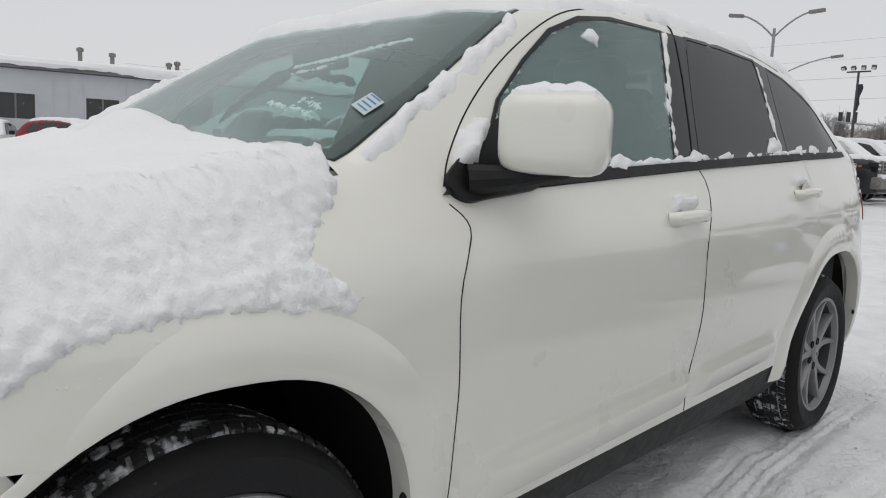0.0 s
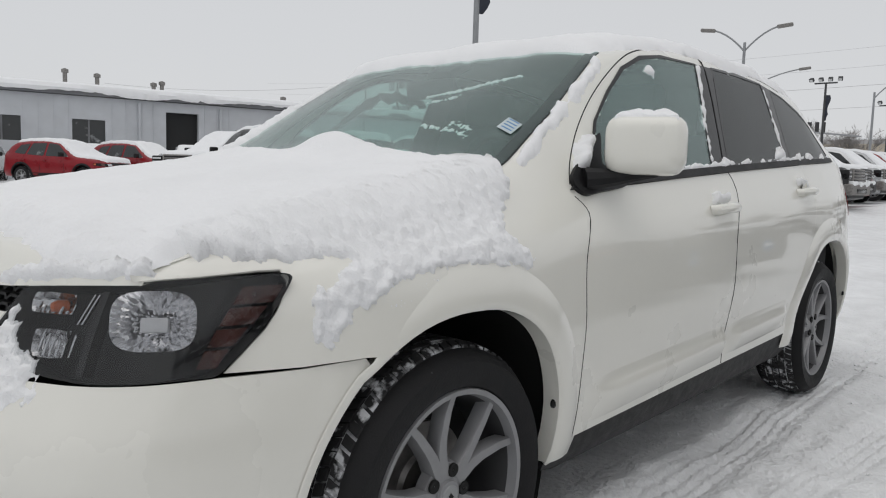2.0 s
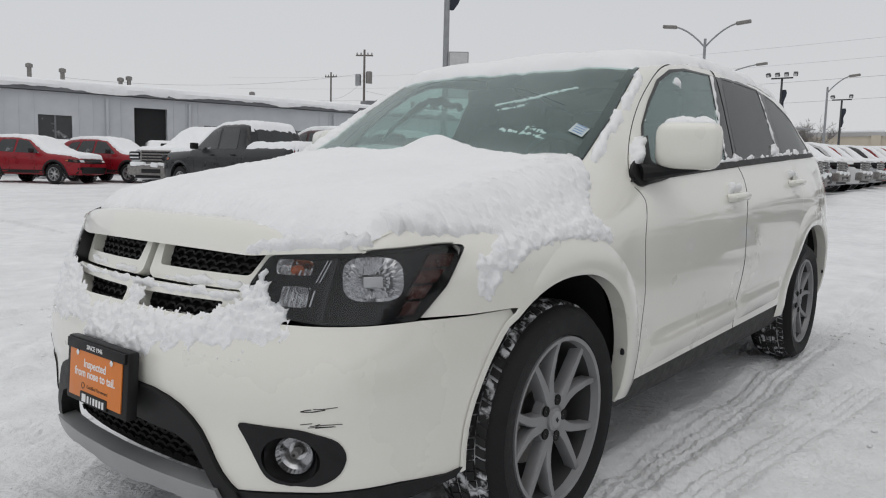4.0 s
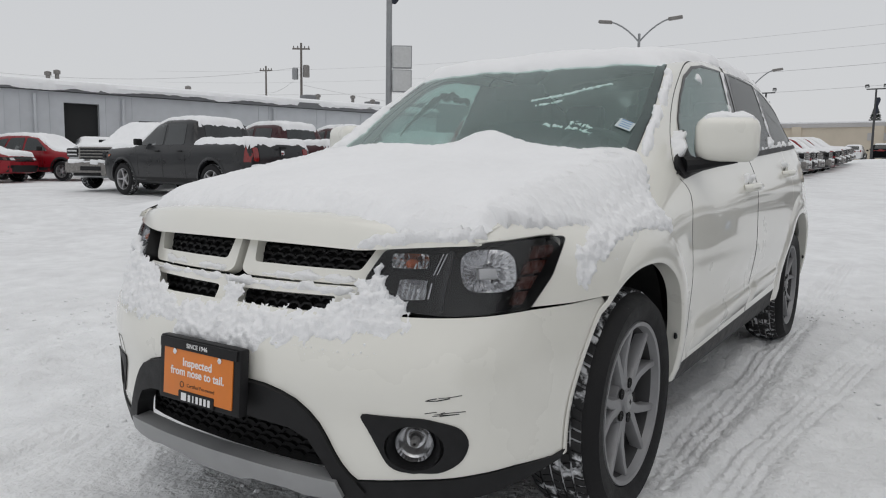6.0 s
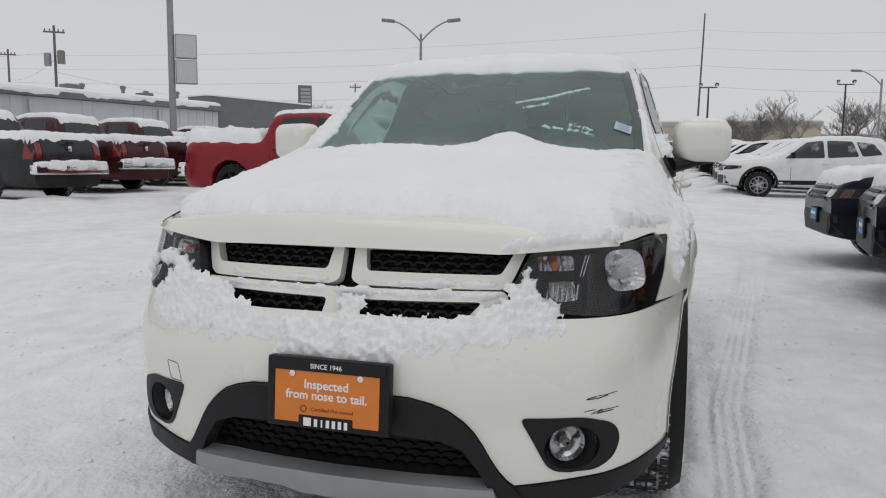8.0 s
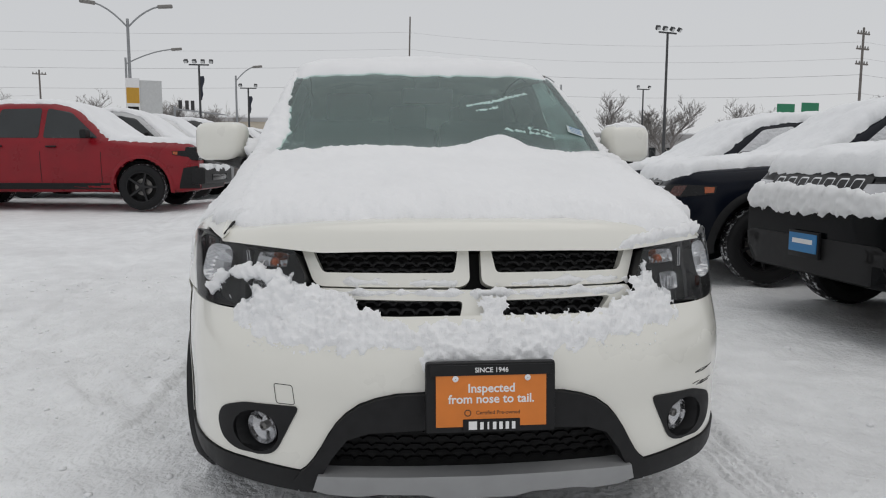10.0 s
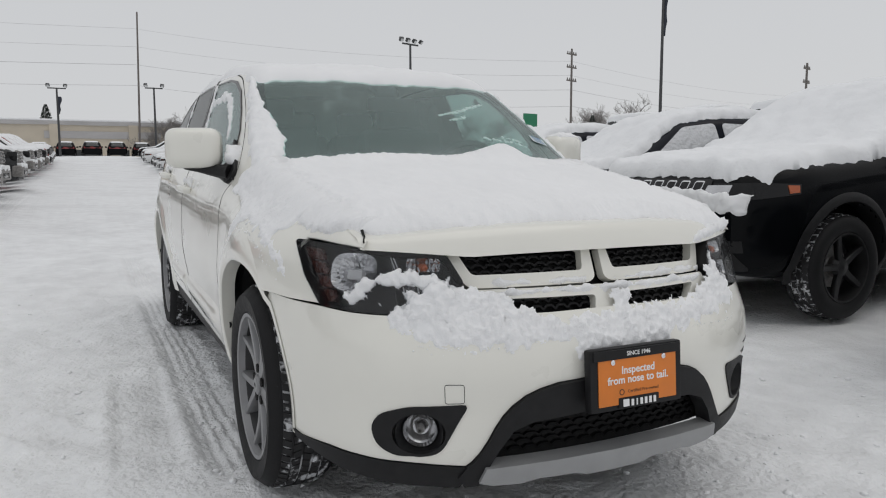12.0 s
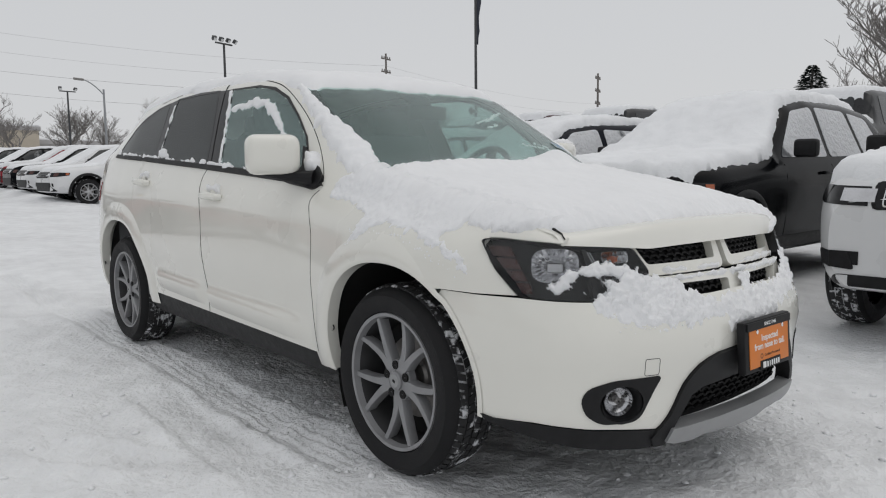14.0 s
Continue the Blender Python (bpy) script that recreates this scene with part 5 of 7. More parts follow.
HOODW = lambda u, v: hood_proj(u, v)
snow_patch("hood_snow", [(.06, -.97), (.065, -.6), (.065, 0), (.065, .5), (.045, .60), (.022, .70), (.014, .90), (.03, .99), (.25, .995), (.60, .995), (.90, .98), (1.03, .90), (1.10, .45), (1.12, 0), (1.10, -.45), (1.03, -.90), (.90, -.98), (.60, -.995), (.25, -.995)],
           HOODW, SNOW, car, .042, .085, .0095, .016, 11, .14, 7, .8, "thick soft snow on the hood", ridge, 0.0, .010, 40, .16)
roof = [(-.90, .60), (-.885, .3), (-.88, 0), (-.885, -.3), (-.90, -.60), (-1.2, -.625), (-1.7, -.64), (-2.5, -.64), (-3.1, -.62), (-3.6, -.55), (-3.80, -.40), (-3.80, .40), (-3.6, .55), (-3.1, .62), (-2.5, .64), (-1.7, .64), (-1.2, .625)]
snow_patch("roof_snow", roof, top, SNOW, car, .038, .07, .025, .03, 5, .35, 4, .7, "snow lying on the roof")
for sg in (1, -1):
    S = BODY_SURF.side(sg)
    if sg > 0:
        spill = [(.61, .935), (.45, .985), (.27, 1.012), (0, 1.065), (-.30, 1.118), (-.27, 1.055), (-.165, .952), (-.20, .93), (-.25, .89), (-.245, .855), (-.14, .878), (0, .893), (.08, .885), (.18, .865), (.26, .832), (.30, .805), (.335, .755), (.365, .745), (.385, .80), (.355, .862), (.27, .912), (.36, .914), (.45, .916), (.54, .924), (.60, .934)]
    else:
        spill = [(.61, .935), (.45, .985), (.27, 1.012), (0, 1.065), (-.30, 1.118), (-.44, 1.06), (-.42, 1.015), (-.28, .985), (-.16, .948), (-.19, .90), (-.245, .835), (-.22, .83), (-.12, .900), (-.04, .922), (.12, .896), (.26, .845), (.32, .820), (.34, .78), (.375, .775), (.362, .83), (.24, .893), (.30, .932), (.42, .914), (.54, .924), (.60, .934)]
    rim_z = lambda u: float(np.interp(-u, [-.62, -.45, -.27, 0, .30, .42], [.917, .957, .987, 1.040, 1.092, 1.11]))
    full = lambda u, v: min(max((v - rim_z(u) + .075) / .075, 0), 1)
    snow_patch("fender_snow", spill, S, SNOW_CRUMB, car, .009 if sg > 0 else .006, .014, .0050, .016, 34, .5, 30, lambda u, v: .15 + .45 * full(u, v), "crumbly snow spilling from the hood onto the fender", lambda u, v: .026 * full(u, v) ** 1.5, seed=sg * 5.0, crumb=.0078 if sg > 0 else .005, crumb_scale=52)
    # pillar, belt and window bits
    pil = [(-.37, sg * .700), (-.36, sg * .728), (-.60, sg * .698), (-.90, sg * .645), (-.92, sg * .612), (-.60, sg * .668)]
    snow_patch("pillar_snow", pil[::sg], top, SNOW, car, .014, .015, .008, .014, 20, .6, 30, .3, seed=sg * 9.0)
    snow_patch("belt_snow", [(-1.0, 1.106), (-1.5, 1.138), (-2.4, 1.196), (-3.12, 1.232), (-3.12, 1.246), (-2.4, 1.215), (-1.5, 1.158), (-1.0, 1.126)], S, SNOW, car, .014, .012, .008, .026, 9, .8, 30, .5, seed=sg * 4.0)
    snow_patch("window_snow", [(-1.462, 1.16), (-1.487, 1.16), (-1.525, 1.28), (-1.595, 1.53), (-1.57, 1.53), (-1.51, 1.33)], S, SNOW, car, .010, .01, .008, .014, 18, .6, 25, .1, seed=sg * 6.0)
    snow_patch("window_snow", [(-2.308, 1.21), (-2.332, 1.21), (-2.328, 1.38), (-2.322, 1.52), (-2.302, 1.52), (-2.305, 1.36)], S, SNOW, car, .008, .01, .008, .014, 18, .6, 25, .1, seed=sg * 7.0)
    snow_patch("window_snow", [(-2.16, 1.192), (-2.33, 1.202), (-2.31, 1.232), (-2.25, 1.257), (-2.20, 1.222)], S, SNOW, car, .02, .02, .008, .014, 18, .6, 25, .4, seed=sg * 8.0)
    snow_patch("mirror_base_snow", [(-.56, 1.10), (-.66, 1.11), (-.68, 1.20), (-.62, 1.18)], S, SNOW, car, .05, .03, .01, .02, 16, .5, 18, .3, seed=sg * 3.0)
snow_patch("window_snow", [(-1.14, 1.46), (-1.20, 1.485), (-1.22, 1.47), (-1.20, 1.445)], BODY_SURF.side(1), SNOW, car, .008, .01, .006, .012, 25, .6, 25, .1)
snow_patch("window_snow", [(-1.10, 1.43), (-1.25, 1.475), (-1.50, 1.45), (-1.53, 1.42), (-1.35, 1.425), (-1.20, 1.42), (-1.02, 1.32), (-.90, 1.22), (-.93, 1.28)], BODY_SURF.side(-1), SNOW, car, .010, .012, .008, .018, 20, .6, 25, .1)
snow_patch("pillar_snow", [(-.27, -.735), (-.34, -.625), (-.46, -.595), (-.58, -.603), (-.66, -.612), (-.80, -.612), (-.96, -.602), (-1.0, -.614), (-.90, -.652), (-.60, -.708), (-.40, -.742)], top, SNOW, car, .022, .03, .008, .018, 18, .45, 22, .3)
for pts, sd in (([(-.60, .16), (-.66, .32), (-.735, .45), (-.742, .446), (-.668, .315), (-.608, .16)], 1.0), ([(-.62, .24), (-.70, .38), (-.705, .375), (-.627, .235)], 2.0), ([(-.56, .20), (-.60, .30), (-.606, .296), (-.567, .198)], 3.0), ([(-.43, .30), (-.40, .50), (-.408, .50), (-.438, .30)], 4.0), ([(-.45, .40), (-.43, .50), (-.436, .50), (-.456, .40)], 5.0)):
    snow_patch("windshield_snow", pts, top, SNOW, car, .003, .004, .004, .014, 70, .6, 60, .1, "thin streaks of snow crust on the windshield", seed=sd)

# snow caught on the nose
def nose_snow(name, pts, th, edge=.03, step=.011, rag=.028, seed=0.0, lump=.55, label=""):
    return snow_patch(name, yz(pts), wrap, SNOW_CRUMB, car, th, edge, step, rag, 34, lump, 12, .30, label, None, seed, .0105, 62)


nose_snow("grille_snow", [(-.63, .735), (-.55, .745), (-.46, .782), (-.37, .772), (-.30, .73), (-.23, .700), (-.12, .694), (.0, .704), (.02, .752), (.06, .75), (.08, .706), (.16, .708), (.28, .712), (.36, .728), (.41, .768), (.46, .815), (.50, .772), (.545, .73), (.555, .69), (.51, .664), (.44, .654), (.31, .645), (.20, .625), (.178, .590), (-.142, .590), (-.155, .635), (-.22, .645), (-.32, .630), (-.48, .628), (-.56, .66), (-.63, .695)], .009, .055, .0048, .022, 1.0, .35, "snow packed on the bumper and grille")
nose_snow("lamp_snow", [(-.47, .805), (-.52, .822), (-.60, .830), (-.672, .806), (-.712, .752), (-.692, .745), (-.645, .785), (-.575, .793), (-.52, .782), (-.48, .765)], .010, .016, .0050, .016, 2.0, .8, "frozen arc of snow across the headlamp")
nose_snow("lamp_snow", [(-.46, .80), (-.50, .80), (-.56, .775), (-.60, .74), (-.58, .70), (-.46, .70)], .012, .03, .0055, .02, 4.0, .8)
def grille_proj(off):
    return lambda u, v: (wrap(u, v)[0] + wrap(u, v)[1] * off, wrap(u, v)[1])


for sg in (1, -1):
    for off, pts, sd in ((-.032, [(.05, .787), (.42, .792), (.425, .802), (.30, .808), (.18, .804), (.05, .800)], 5.0), (-.016, [(.0, .757), (.40, .762), (.41, .774), (.20, .777), (.0, .777)], 8.0)):
        snow_patch("grille_bar_snow", yz(pts, sg), grille_proj(off), SNOW_CRUMB, car, .012, .012, .007, .012, 22, .9, 45, .35, seed=sd + sg)
nose_snow("hood_lip_snow", [(.38, .866), (.52, .876), (.64, .888), (.68, .892), (.66, .915), (.60, .918), (.50, .910), (.42, .895)], .015, .012, .007, .010, 11.0, .7)


# loose crumbs clinging below the snow
rngk = random.Random(17)
kv, kf = [], []


def crumbs(place, count, lo, hi, spread):
    for _ in range(count):
        p, n = place(rngk.random(), abs(rngk.gauss(0, spread)))
        r = lo + (hi - lo) * rngk.random() ** 2.5
        b0 = len(kv)
        kv.extend([Vector(p) + n * r * .3 + Vector((q.x * r * rngk.uniform(.7, 1.2), q.y * r * rngk.uniform(.7, 1.2), q.z * r * rngk.uniform(.7, 1.2))) for q in ICO_V])
        kf.extend([[b0 + i for i in f] for f in ICO_F])


crumbs(lambda a, d: wrap(s_of(-.60 + 1.14 * a), .652 - .02 * math.sin(a * 9) - d), 170, .0009, .0032, .009)
crumbs(lambda a, d: BODY_SURF.side(1)(-.22 + .56 * a, .885 - .13 * max(0, a - .45) ** 1.3 * 2 - d), 120, .0009, .0032, .008)
crumbs(lambda a, d: BODY_SURF.side(-1)(-.22 + .56 * a, .900 - .12 * max(0, a - .45) ** 1.3 * 2 - d), 200, .001, .004, .014)
raw("snow_crumbs", kv, kf, SNOW, car, "fine crumbs of snow on the paint", 0)


# ---- parked cars, by one loft with style tables ----
STYLES = {
    # length, width, height, wheel radius, front axle, rear axle, top line (from the nose), belt, windscreen foot, screen top, rear
    "suv": dict(L=4.75, W=1.92, R=.38, ax=(.90, 3.78), top=[(0, .85), (.06, 1.01), (.25, 1.09), (1.25, 1.18), (1.40, 1.22), (2.15, 1.71), (2.6, 1.79), (3.6, 1.79), (4.2, 1.73), (4.45, 1.60), (4.68, 1.15), (4.75, .80)], belt=[(0, .86), (.3, .98), (1.3, 1.12), (4.75, 1.20)], wins=[[(1.66, 1.17), (2.18, 1.61), (2.62, 1.67), (2.66, 1.18)], [(2.74, 1.18), (2.72, 1.67), (3.45, 1.66), (3.58, 1.20)], [(3.66, 1.20), (3.54, 1.65), (4.02, 1.60), (4.25, 1.25)]], screen=(1.42, 2.12), bed=None),
    "compact": dict(L=4.40, W=1.85, R=.35, ax=(.88, 3.52), top=[(0, .75), (.06, .90), (.25, .99), (1.15, 1.07), (1.30, 1.10), (2.05, 1.57), (2.5, 1.64), (3.3, 1.64), (3.9, 1.57), (4.15, 1.42), (4.36, 1.05), (4.40, .75)], belt=[(0, .75), (.3, .88), (1.2, 1.0), (4.4, 1.12)], wins=[[(1.50, 1.05), (2.05, 1.48), (2.45, 1.53), (2.48, 1.07)], [(2.56, 1.07), (2.54, 1.53), (3.15, 1.51), (3.30, 1.11)], [(3.38, 1.11), (3.24, 1.50), (3.66, 1.44), (3.85, 1.16)]], screen=(1.32, 2.02), bed=None),
    "pickup": dict(L=5.80, W=2.02, R=.41, ax=(.98, 4.55), top=[(0, .90), (.05, 1.10), (.2, 1.20), (1.35, 1.26), (1.50, 1.30), (2.15, 1.80), (2.5, 1.90), (3.4, 1.90), (3.72, 1.84), (3.80, 1.36), (3.9, 1.32), (5.75, 1.32), (5.80, .90)], belt=[(0, .90), (.2, 1.05), (1.4, 1.20), (5.8, 1.24)], wins=[[(1.72, 1.25), (2.22, 1.70), (2.62, 1.77), (2.66, 1.25)], [(2.74, 1.25), (2.72, 1.77), (3.42, 1.75), (3.50, 1.25)]], screen=(1.52, 2.16), bed=(3.86, 5.70)),
}


FAR_WHEELS = {}


def parked_car(name, style, paint, label, snow=0.075, grille="bars", plate_mat=None, rim_mat=RIM, tail=False, group="", frosted=False, amber=True, black_bumper=True, grille_snow=False, nose_black=False):
    """A parked car at the origin: nose to +x, standing on z = 0."""
    st = STYLES[style]
    L, W, R = st["L"], st["W"], st["R"]
    root = empty(name)
    tagged(root, label, "pickup truck" if style == "pickup" else "car", group)
    dx = np.concatenate([np.linspace(0, .5, 14), np.linspace(.56, L - .4, 62), np.linspace(L - .34, L, 10)])
    ztop = ease(st["top"], dx, .05)
    belt = ease(st["belt"], dx, .08)
    w = W / 2
    nl, nt = (.40, .09) if style == "pickup" else (.75, .24)
    nose = np.clip(1 - (np.maximum(nl - dx, 0) / nl) ** 2.6 * nt, 0, 1) * np.clip(1 - (np.maximum(dx - (L - .5), 0) / .5) ** 2.6 * .14, 0, 1)
    zlow = .30 + .06 * (np.maximum(.5 - dx, 0) / .5) ** 2
    G = []
    for i, x in enumerate(dx):
        ww = w * nose[i]
        zb = min(belt[i], ztop[i] - .05)
        cab = ztop[i] - zb
        if cab > .16 and not (st["bed"] and x > st["bed"][0]):
            yt = ww * .94 - min(cab, .62) * .30
            pts = [(0, zlow[i]), (ww * .86, zlow[i]), (ww * .96, zlow[i] + .10), (ww * .995, zb * .62), (ww, zb * .82), (ww * .985, zb - .05), (ww * .945, zb), (yt, ztop[i] - .10), (yt - .06, ztop[i] - .04), (yt - .22, ztop[i] - .01), (0, ztop[i])]
        else:
            pts = [(0, zlow[i]), (ww * .86, zlow[i]), (ww * .96, zlow[i] + .10), (ww * .995, zb * .62), (ww, zb * .82), (ww * .985, zb - .05), (ww * .95, zb), (ww * .90, ztop[i] - .03), (ww * .80, ztop[i] - .012), (ww * .55, ztop[i] - .004), (0, ztop[i])]
        y, z = np.array(pts).T
        s = np.concatenate([[0], np.cumsum(np.hypot(np.diff(y), np.diff(z)))])
        q = np.linspace(0, s[-1], 54)
        yy, zz = np.interp(q, s, y), np.interp(q, s, z)
        kk = np.array([1, 3, 4, 3, 1]) / 12
        yy = np.convolve(np.pad(yy, 2, mode="reflect", reflect_type="odd"), kk, "valid")
        zz = np.convolve(np.pad(zz, 2, mode="reflect", reflect_type="odd"), kk, "valid")
        yy[0] = yy[-1] = 0
        G.append(np.stack([np.full(54, L / 2 - x), yy, zz], 1))
    G = np.array(G)
    full_v, full_f = grid_mesh(G)
    n_all = len(full_v)
    for end in (0, len(dx) - 1):
        base = [end * 54 + j for j in range(54)] + [n_all // 2 + end * 54 + j for j in range(53, -1, -1)]
        full_f.append(base)
    surf = Surface(full_v, [f for f in full_f])
    axl = [L / 2 - a for a in st["ax"]]
    ar = R + .085

    def keep(c, j, sg):
        return not (abs(c[1]) > w * .55 and any(math.hypot(c[0] - a, c[2] - R) < ar for a in axl) and c[2] < 1.0)
    v, f = grid_mesh(G, keep)
    f += full_f[-2:]
    body = raw("body", v, f, paint, root)
    # added black block, so the wheel openings look shaded inside
    part("inner_shade_block", box((0, 0, .62), (L * .90, W * .72, .50), None, .03), DARK, root)
    for sg in (1, -1):
        S = surf.side(sg)
        for k, wn_ in enumerate(st["wins"]):
            poly = [(L / 2 - a, b) for a, b in wn_]
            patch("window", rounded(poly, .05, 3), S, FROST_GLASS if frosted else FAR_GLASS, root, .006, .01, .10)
        for a in axl:
            # flare ring round the wheel opening
            bm = bmesh.new()
            prev = None
            for i in range(25):
                an = radians(-12 + 204 * i / 24)
                x, z = a + ar * math.cos(an), R + ar * math.sin(an)
                p, n = S(x, max(z, .34))
                rad = Vector((math.cos(an), 0, math.sin(an)))
                base = Vector((x, p.y, z))
                ring = [bm.verts.new(base + o) for o in (rad * .06 + Vector((0, sg * .004, 0)), rad * .03 + Vector((0, sg * .022, 0)), rad * -.006 + Vector((0, sg * .02, 0)), rad * -.008 - Vector((0, sg * .12, 0)))]
                if prev:
                    for q in range(3):
                        bm.faces.new((prev[q], prev[q + 1], ring[q + 1], ring[q]))
                prev = ring
            part("wheel_flare", bm, PLASTIC if style != "pickup" else paint, root)
        patch("sill_trim", [(axl[0] - ar, .36), (axl[1] + ar, .36), (axl[1] + ar, .47), (axl[0] - ar, .47)], S, PLASTIC, root, .006, .02, .25, "black sill trim")
        mx_ = L / 2 - st["screen"][0] - .35
        zb = float(ease(st["belt"], [st["screen"][0] + .3], .08)[0])
        part("door_mirror", box((mx_, sg * (w + .10), zb + .12), (.11, .20, .16), None, .04, 3), PLASTIC, root, "black door mirror")
        for k, hx in enumerate((2.50, 3.42)):
            part("door_handle", box((L / 2 - hx, sg * (w + .012), zb - .10), (.18, .035, .03), None, .01), PLASTIC if style == "pickup" else paint, root)
        for hx in (1.66, 2.70, 3.60):
            if hx < L - 1.2:
                ribbon("door_seam", [(L / 2 - hx, .48), (L / 2 - hx, zb - .02)], .010, S, DARK, root, .003, .004, .2)
        # lamps
        F = surf.front()
        zl = .91 if style == "suv" else (.80 if style == "compact" else .98)
        lamp_poly = [(sg * w * .54, zl - .06), (sg * w * .86, zl - .05), (sg * w * .86, zl + .06), (sg * w * .54, zl + .05)]
        patch("headlamp_side", [(L / 2 - .14, zl - .05), (L / 2 - .42, zl - .015), (L / 2 - .44, zl + .05), (L / 2 - .14, zl + .06)], S, GLOSS_BLACK, root, .008, .02, .06)
        if amber:
            patch("amber_marker", [(L / 2 - .34, zl - .012), (L / 2 - .41, zl - .005), (L / 2 - .42, zl + .04), (L / 2 - .34, zl + .04)], S, AMBER_BRIGHT, root, .014, .01, .06, "amber side marker")
        if nose_black:
            patch("nose_guard", [(L / 2 - .01, .38), (L / 2 - .34, .38), (L / 2 - .24, .74), (L / 2 - .01, .78)], S, PLASTIC, root, .008, .02, .06, "black bumper corner")
        if not black_bumper:
            patch("fog_pocket", rounded([(sg * w * .60, .47), (sg * w * .86, .49), (sg * w * .86, .58), (sg * w * .64, .58)][::sg], .02, 2), F, PLASTIC, root, .010, .02, .06, "black fog lamp pocket")
        lp = patch("headlamp", lamp_poly[::sg], F, GLOSS_BLACK, root, .006, .02, .06)
        patch("lamp_reflector", [(sg * w * .50, zl - .035), (sg * w * .70, zl - .035), (sg * w * .70, zl + .04), (sg * w * .50, zl + .035)][::sg], F, SMOKED, lp, .010, .006, .06)
        if amber and style != "suv":
            patch("amber_marker", [(sg * w * .78, zl - .04), (sg * w * .85, zl - .04), (sg * w * .85, zl + .05), (sg * w * .78, zl + .045)][::sg], F, AMBER, lp, .010, .006, .06)
        patch("fog_lamp", [(sg * w * .58, .50), (sg * w * .80, .50), (sg * w * .80, .58), (sg * w * .58, .58)][::sg], F, PLASTIC, root, .006, .02, .08)
        B = surf.rear()
        zt, th, ya, yb = (1.0, .09, .70, .80) if style == "compact" else ((1.02, .15, .62, .78) if style == "suv" else (1.03, .15, .66, .80))
        patch("tail_lamp", rounded([(sg * w * ya, zt - th), (sg * w * yb, zt - th), (sg * w * yb, zt + th), (sg * w * ya, zt + th)][::sg], .03, 2), B, RED_LENS, root, .016, .03, .08, "red tail lamp")
        ts = .17 if style == "pickup" else .10
        patch("tail_lamp_side", [(-L / 2 + .01, zt - ts), (-L / 2 + .16, zt - ts), (-L / 2 + .13, zt + ts), (-L / 2 + .01, zt + ts)], S, RED_LENS, root, .006, .02, .08, "red tail lamp")
    F = surf.front()
    zg = .91 if style == "suv" else (.80 if style == "compact" else 1.0)
    gh = .08 if style != "pickup" else .17
    gr = patch("grille", rounded([(-w * .52, zg - gh), (w * .52, zg - gh), (w * .52, zg + gh), (-w * .52, zg + gh)], .03, 2), F, GLOSS_BLACK, root, .006, .02, .08)
    n_slot = 7 if grille == "slots" else 3
    for k in range(n_slot):
        if grille == "slots":
            c = -w * .48 + w * .96 * (k + .5) / n_slot
            pl = [(c - w * .045, zg - gh * .8), (c + w * .045, zg - gh * .8), (c + w * .045, zg + gh * .8), (c - w * .045, zg + gh * .8)]
            patch("grille_slot", rounded(pl, .012, 2), F, CHROME, gr, .012, .006, .08, hole=shrink(rounded(pl, .012, 2), .010))
        else:
            zz = zg - gh + 2 * gh * (k + .5) / 3
            patch("grille_bar", [(-w * .42, zz - .012), (w * .42, zz - .012), (w * .42, zz + .012), (-w * .42, zz + .012)], F, CHROME if style == "pickup" else PLASTIC, gr, .014, .01, .10)
    lb = .60 if black_bumper else .44
    patch("lower_bumper", rounded([(-w * .80, .37), (w * .80, .37), (w * .72, lb), (-w * .72, lb)], .04, 3), F, PLASTIC, root, .006, .02, .10, "black lower bumper")
    if plate_mat is not None:
        p, n = F(0, .55)
        pb = part("plate_board", box((p.x + .02, 0, .55), (.02, .32, .17), None, .005), PLASTIC, root)
        part("plate_card", box((p.x + .032, 0, .56), (.006, .29, .12)), plate_mat, pb, "coloured dealer plate card")
        part("plate_bar", box((p.x + .036, 0, .57), (.004, .21, .03)), WHITE_PRINT, pb)
    if style != "pickup":
        zr = 1.14 if style == "compact" else 1.22
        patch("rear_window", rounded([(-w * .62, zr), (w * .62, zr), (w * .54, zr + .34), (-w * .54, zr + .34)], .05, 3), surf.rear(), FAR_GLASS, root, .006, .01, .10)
    if style == "pickup":
        front = PLASTIC if nose_black else STEEL
        fb = part("front_bumper", box((L / 2 - .01, 0, .60), (.26, W * .97, .30), None, .07, 3), front, root, "black steel bumper" if nose_black else "steel bumper")
        part("air_slot", box((L / 2 + .115, 0, .57), (.03, W * .50, .12), None, .03, 2), GLOSS_BLACK, fb)
        part("grille_frame", box((L / 2 - .02, 0, .96), (.12, W * .60, .38), None, .04, 2), front, gr)
        for k in range(4):
            part("grille_slot", box((L / 2 + .035, 0, .84 + .082 * k), (.03, W * .54, .05), None, .01), GLOSS_BLACK, gr)
        for sg in (1, -1):
            hl = part("headlamp_unit", box((L / 2 - .10, sg * w * .79, .99), (.24, .34, .24), None, .04, 2), GLOSS_BLACK, root, "dark headlamp")
            for zz in (.94, 1.04):
                part("lamp_bar", box((L / 2 + .015, sg * w * .79, zz), (.02, .28, .045), None, .01), SMOKED, hl)
        heap = bmesh.new()
        for k in range(8):
            add_box(heap, (L / 2 + .01 + .02 * math.sin(k * 2.3), W * .86 * ((k + .5) / 8 - .5), .75 + .015 * math.sin(k * 1.7)), (.22 + .05 * math.sin(k * 3.1), W * .12, .09 + .05 * math.sin(k * 2.1 + 1)), (8 * math.sin(k * 1.3), 0, 10 * math.sin(k)), .04, 3)
        part("front_snow", heap, SNOW_FLAT, root, "lumpy snow on the front bumper")
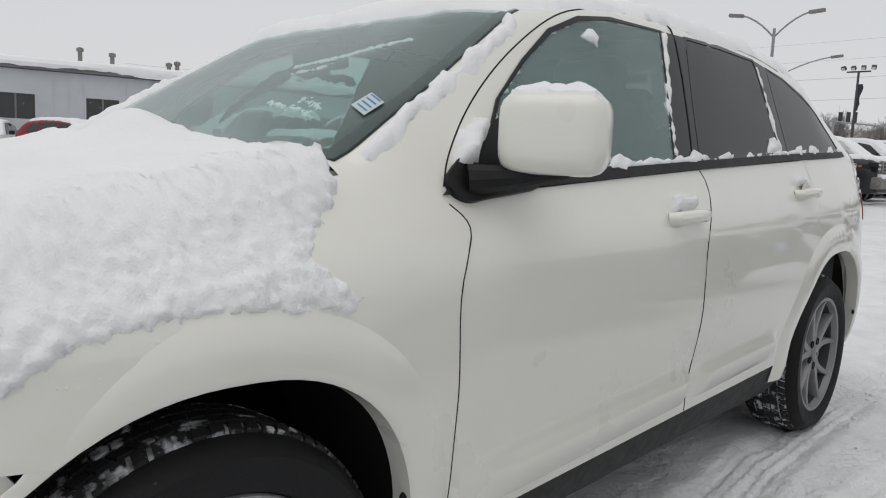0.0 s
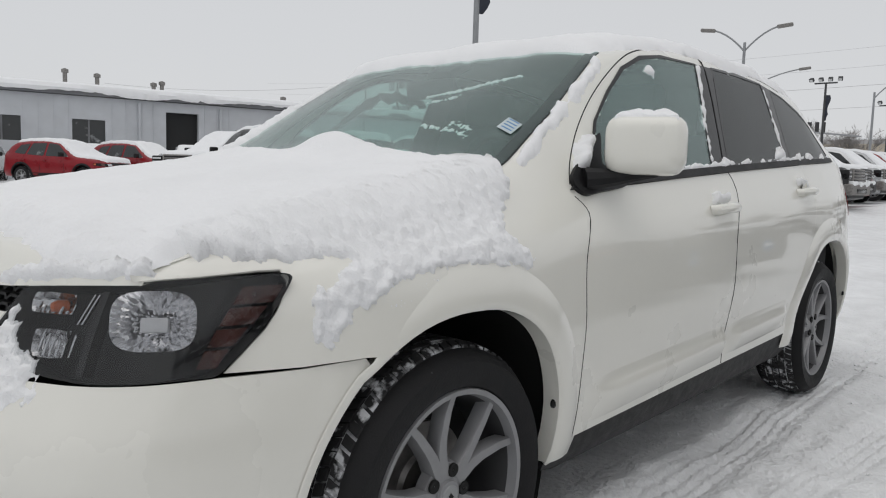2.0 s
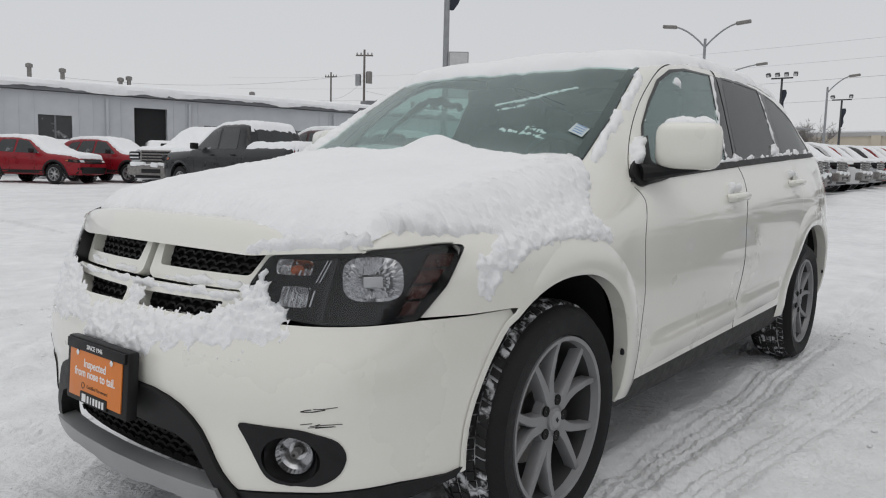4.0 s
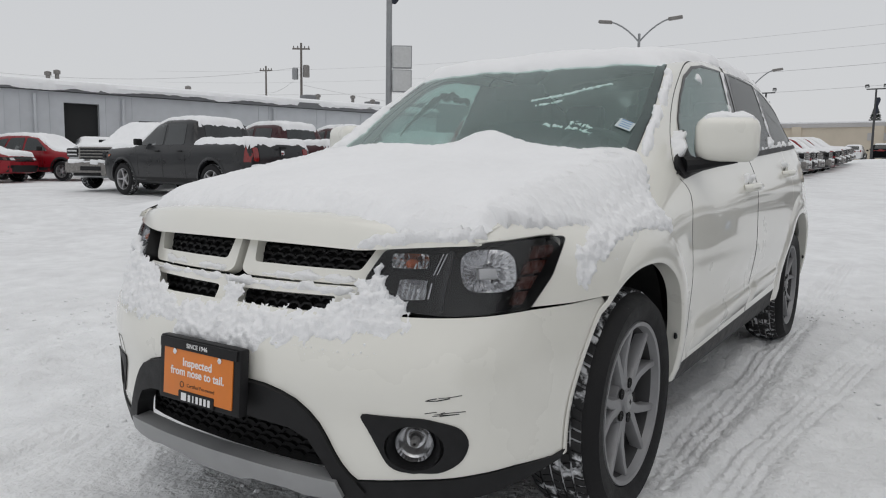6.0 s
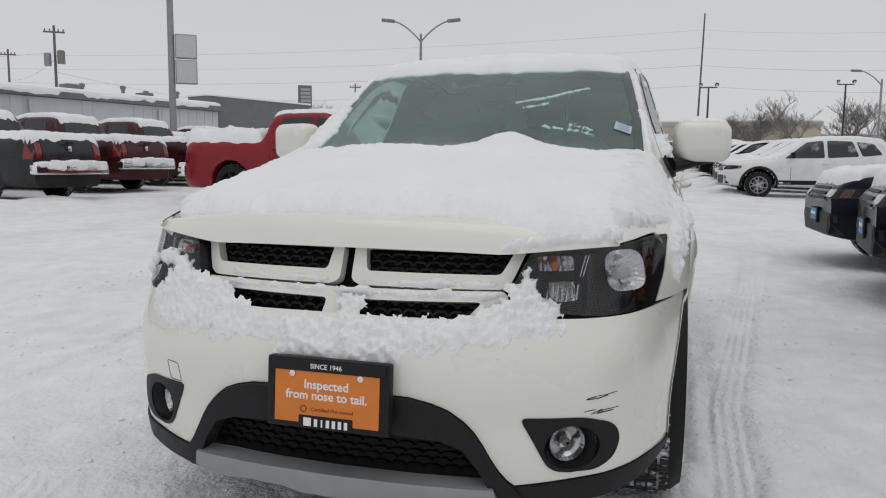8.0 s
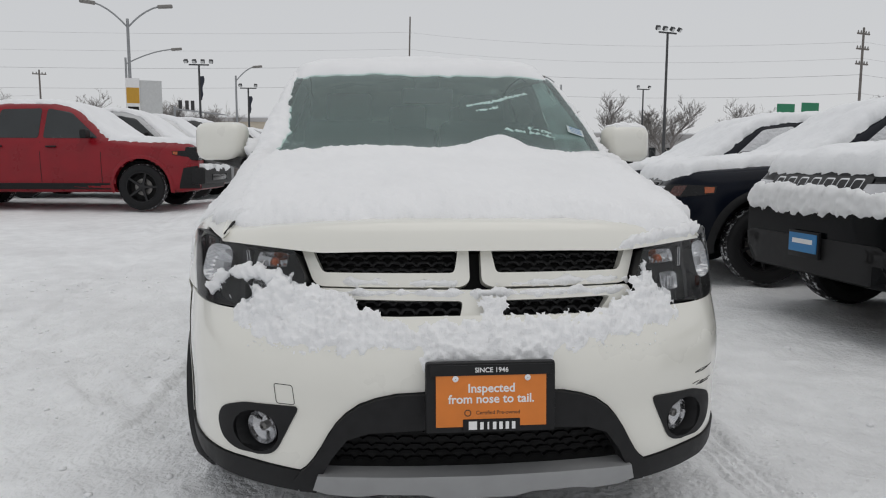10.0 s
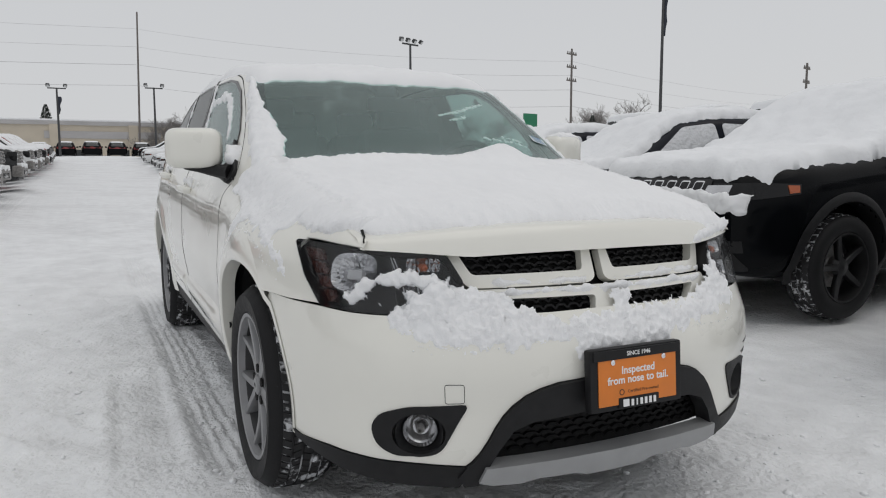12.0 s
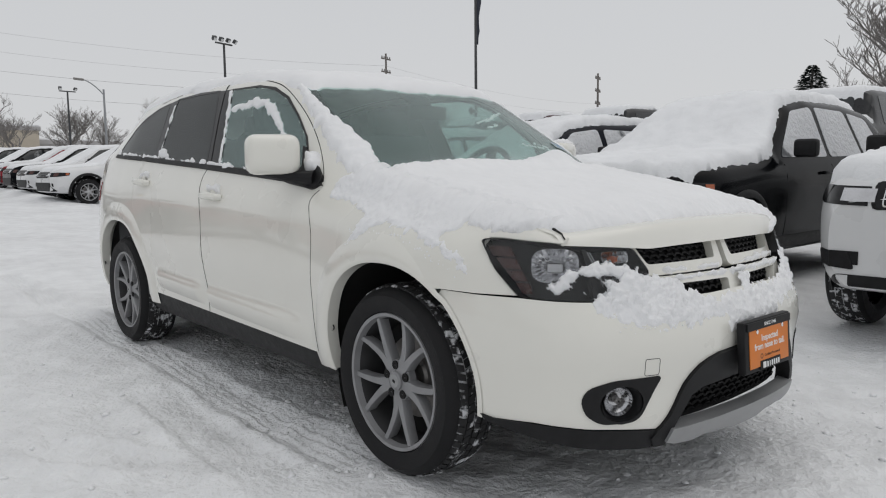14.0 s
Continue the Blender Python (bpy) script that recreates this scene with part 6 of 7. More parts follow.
        part("rear_bumper", box((-L / 2 - .06, 0, .66), (.18, W * .94, .20), None, .04, 3), CHROME, root, "chrome step bumper")
        patch("tailgate", rounded([(-w * .64, .80), (w * .64, .80), (w * .64, 1.26), (-w * .64, 1.26)], .03, 2), surf.rear(), paint, root, .012, .02, .10)
        part("tailgate_badge", box((-L / 2 - .03, 0, 1.08), (.02, .09, .11), None, .02), CHROME, root, "chrome badge shape")
        part("tailgate_handle", box((-L / 2 - .03, 0, 1.20), (.02, .22, .05), None, .01), PLASTIC, root)
        patch("rear_window", [(-w * .56, 1.38), (w * .56, 1.38), (w * .52, 1.74), (-w * .52, 1.74)], surf.rear(), FAR_GLASS, root, .006, .01, .10)
        lumps = bmesh.new()
        for k in range(9):
            add_box(lumps, (-L / 2 - .07 - .02 * math.sin(k * 2.3), W * .82 * ((k + .5) / 9 - .5), .775 - .03 * abs(k - 4) / 4 + .02 * math.sin(k * 1.7)), (.26 + .05 * math.sin(k * 3.1), W * .13, .15 + .05 * math.sin(k * 2.1 + 1)), (8 * math.sin(k * 1.3), 0, 10 * math.sin(k)), .06, 3)
        part("bumper_snow", lumps, SNOW_FLAT, root, "lumpy snow on the step bumper")
    if grille_snow:
        snow_patch("grille_snow", [(-w * .84, zg - .14), (-w * .3, zg - .17), (w * .3, zg - .16), (w * .80, zg - .14), (w * .82, zg - .02), (w * .62, zg + .00), (w * .2, zg + .02), (-w * .4, zg + .03), (-w * .84, zg + .03)], F, SNOW, root, .026, .03, .014, .03, 12, .6, 26, .1, "crumbly snow packed on the grille")
    # windscreen under its snow, and the snow over all that faces up
    sc = st["screen"]
    patch("windshield", [(L / 2 - sc[0] - .02, -w * .74), (L / 2 - sc[1] + .02, -w * .62), (L / 2 - sc[1] + .02, w * .62), (L / 2 - sc[0] - .02, w * .74)], surf.top(), FROST_GLASS if snow > .05 else FAR_GLASS, root, .005, .008, .15)
    T = surf.top()
    hood_end = sc[0]
    hf, hb = (.86, .93) if style == "suv" else (.78, .86)
    spl = [(L / 2 - .09, -w * .66), (L / 2 - .22, -w * hf), (L / 2 - hood_end, -w * hb), (L / 2 - sc[1], -w * .68), (-L / 2 + 1.2, -w * .66), (-L / 2 + .44, -w * .60), (-L / 2 + .44, w * .60), (-L / 2 + 1.2, w * .66), (L / 2 - sc[1], w * .68), (L / 2 - hood_end, w * hb), (L / 2 - .22, w * hf), (L / 2 - .09, w * .66)]
    if style == "pickup":
        c0, c1 = L / 2 - sc[1], L / 2 - 3.72
        spl = [(L / 2 - .05, -w * .62), (L / 2 - .25, -w * .86), (L / 2 - hood_end, -w * .93), (c0, -w * .66), (c1, -w * .66), (c1, w * .66), (c0, w * .66), (L / 2 - hood_end, w * .93), (L / 2 - .25, w * .86), (L / 2 - .05, w * .62)]
        snow_patch("bed_snow", [(L / 2 - 3.86, -w * .92), (-L / 2 + .06, -w * .92), (-L / 2 + .06, w * .92), (L / 2 - 3.86, w * .92)], T, SNOW_FLAT, root, .24 if nose_black else .10, .10, .07, .05, 4, .4, 3, .9, "snow filling the truck bed", seed=L)
    snow_patch("snow_cover", spl, T, SNOW_FLAT, root, snow, .07, .032 if frosted else .045, .026, 13, .3, 5, .7, "snow lying on roof and hood", seed=len(label) * 1.0)
    for k, a in enumerate(axl):
        for sg in (1, -1):
            key = (R, rim_mat.name)
            m = pose(a, sg * (w - .12), R - .01, 0, 31 * k + 17 * sg, 0 if sg > 0 else 180)
            if key not in FAR_WHEELS:
                FAR_WHEELS[key] = make_wheel("wheel", R, .24, R * .66, 5, style == "compact", rim_mat, 40, False, 4, False)
                FAR_WHEELS[key].matrix_basis = m
                FAR_WHEELS[key].parent = root
            else:
                copy_thing(FAR_WHEELS[key], m).parent = root
    return root


def stand(ob, x, y, heading, z=None):
    """Put a parked car so that its middle is at x, y; heading in degrees."""
    ob.matrix_basis = pose(x, y, ground_z(x, y) if z is None else z, 0, 0, heading)
    return ob


def again(ob, x, y, heading):
    c = copy_thing(ob, pose(x, y, ground_z(x, y), 0, 0, heading))
    return c


RIM_DARK = mat("black_alloy", (0.015, 0.015, 0.016), 0.35, metal=0.3, vary=0.2)
RIM_BRIGHT = mat("bright_alloy", (0.45, 0.45, 0.46), 0.35, metal=0.8, vary=0.1)
P_BLACK = mat("black_paint", (0.003, 0.0035, 0.0045), 0.16, spec=0.06, coat=0.07, vary=0.2, scale=3)
P_NAVY = mat("navy_black_paint", (0.005, 0.007, 0.013), 0.16, spec=0.08, coat=0.08, vary=0.2, scale=3)
P_GREY = mat("charcoal_paint", (0.020, 0.021, 0.023), 0.3, spec=0.3, coat=0.25, vary=0.15, scale=3)
P_RED = mat("deep_red_paint", (0.235, 0.006, 0.013), 0.3, spec=0.3, coat=0.2, vary=0.12, scale=3)
P_MAROON = mat("maroon_paint", (0.045, 0.006, 0.009), 0.3, spec=0.3, coat=0.2, vary=0.15, scale=3)
P_WHITE = mat("white_paint", (0.72, 0.725, 0.73), 0.3, coat=0.6, vary=0.04, scale=3)
P_SILVER = mat("silver_paint", (0.40, 0.41, 0.42), 0.3, metal=0.3, coat=0.5, vary=0.08, scale=3)
P_TAN = mat("tan_paint", (0.30, 0.24, 0.14), 0.35, coat=0.4, vary=0.1, scale=3)

# row beside the aisle on the driver's side, noses to the aisle
jeep = parked_car("black_suv", "suv", P_BLACK, "black off-road SUV under snow with a snow-packed grille", .085, "slots", BLUE_PRINT, RIM_DARK, frosted=True, grille_snow=True)
stand(jeep, -1.86, 4.92, -88.85, .03)
navy = parked_car("navy_crossover", "compact", P_NAVY, "dark navy crossover buried in snow", .085, "bars", BLUE_PRINT, RIM_DARK, frosted=True)
stand(navy, -4.12, 4.61, -97.93, .05)
dsuv = again(navy, -6.68, 4.67, -89.61)
tagged(dsuv, "dark SUV with cleared nose and icicles, in the snowy row")
wjeep = parked_car("white_suv", "suv", P_WHITE, "white SUV with snow on hood and roof", .075, "slots", None, RIM_DARK, amber=False, black_bumper=False)
stand(wjeep, 0.96, 4.67, -89.97, .03)
gmc = parked_car("white_crossover", "compact", P_WHITE, "white crossover with bright wheels in a snowy row", .035, "bars", None, RIM_BRIGHT, group="row of parked cars")
stand(gmc, -19.94, 4.59, -87.87)
greyt = parked_car("charcoal_pickup", "pickup", P_GREY, "charcoal crew-cab pickup with snow on roof and bumper", .07, "bars", None, RIM_BRIGHT, group="row of pickups")
stand(greyt, -9.94, -13.76, -91.93)
maroon = parked_car("maroon_pickup", "pickup", P_MAROON, "maroon crew-cab pickup under lumpy snow", .09, "bars", None, RIM_BRIGHT, group="row of pickups")
stand(maroon, -13.55, -14.72, -92.68)
redt = parked_car("red_pickup", "pickup", P_RED, "red pickup with black grille and snow in its bed", .06, "bars", None, RIM_DARK, group="row of pickups", nose_black=True)
stand(redt, -11.87, -6.11, 86.53)
redc = parked_car("red_compact_suv", "compact", P_RED, "red compact SUV capped with snow", .09, "bars", None, RIM_BRIGHT, group="cars by the building")
silt = parked_car("silver_pickup", "pickup", P_SILVER, "silver pickup dusted with snow", .06, "bars", None, RIM_BRIGHT, group="row of pickups")
whit = parked_car("white_pickup", "pickup", P_WHITE, "white pickup dusted with snow", .06, "bars", None, RIM_BRIGHT, group="row of pickups")
blks = parked_car("black_crossover", "compact", P_BLACK, "black crossover dusted with snow", .05, "bars", None, RIM_BRIGHT, group="row of parked cars")
stand(redc, -9.95, -26.3, 116)
again(redc, -12.6, -25.9, 110)
stand(silt, -11.9, -18.42, 25.74)
again(maroon, -16.76, -14.91, -91.89)
again(redt, -19.22, -16.68, -90.9)
stand(whit, -17.79, -6.02, 88.24)
again(silt, -14.81, -5.94, 88.35)
x = -20.8
rng = random.Random(7)
for k in range(13):
    again(rng.choice([whit, silt, greyt, whit, redt, silt]), x, -6.04 + rng.uniform(-.25, .25), 90 + rng.uniform(-2, 2))
    x -= rng.uniform(2.9, 3.15)
stand(blks, -25.5, 4.77, -90.77)
x = -22.8
for k in range(14):
    again(rng.choice([gmc, gmc, blks, gmc, redc]) if k else gmc, x, 4.76 + rng.uniform(-.3, .3), -90 + rng.uniform(-2, 2))
    x -= rng.uniform(2.75, 3.0) if k != 0 else 5.8
# second row behind the near row: roofs show over the snow
for xx, yy, ob, hd in ((-3.55, 12.33, greyt, 87.31), (-6.35, 12.81, maroon, 87.52), (-8.97, 13.08, greyt, 85.7), (-11.68, 13.25, maroon, 87.87), (-0.72, 12.22, blks, 87.03), (-14.48, 13.4, greyt, 88.01)):
    again(ob, xx, yy, hd)
# cars along the building
for xx, yy, ob, hd in ((-1.27, -29.4, silt, 62.97), (-15.82, -27.99, gmc, 63.94), (-18.7, -27.63, redc, 65.75), (2.74, -29.67, gmc, 65.28), (-4.1, -32.11, blks, 64.79), (-22.22, -25.9, blks, 65.47), (-8.48, -32.07, gmc, 62.5), (-13.05, -31.8, gmc, 62.22), (-25.69, -25.02, gmc, 66.26), (-21.31, -17.66, blks, -90.94), (-24.98, -18.15, maroon, -91.07), (-27.88, -18.34, greyt, -91.16)):
    again(ob, xx, yy, hd)
# dark cars at the far end of the aisle, tails to the lot
for k, yy in enumerate((-2.95, -.63, 1.77, 4.15, 6.6, 9.0, -5.3, -7.7)):
    x = -82 + .3 * math.sin(k * 2.0)
    copy_thing(gmc if k == 6 else blks, pose(x, yy, ground_z(x, yy) - .22, 0, 0, 180 + 2 * math.sin(k * 1.7)))

# ---- long metal building ----
SIDING = mat("grey_metal_siding", (0.56, 0.585, 0.615), 0.5, metal=0.1, vary=0.06, scale=1.5)
SIDING_DARK = mat("dark_metal_siding", (0.16, 0.165, 0.175), 0.5, vary=0.08, scale=1.5)
DOORWAY = mat("dark_doorway", (0.02, 0.021, 0.022), 0.8, vary=0.2)
LAMPGREY = mat("pale_sign_face", (0.42, 0.43, 0.44), 0.5, vary=0.05)
SHUTTER = mat("grey_shutter", (0.22, 0.225, 0.23), 0.5, vary=0.08, scale=4)
A, B = Vector((16.1, -42.2, 0)), Vector((-38.4, -26.1, 0))
along = (B - A).normalized()
back = Vector((along.y, -along.x, 0))
if back.y > 0:
    back = -back
length = (B - A).length
BZ = -0.25
WALL_H = 4.55
bld = empty("metal_building", Matrix.Translation((A.x, A.y, BZ)) @ Matrix(((along.x, -back.x, 0, 0), (along.y, -back.y, 0, 0), (0, 0, 1, 0), (0, 0, 0, 1))))
tagged(bld, "long grey corrugated-metal building with snow along its eaves", "building")
# local: x along the wall, -y inwards
OPEN = [(19.0, 2.0, 2.2, 3.5, 0), (27.5, 1.5, 2.4, 3.5, 0), (31.0, 1.4, 2.4, 3.5, 0), (35.2, 1.55, 0.0, 4.08, 1), (39.2, 2.8, 0.0, 3.4, 2), (42.5, 2.8, 0.0, 3.4, 2), (46.35, 1.8, 0.0, 3.3, 2), (49.7, 1.7, 0.0, 3.2, 2)]
cuts = sorted({0.0, length} | {o[0] - o[1] / 2 for o in OPEN} | {o[0] + o[1] / 2 for o in OPEN})
for a, b in zip(cuts, cuts[1:]):
    mid = (a + b) / 2
    op = [o for o in OPEN if abs(mid - o[0]) < o[1] / 2]
    spans = [(0 - 1.0, WALL_H)] if not op else [(-1.0, op[0][2])] * (op[0][2] > 0) + [(op[0][3], WALL_H)]
    for z0, z1 in spans:
        part("wall", box((mid, -.15, (z0 + z1) / 2), (b - a, .30, z1 - z0)), SIDING, bld)
# standing ribs of the siding
bm = bmesh.new()
xx = 0.3
while xx < length:
    if not any(abs(xx - o[0]) < o[1] / 2 + .05 for o in OPEN):
        add_box(bm, (xx, .012, 2.2), (.05, .035, 4.6))
    xx += 0.61
rb = part("wall_ribs", bm, SIDING, bld)
rb["kind"] = "stuff"
for xx in (14.2, 24.0, 33.2, 37.05, 45.1, 52.5):
    part("downpipe", tube([(xx, .10, 4.4), (xx, .10, 0)], .07, 8), SIDING, bld)
for cx, wd, z0, z1, kind in OPEN:
    if kind == 2:
        part("roller_door", box((cx, -.12, (z0 + z1) / 2), (wd, .06, z1 - z0)), SHUTTER, bld, "closed grey roller door")
    elif kind == 1:
        # solid block in the opening; the unlit interior is painted as near-black
        part("doorway", box((cx, -2.2, (z0 + z1) / 2 - .2), (wd + .1, 3.8, z1 - z0 + .6)), DOORWAY, bld, "open bay door filled with a shade-dark block")
    else:
        win = part("window", box((cx, -.12, (z0 + z1) / 2), (wd, .05, z1 - z0)), FAR_GLASS, bld)
        part("mullion", box((cx, -.07, (z0 + z1) / 2), (.08, .08, z1 - z0)), SIDING_DARK, win)
part("roof", box((length / 2, -9.0, WALL_H + .18), (length + .6, 18.6, .30)), SIDING_DARK, bld)
bm = bmesh.new()
nseg = 420
prof = []
for i in range(nseg + 1):
    xx = length * i / nseg
    sag = .10 + .22 * max(0, fbm((xx, 0, 1), .35, 4)) + .08 * abs(fbm((xx, 5, 1), 1.6, 3))
    out = .18 + .10 * fbm((xx, 2, 4), .6)
    prof.append([bm.verts.new(p) for p in ((xx, -17.5, WALL_H + .40), (xx, -3, WALL_H + .62 + .08 * fbm((xx, 0, 9), .3)), (xx, -.2, WALL_H + .60), (xx, .18 + out * .5, WALL_H + .48), (xx, .18 + out, WALL_H + .30), (xx, .16 + out, WALL_H + .30 - sag), (xx, .10, WALL_H + .28 - sag * .8))])
for a, b in zip(prof, prof[1:]):
    for k in range(6):
        bm.faces.new((a[k], a[k + 1], b[k + 1], b[k]))
part("roof_snow", bm, SNOW_FLAT, bld, "thick snow curling over the eaves")
for xx, yy, wd, hh in ((49.6, -4.0, .8, .75), (51.4, -4.4, .8, .45), (53.0, -5.0, 1.4, .40), (54.6, -4.2, .7, .70), (56.0, -6.0, 2.0, .55)):
    part("roof_unit", box((xx, yy, WALL_H + .45 + hh / 2), (wd, .9, hh), None, .05), SIDING_DARK, bld, "grey rooftop air unit")
for xx, hh in ((30.2, .8), (31.6, .7), (34.2, .5), (34.6, .6), (41, .35), (49, .5), (51.5, .6), (53, .45), (55.2, .6)):
    part("roof_vent", lathe([(.10, WALL_H + .4), (.10, WALL_H + .4 + hh), (.16, WALL_H + .4 + hh), (.16, WALL_H + .55 + hh), (.05, WALL_H + .60 + hh)], 12, "Z", centre=(xx, -1.8, 0)), STEEL, bld, "steel roof vent")
face_a, face_b = Vector((-38.9, -28.6, 0)), Vector((-47.0, -25.6, 0))
run = face_b - face_a
annex = empty("dark_annex", Matrix.Translation(face_a) @ Euler((0, 0, math.atan2(run.y, run.x))).to_matrix().to_4x4())
tagged(annex, "dark grey flat-roofed building behind the lot", "building")
rl = run.length
part("wall", box((rl / 2, -1.0, 2.6), (rl, 2, 5.4)), SIDING_DARK, annex)
part("parapet_snow", box((rl / 2, -1.0, 5.36), (rl + .2, 2.2, .12), None, .05), SNOW_FLAT, annex)
part("wall_panel", box((rl * .70, .06, 4.3), (1.1, .10, .95), None, .02), BLUE_PRINT, annex, "blue and white wall panel")
part("panel_mark", box((rl * .66, .12, 4.4), (.40, .04, .6), (0, 20, 0)), WHITE_PRINT, annex)
tower = empty("tower_sign", pose(-53.45, -27.7, 0, 0, 0, 28))
tagged(tower, "tall grey slab sign with pale rows", "sign")
slab = part("slab", box((0, 0, 3.75), (.30, 1.12, 7.6), None, .03), SIDING_DARK, tower)
for k in range(5):
    part("sign_row", box((.16, .06, 7.2 - .30 * k), (.03, .80, .20)), LAMPGREY, slab, "pale sign row")
# ---- tan store and low buildings far off ----
# tan wall lightened: distance haze is included in the base colour
TAN = mat("tan_block", (0.56, 0.50, 0.41), 0.8, vary=0.08, scale=.4, bump=.2, bump_scale=3)
GREYBLOCK = mat("grey_block", (0.44, 0.43, 0.43), 0.8, vary=0.1, scale=.3)


def store(cx, cy, wd, h, yaw, material, label):
    s = empty("store_building", pose(cx, cy, .7, 0, 0, yaw))
    tagged(s, label, "building")
    part("wall", box((0, 0, h / 2), (12, wd, h)), material, s)
    part("roof_edge", box((0, 0, h + .10), (12.4, wd + .4, .5)), GREYBLOCK, s)
    for k in range(int(wd / 9)):
        part("wall_pier", box((6.12, -wd / 2 + 2.5 + 9 * k, h / 2), (.24, 1.1, h - .1)), material, s)
    part("roof_snow", box((0, 0, h + .45), (12.2, wd + .2, .25), None, .08), SNOW_FLAT, s)
    for k in range(int(wd / 7)):
        part("shop_front", box((6.05, -wd / 2 + 4 + 7 * k, 1.6), (.12, 4.2, 2.6)), FAR_GLASS, s)
    part("sign_band", box((6.06, wd * .15, h * .78), (.10, wd * .25, .9)), GREYBLOCK, s, "faded sign band")
    return s


store(-107.13, -7.0, 54, 6.1, 0, TAN, "long tan store building with a snowy roof")
store(-112.18, 34.8, 60, 4.6, 6, GREYBLOCK, "low grey building with a snowy roof")
store(-121.85, -56.74, 70, 5.0, -10, GREYBLOCK, "low grey building with a snowy roof")

# ---- poles and lamps ----
POLE = mat("dark_steel_pole", (0.07, 0.072, 0.075), 0.55, metal=0.4, vary=0.15, scale=4)
GALV = mat("galvanised_pole", (0.30, 0.31, 0.32), 0.5, metal=0.5, vary=0.1, scale=4)
WOOD = mat("weathered_pole_wood", (0.16, 0.145, 0.135), 0.85, vary=0.2, scale=6, bump=.4, bump_scale=20)
BANNER = mat("dark_banner", (0.03, 0.035, 0.05), 0.8, vary=0.2)
LAMPGLASS = mat("lamp_glass", (0.55, 0.56, 0.56), 0.2, vary=0.05)


def flood_pole(x, y, h, heads=2, banner=False, yaw=0):
    z = ground_z(x, y)
    h -= max(0, z - .93)
    o = empty("flood_light_pole", pose(x, y, z, 0, 0, yaw))
    tagged(o, "dark steel lot-light pole with floodlights", "light pole", "lot lights")
    part("pole", tube([(0, 0, -.5), (0, 0, h)], [.11, .075], 10), POLE, o)
    part("crossarm", box((0, 0, h), (.10, 1.5, .10)), POLE, o)
    spots = [-.7, .7] if heads == 2 else [-.75, -.25, .25, .75]
    for k, s in enumerate(spots):
        hd = part("flood_head", box((0.1, s * (1.25 if heads > 2 else 1), h + .25), (.22, .30, .28), (0, 35, 30 * s), .04), POLE, o)
        part("flood_glass", box((0.20, s * (1.25 if heads > 2 else 1), h + .17), (.02, .22, .20), (0, 35, 30 * s)), LAMPGLASS, hd)
    if banner:
        bm = bmesh.new()
        rows_ = [[bm.verts.new((.02 * math.sin(i * 1.3 + j), .08 + (.26 - .12 * i / 8) * j / 3 * (1 if i < 7 else .55) * (1 + .3 * math.sin(i * 1.1)), h * .88 - i * h * .032)) for j in range(4)] for i in range(9)]
        for a, b in zip(rows_, rows_[1:]):
            for j in range(3):
                bm.faces.new((a[j], a[j + 1], b[j + 1], b[j]))
        bb = part("banner", bm, BANNER, o, "furled dark banner")
    return o


flood_pole(-46.13, 19.7, 8.9, 4, False, 20)
flood_pole(-56.5, -13.2, 7.6, 4, True, 0)
flood_pole(-77.72, 30.07, 8.4, 2, False, 10)
flood_pole(-72.93, -3.27, 7.45, 2, True, 0)
flood_pole(-69.85, 4.64, 7.5, 2, False, 0)
flood_pole(-74.18, 16.8, 8.0, 2, False, 10)
flood_pole(-69.0, -11.5, 7.1, 2, True, 0)
flood_pole(-33.65, 31.35, 13.6, 2, True, -40)


def street_lamp(x, y, h, double=True, yaw=0, reach=2.4):
    h -= max(0, ground_z(x, y) - .93)
    o = empty("street_lamp", pose(x, y, ground_z(x, y), 0, 0, yaw))
    tagged(o, "galvanised street lamp with cobra-head arms", "street lamp")
    part("pole", tube([(0, 0, -.5), (0, 0, h - .6)], [.12, .08], 10), GALV, o)
    for s in ((-1, 1) if double else (1,)):
        arm = part("arm", tube([(0, s * reach * t, h - .6 - .5 * (1 - t) + 0.80 * (1 - (1 - t) ** 2)) for t in (0, .2, .4, .6, .8, 1)], .05, 8), GALV, o)
        part("lamp_head", box((0, s * (reach + .35), h - .6 + .82), (.32, .85, .20), (s * 6, 0, 0), .08, 3), STEEL, arm)
    return o


street_lamp(-43.2, -14.28, 9.1, True, 12, 1.75)
street_lamp(-66.9, -12.25, 8.6, False, 0, 1.6)
street_lamp(-67.68, 18.13, 8.3, False, 160, 1.6)
street_lamp(-59.16, -19.43, 9.0, False, 10, 3.5)


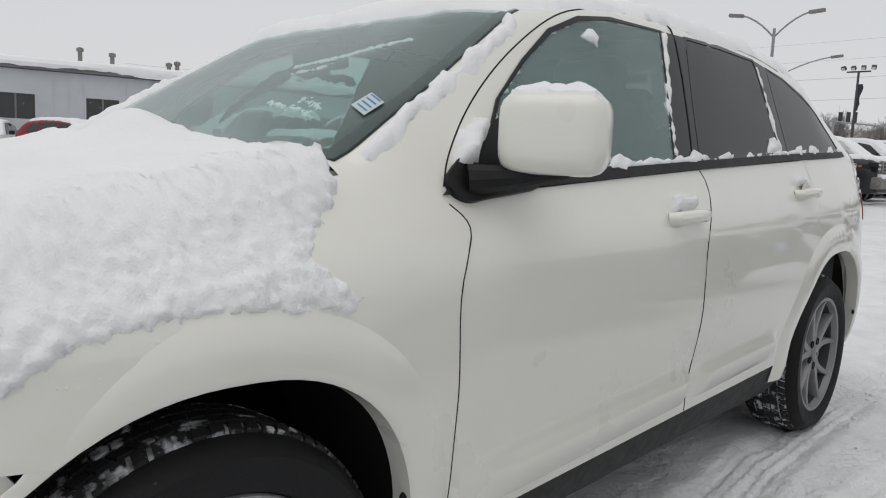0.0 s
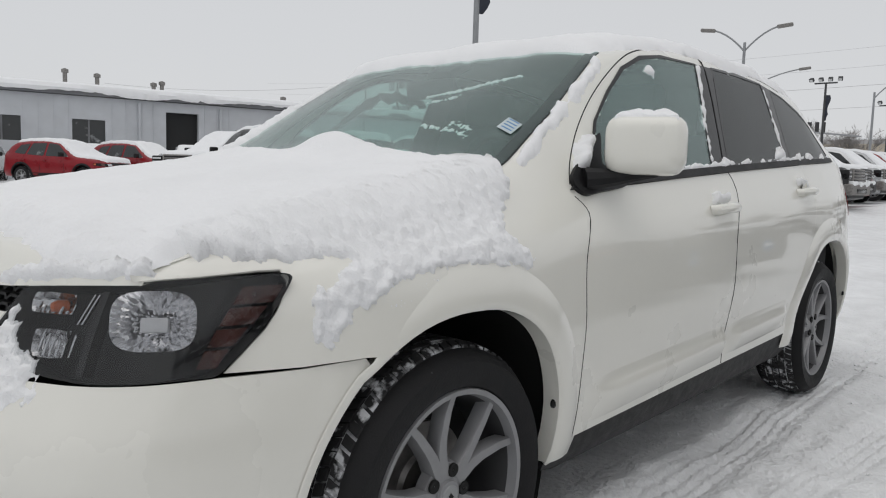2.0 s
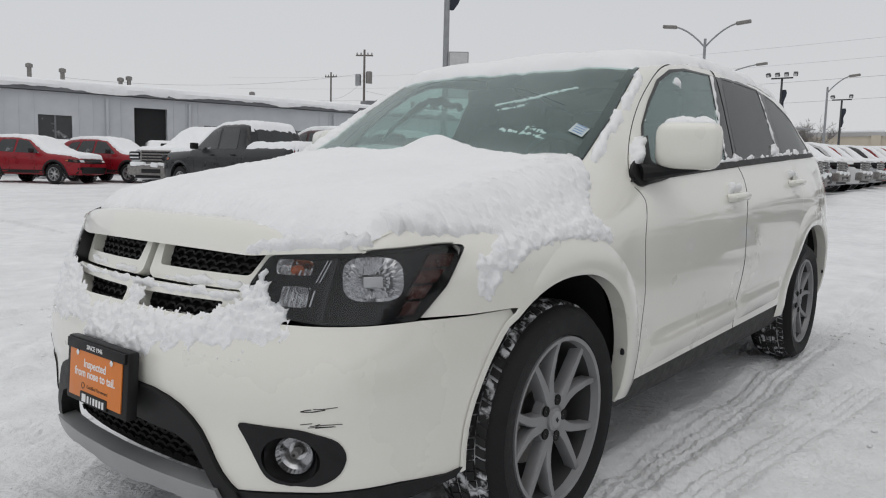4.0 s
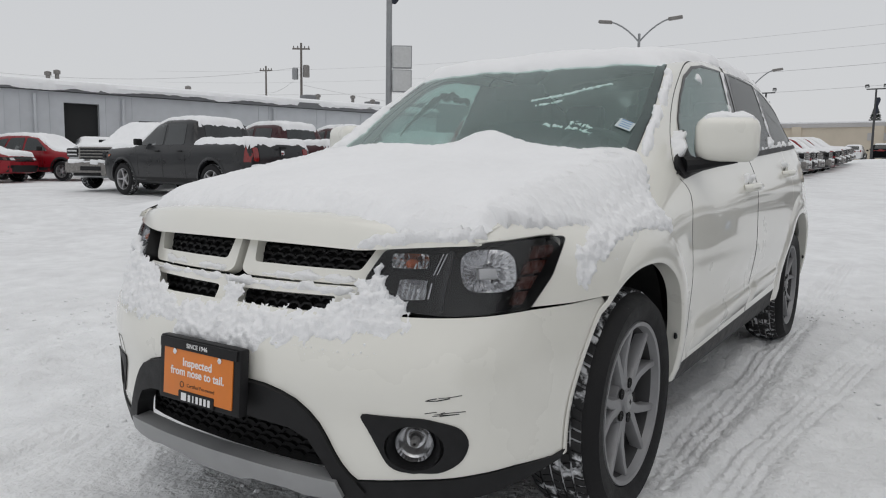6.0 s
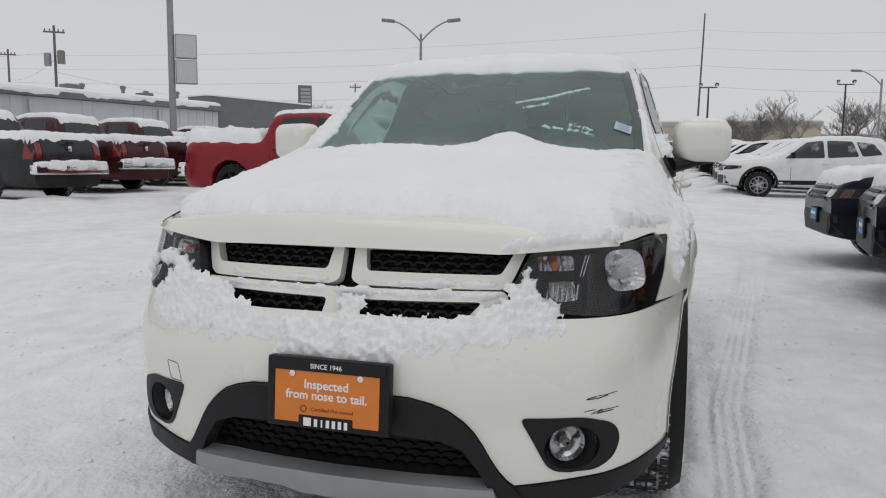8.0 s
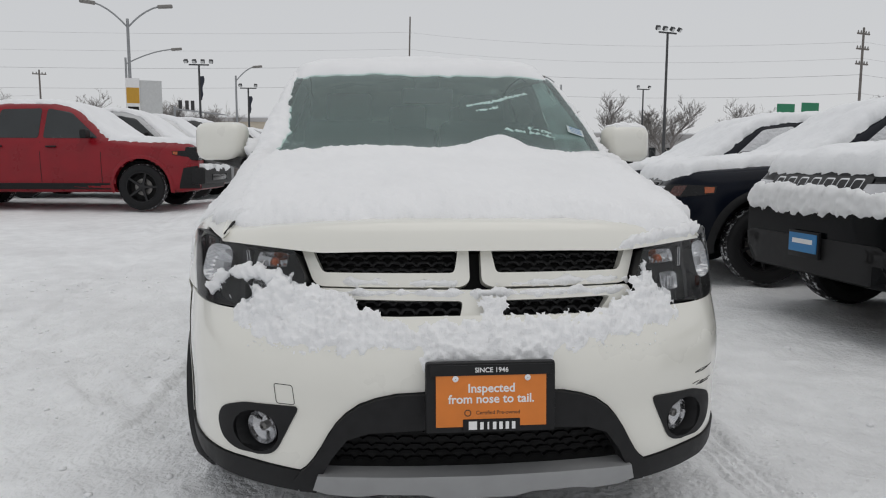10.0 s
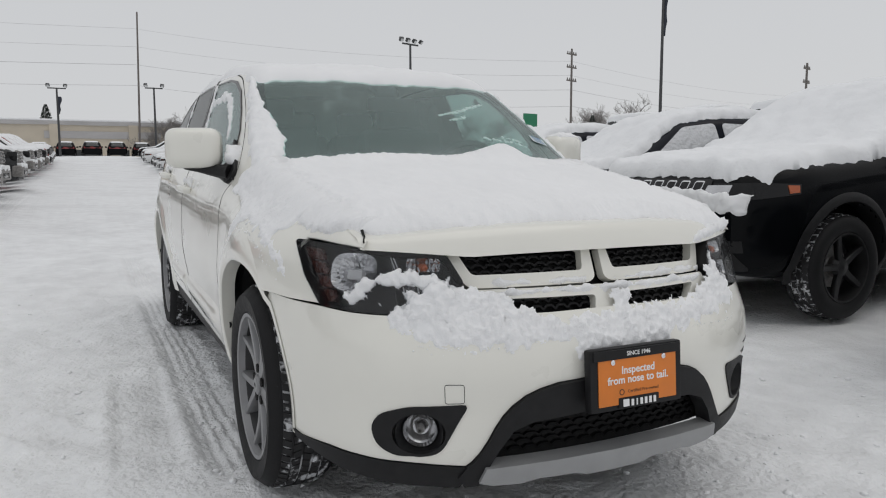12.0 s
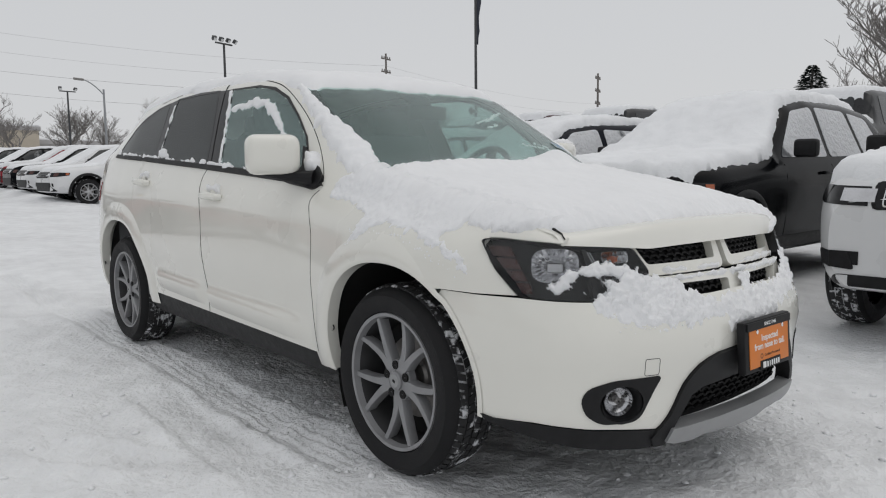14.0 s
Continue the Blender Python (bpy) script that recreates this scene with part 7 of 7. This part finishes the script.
def wood_pole(x, y, h, lean=0.0, arms=1, transformer=False, yaw=0):
    h -= max(0, ground_z(x, y) - .93)
    o = empty("utility_pole", pose(x, y, ground_z(x, y), 0, 0, yaw))
    tagged(o, "weathered wooden utility pole", "utility pole", "utility poles")
    part("pole", tube([(0, 0, -.5), (0, lean * h, h)], [.13, .09], 10), WOOD, o)
    for k in range(arms):
        arm = part("crossarm", box((0, lean * h, h - .5 - 1.2 * k), (.10, 1.5, .12)), WOOD, o)
        for s in (-.65, -.3, .3, .65):
            part("insulator", lathe([(.05, 0), (.06, .08), (.03, .18), (.002, .2)], 8, "Z", centre=(0, lean * h + s, h - .43 - 1.2 * k)), STEEL, arm)
    if transformer:
        part("transformer", lathe([(.02, -.5), (.28, -.5), (.28, .45), (.2, .52), (.02, .52)], 14, "Z", centre=(.15, .45, h - 2.4)), STEEL, o)
        part("transformer", lathe([(.02, -.5), (.26, -.5), (.26, .40), (.2, .48), (.02, .48)], 14, "Z", centre=(.15, -.50, h - 2.6)), GALV, o)
    return o


wood_pole(-44.83, -44.64, 10.6, 0, 1, True, 35)
wood_pole(-93.09, 4.71, 18.6, .02, 0, False, 0)
wood_pole(-54.74, 39.66, 11.2, 0, 3, False, 20)
wood_pole(-42.9, 56.3, 9.6, 0, 3, False, 20)
wood_pole(-90.5, -39.08, 11, 0, 1, False, 20)
wood_pole(-55.81, -60.82, 11, 0, 1, False, 20)

# sign on a tall flag pole by the building
sg_o = empty("pole_sign", pose(-22.76, -17.86, .3, 0, 0, 36))
tagged(sg_o, "tall steel pole with blank two-panel sign and limp flag", "sign")
part("pole", tube([(0, 0, -.5), (0, 0, 15)], [.14, .10], 12), GALV, sg_o)
for k in range(2):
    fr = part("sign_panel", box((0.05, .55, 4.35 + .98 * k), (.16, .82, .94), None, .03), GALV, sg_o, "pale blank sign panel")
    part("panel_face", box((0.14, .55, 4.35 + .98 * k), (.02, .74, .85)), LAMPGLASS, fr)
bm = bmesh.new()
rows_ = [[bm.verts.new((.06 * math.sin(i * .9 + j), .12 + .11 * j * (.6 + .4 * math.sin(i)), 9.9 - i * .24)) for j in range(5)] for i in range(11)]
for a, b in zip(rows_, rows_[1:]):
    for j in range(4):
        bm.faces.new((a[j], a[j + 1], b[j + 1], b[j]))
part("flag", bm, BANNER, sg_o, "limp dark flag")

# second sign pole near the street
s2 = empty("pole_sign", pose(-43.2, -14.08, .7, 0, 0, 12))
tagged(s2, "yellow and white board on a lamp pole", "sign")
YELLOW = mat("yellow_board", (0.55, 0.30, 0.03), 0.5, vary=0.05)
pn = part("sign_panel", box((.1, .9, 3.9), (.15, 1.3, 2.6)), LAMPGLASS, s2, "pale sign panel")
part("sign_board", box((.22, -.05, 4.0), (.08, .75, 2.6)), WHITE_PRINT, s2, "white board with a yellow field")
part("board_field", box((.265, -.05, 4.3), (.02, .70, .9)), YELLOW, s2)
part("board_bar", box((.265, -.05, 3.4), (.02, .60, .5)), PLASTIC, s2)

# traffic signals
SIG = mat("signal_black", (0.03, 0.03, 0.03), 0.5, vary=0.1)
GREEN = mat("green_sign", (0.02, 0.20, 0.10), 0.5, vary=0.05)
for sx, sy, yaw in ((-75.5, -19.9, 102),):
    tsn = empty("traffic_signal", pose(sx, sy, .6, 0, 0, yaw))
    tagged(tsn, "traffic signals on a long mast arm", "traffic signal")
    part("pole", tube([(0, 0, -.5), (0, 0, 6.2)], [.14, .11], 10), GALV, tsn)
    part("mast_arm", tube([(0, 0, 5.9), (5, 0, 5.4)], [.10, .06], 8), GALV, tsn)
    for xx in (.55, 1.2, 1.75):
        hd = part("signal_head", box((xx, .1, 6.25), (.36, .28, 1.05), None, .04), SIG, tsn)
        part("visor", box((xx, .28, 6.55), (.26, .16, .06)), SIG, hd)
gs = empty("road_sign", pose(-70.41, 43.82, .6, 0, 0, 10))
tagged(gs, "pair of green overhead road signs", "road sign")
for yy, hh in ((-1.5, 2.2), (1.5, 2.8)):
    part("post", tube([(0, yy, -.5), (0, yy, 6.6)], .10, 8), GALV, gs)
    part("sign_face", box((.1, yy, 6.0), (.10, 2.1, hh * .62)), GREEN, gs, "green road sign")

# wires
WIRE = mat("wire", (0.36, 0.36, 0.365), 0.6, vary=0.1)
def wire(a, b, sag, r=.014):
    pts = []
    for i in range(25):
        t = i / 24
        p = Vector(a).lerp(Vector(b), t)
        p.z -= sag * 4 * t * (1 - t)
        pts.append(p)
    ob = part("wire", tube(pts, r * .8, 5), WIRE)
    tagged(ob, "thin overhead power wire", "wire", "overhead wires")


for k, (z0, r) in enumerate(((11.0, .010), (9.7, .010), (8.4, .016), (6.9, .014))):
    wire((-89.15, -127.35, z0 * 1.6 + 1.5), (-93.09, 4.71, z0 * 1.6), 1.8, r * 1.5)
    wire((-93.09, 4.71, z0 * 1.6), (-54.74, 39.66, z0), .9, r * 1.2)
    wire((-54.74, 39.66, z0), (-68.09, 89.08, z0), .8, r)
wire((-44.83, -44.64, 9.5), (-26.29, -60.48, 8.0), .8)
wire((-44.83, -44.64, 9.0), (-55.81, -60.82, 9.0), .5)
wire((-44.83, -44.64, 8.0), (-90.5, -39.08, 9.0), 1.2)

# ---- bare winter trees ----
BARK = mat("winter_bark", (0.24, 0.225, 0.215), 0.9, vary=0.2, scale=4)
NEEDLE = mat("dark_needles", (0.05, 0.066, 0.056), 0.8, vary=0.3, scale=2)


def bare_tree(h, seed, twigs=5):
    rng = random.Random(seed)
    o = empty("bare_tree")
    tagged(o, "leafless grey-brown winter tree", "tree", "bare trees")
    trunk = bmesh.new()
    crown_v, crown_f = [], []

    def limb(p, d, ln, r, depth):
        r = max(r, .013)
        n = 4
        pts = [p]
        for i in range(n):
            d2 = (d + Vector((rng.uniform(-.22, .22), rng.uniform(-.22, .22), rng.uniform(-.05, .16)))).normalized()
            pts.append(pts[-1] + d2 * ln / n)
            d = d2
        if depth < 2:
            tube(pts, [r * (1 - .12 * i) for i in range(n + 1)], 6, trunk)
        else:
            for a, b in zip(pts, pts[1:]):
                s = Vector((0, 0, 1)).cross(b - a)
                s = (s.normalized() if s.length > 1e-4 else Vector((1, 0, 0))) * r
                s2 = (b - a).cross(s).normalized() * r
                k = len(crown_v)
                crown_v.extend([a + s, a - s * .5 + s2, a - s * .5 - s2, b + s * .7, b - s * .35 + s2 * .7, b - s * .35 - s2 * .7])
                crown_f.extend([(k, k + 1, k + 4, k + 3), (k + 1, k + 2, k + 5, k + 4), (k + 2, k, k + 3, k + 5)])
        if depth < twigs:
            for i in range(rng.randint(3, 5) if depth else rng.randint(5, 7)):
                q = pts[rng.randint(1 if depth else 2, n)]
                a = rng.uniform(0, 6.28)
                dd = (d * .8 + Vector((math.cos(a), math.sin(a), rng.uniform(.0, .6))) * rng.uniform(.6, 1.0)).normalized()
                limb(q, dd, ln * rng.uniform(.52, .74), r * .48, depth + 1)
    limb(Vector((0, 0, -.2)), Vector((0, 0, 1)), h * .42, h * .022, 0)
    part("trunk", trunk, BARK, o)
    raw("crown", crown_v, crown_f, BARK, o, "bare twiggy crown", sharp=0)
    return o


def conifer(h, seed):
    rng = random.Random(seed)
    o = empty("conifer")
    tagged(o, "dark evergreen conifer dusted with snow", "tree")
    part("trunk", tube([(0, 0, -.3), (0, 0, h * .95)], [h * .02, .02], 7), BARK, o)
    v, f = [], []
    for i in range(3200):
        t = rng.random() ** .8
        z = h * (.10 + .88 * t)
        rr = h * .25 * (1 - t) ** 1.0 * rng.uniform(.25, 1.0) * (1 + .25 * math.sin(9 * t + seed)) + .05
        a = rng.uniform(0, 6.28)
        c = Vector((rr * math.cos(a), rr * math.sin(a), z - rr * .3))
        d = Vector((math.cos(a), math.sin(a), -.35)).normalized() * h * .035 * (1.15 - .85 * t)
        s = Vector((-math.sin(a), math.cos(a), rng.uniform(-.6, .6))) * h * .014 * (1.15 - .85 * t)
        k = len(v)
        v.extend([c - s, c + d * .5 - s * 1.2, c + d, c + d * .5 + s * 1.2, c + s])
        f.append((k, k + 1, k + 2, k + 3, k + 4))
    raw("crown", v, f, NEEDLE, o, "dense dark needles", sharp=0)
    return o


tA, tB = bare_tree(9.5, 3), bare_tree(8.5, 8)
tA.matrix_basis = pose(-97.5, 11.2, 1.0)
tB.matrix_basis = pose(-94.21, 25.66, .6)
rngt = random.Random(12)
for k, (x, y, s) in enumerate([(-97.0, 6.1, .62), (-98.2, 8.7, .78), (-92.55, 15.59, 1.0), (-90.49, 21.62, .95), (-94.98, 31.68, 1.05), (-92.8, 38.66, .9), (-104.12, 44.73, 1.1), (-91.72, -25.14, .9), (-95.43, -33.08, 1.0), (-89.87, -18.17, .8), (-64.88, 57.93, .95), (-82.1, 62.18, 1.0), (-29.48, 45.69, .50), (-14.71, 53.15, 1.35), (-17.52, 60.38, 1.2), (-19.48, 55.17, .75), (-99.07, 50.59, 1.0), (-82.85, 46.44, .8), (-97.04, -46.98, 1.0)]):
    c = copy_thing(tA if k % 2 else tB, pose(x, y, .6, 0, 0, rngt.uniform(0, 360)))
    s *= 1.2
    c.scale = (s, s, s)
cf = conifer(7.0, 5)
cf.matrix_basis = pose(-116.0, -5.9, 0)
cf.scale = (1.9, 1.9, 1.5)
c3 = copy_thing(cf, pose(-20.33, 50.59, .9, 0, 0, 75))
c3.scale = (2.5, 2.5, 1.05)
c2 = copy_thing(cf, pose(-65.26, 50.13, .6, 0, 0, 40))
c2.scale = (1.3, 1.3, .95)
# far woods along the horizon
v, f = [], []
rngw = random.Random(2)
for i in range(5200):
    a = rngw.uniform(1.9, 4.4)
    d = rngw.uniform(190, 260)
    x, y = d * math.cos(a), d * math.sin(a)
    h = rngw.uniform(3, 8.5)
    s = Vector((-math.sin(a), math.cos(a), 0)) * rngw.uniform(.15, .5)
    l2 = Vector((rngw.uniform(-1, 1), rngw.uniform(-1, 1), 0))
    k = len(v)
    v.extend([Vector((x, y, .3)) - s, Vector((x, y, .3)) + s, Vector((x, y, h)) + s * .2 + l2])
    f.append((k, k + 1, k + 2))
# winter haze is mixed into this pale wood colour
HAZEWOOD = mat("distant_woods", (0.30, 0.295, 0.30), 0.95, vary=0.1, scale=.05)
fw = raw("far_woods", v, f, HAZEWOOD, None, "", 0)
tagged(fw, "distant bare woods, winter haze in their pale colour", "woods", kind="stuff")
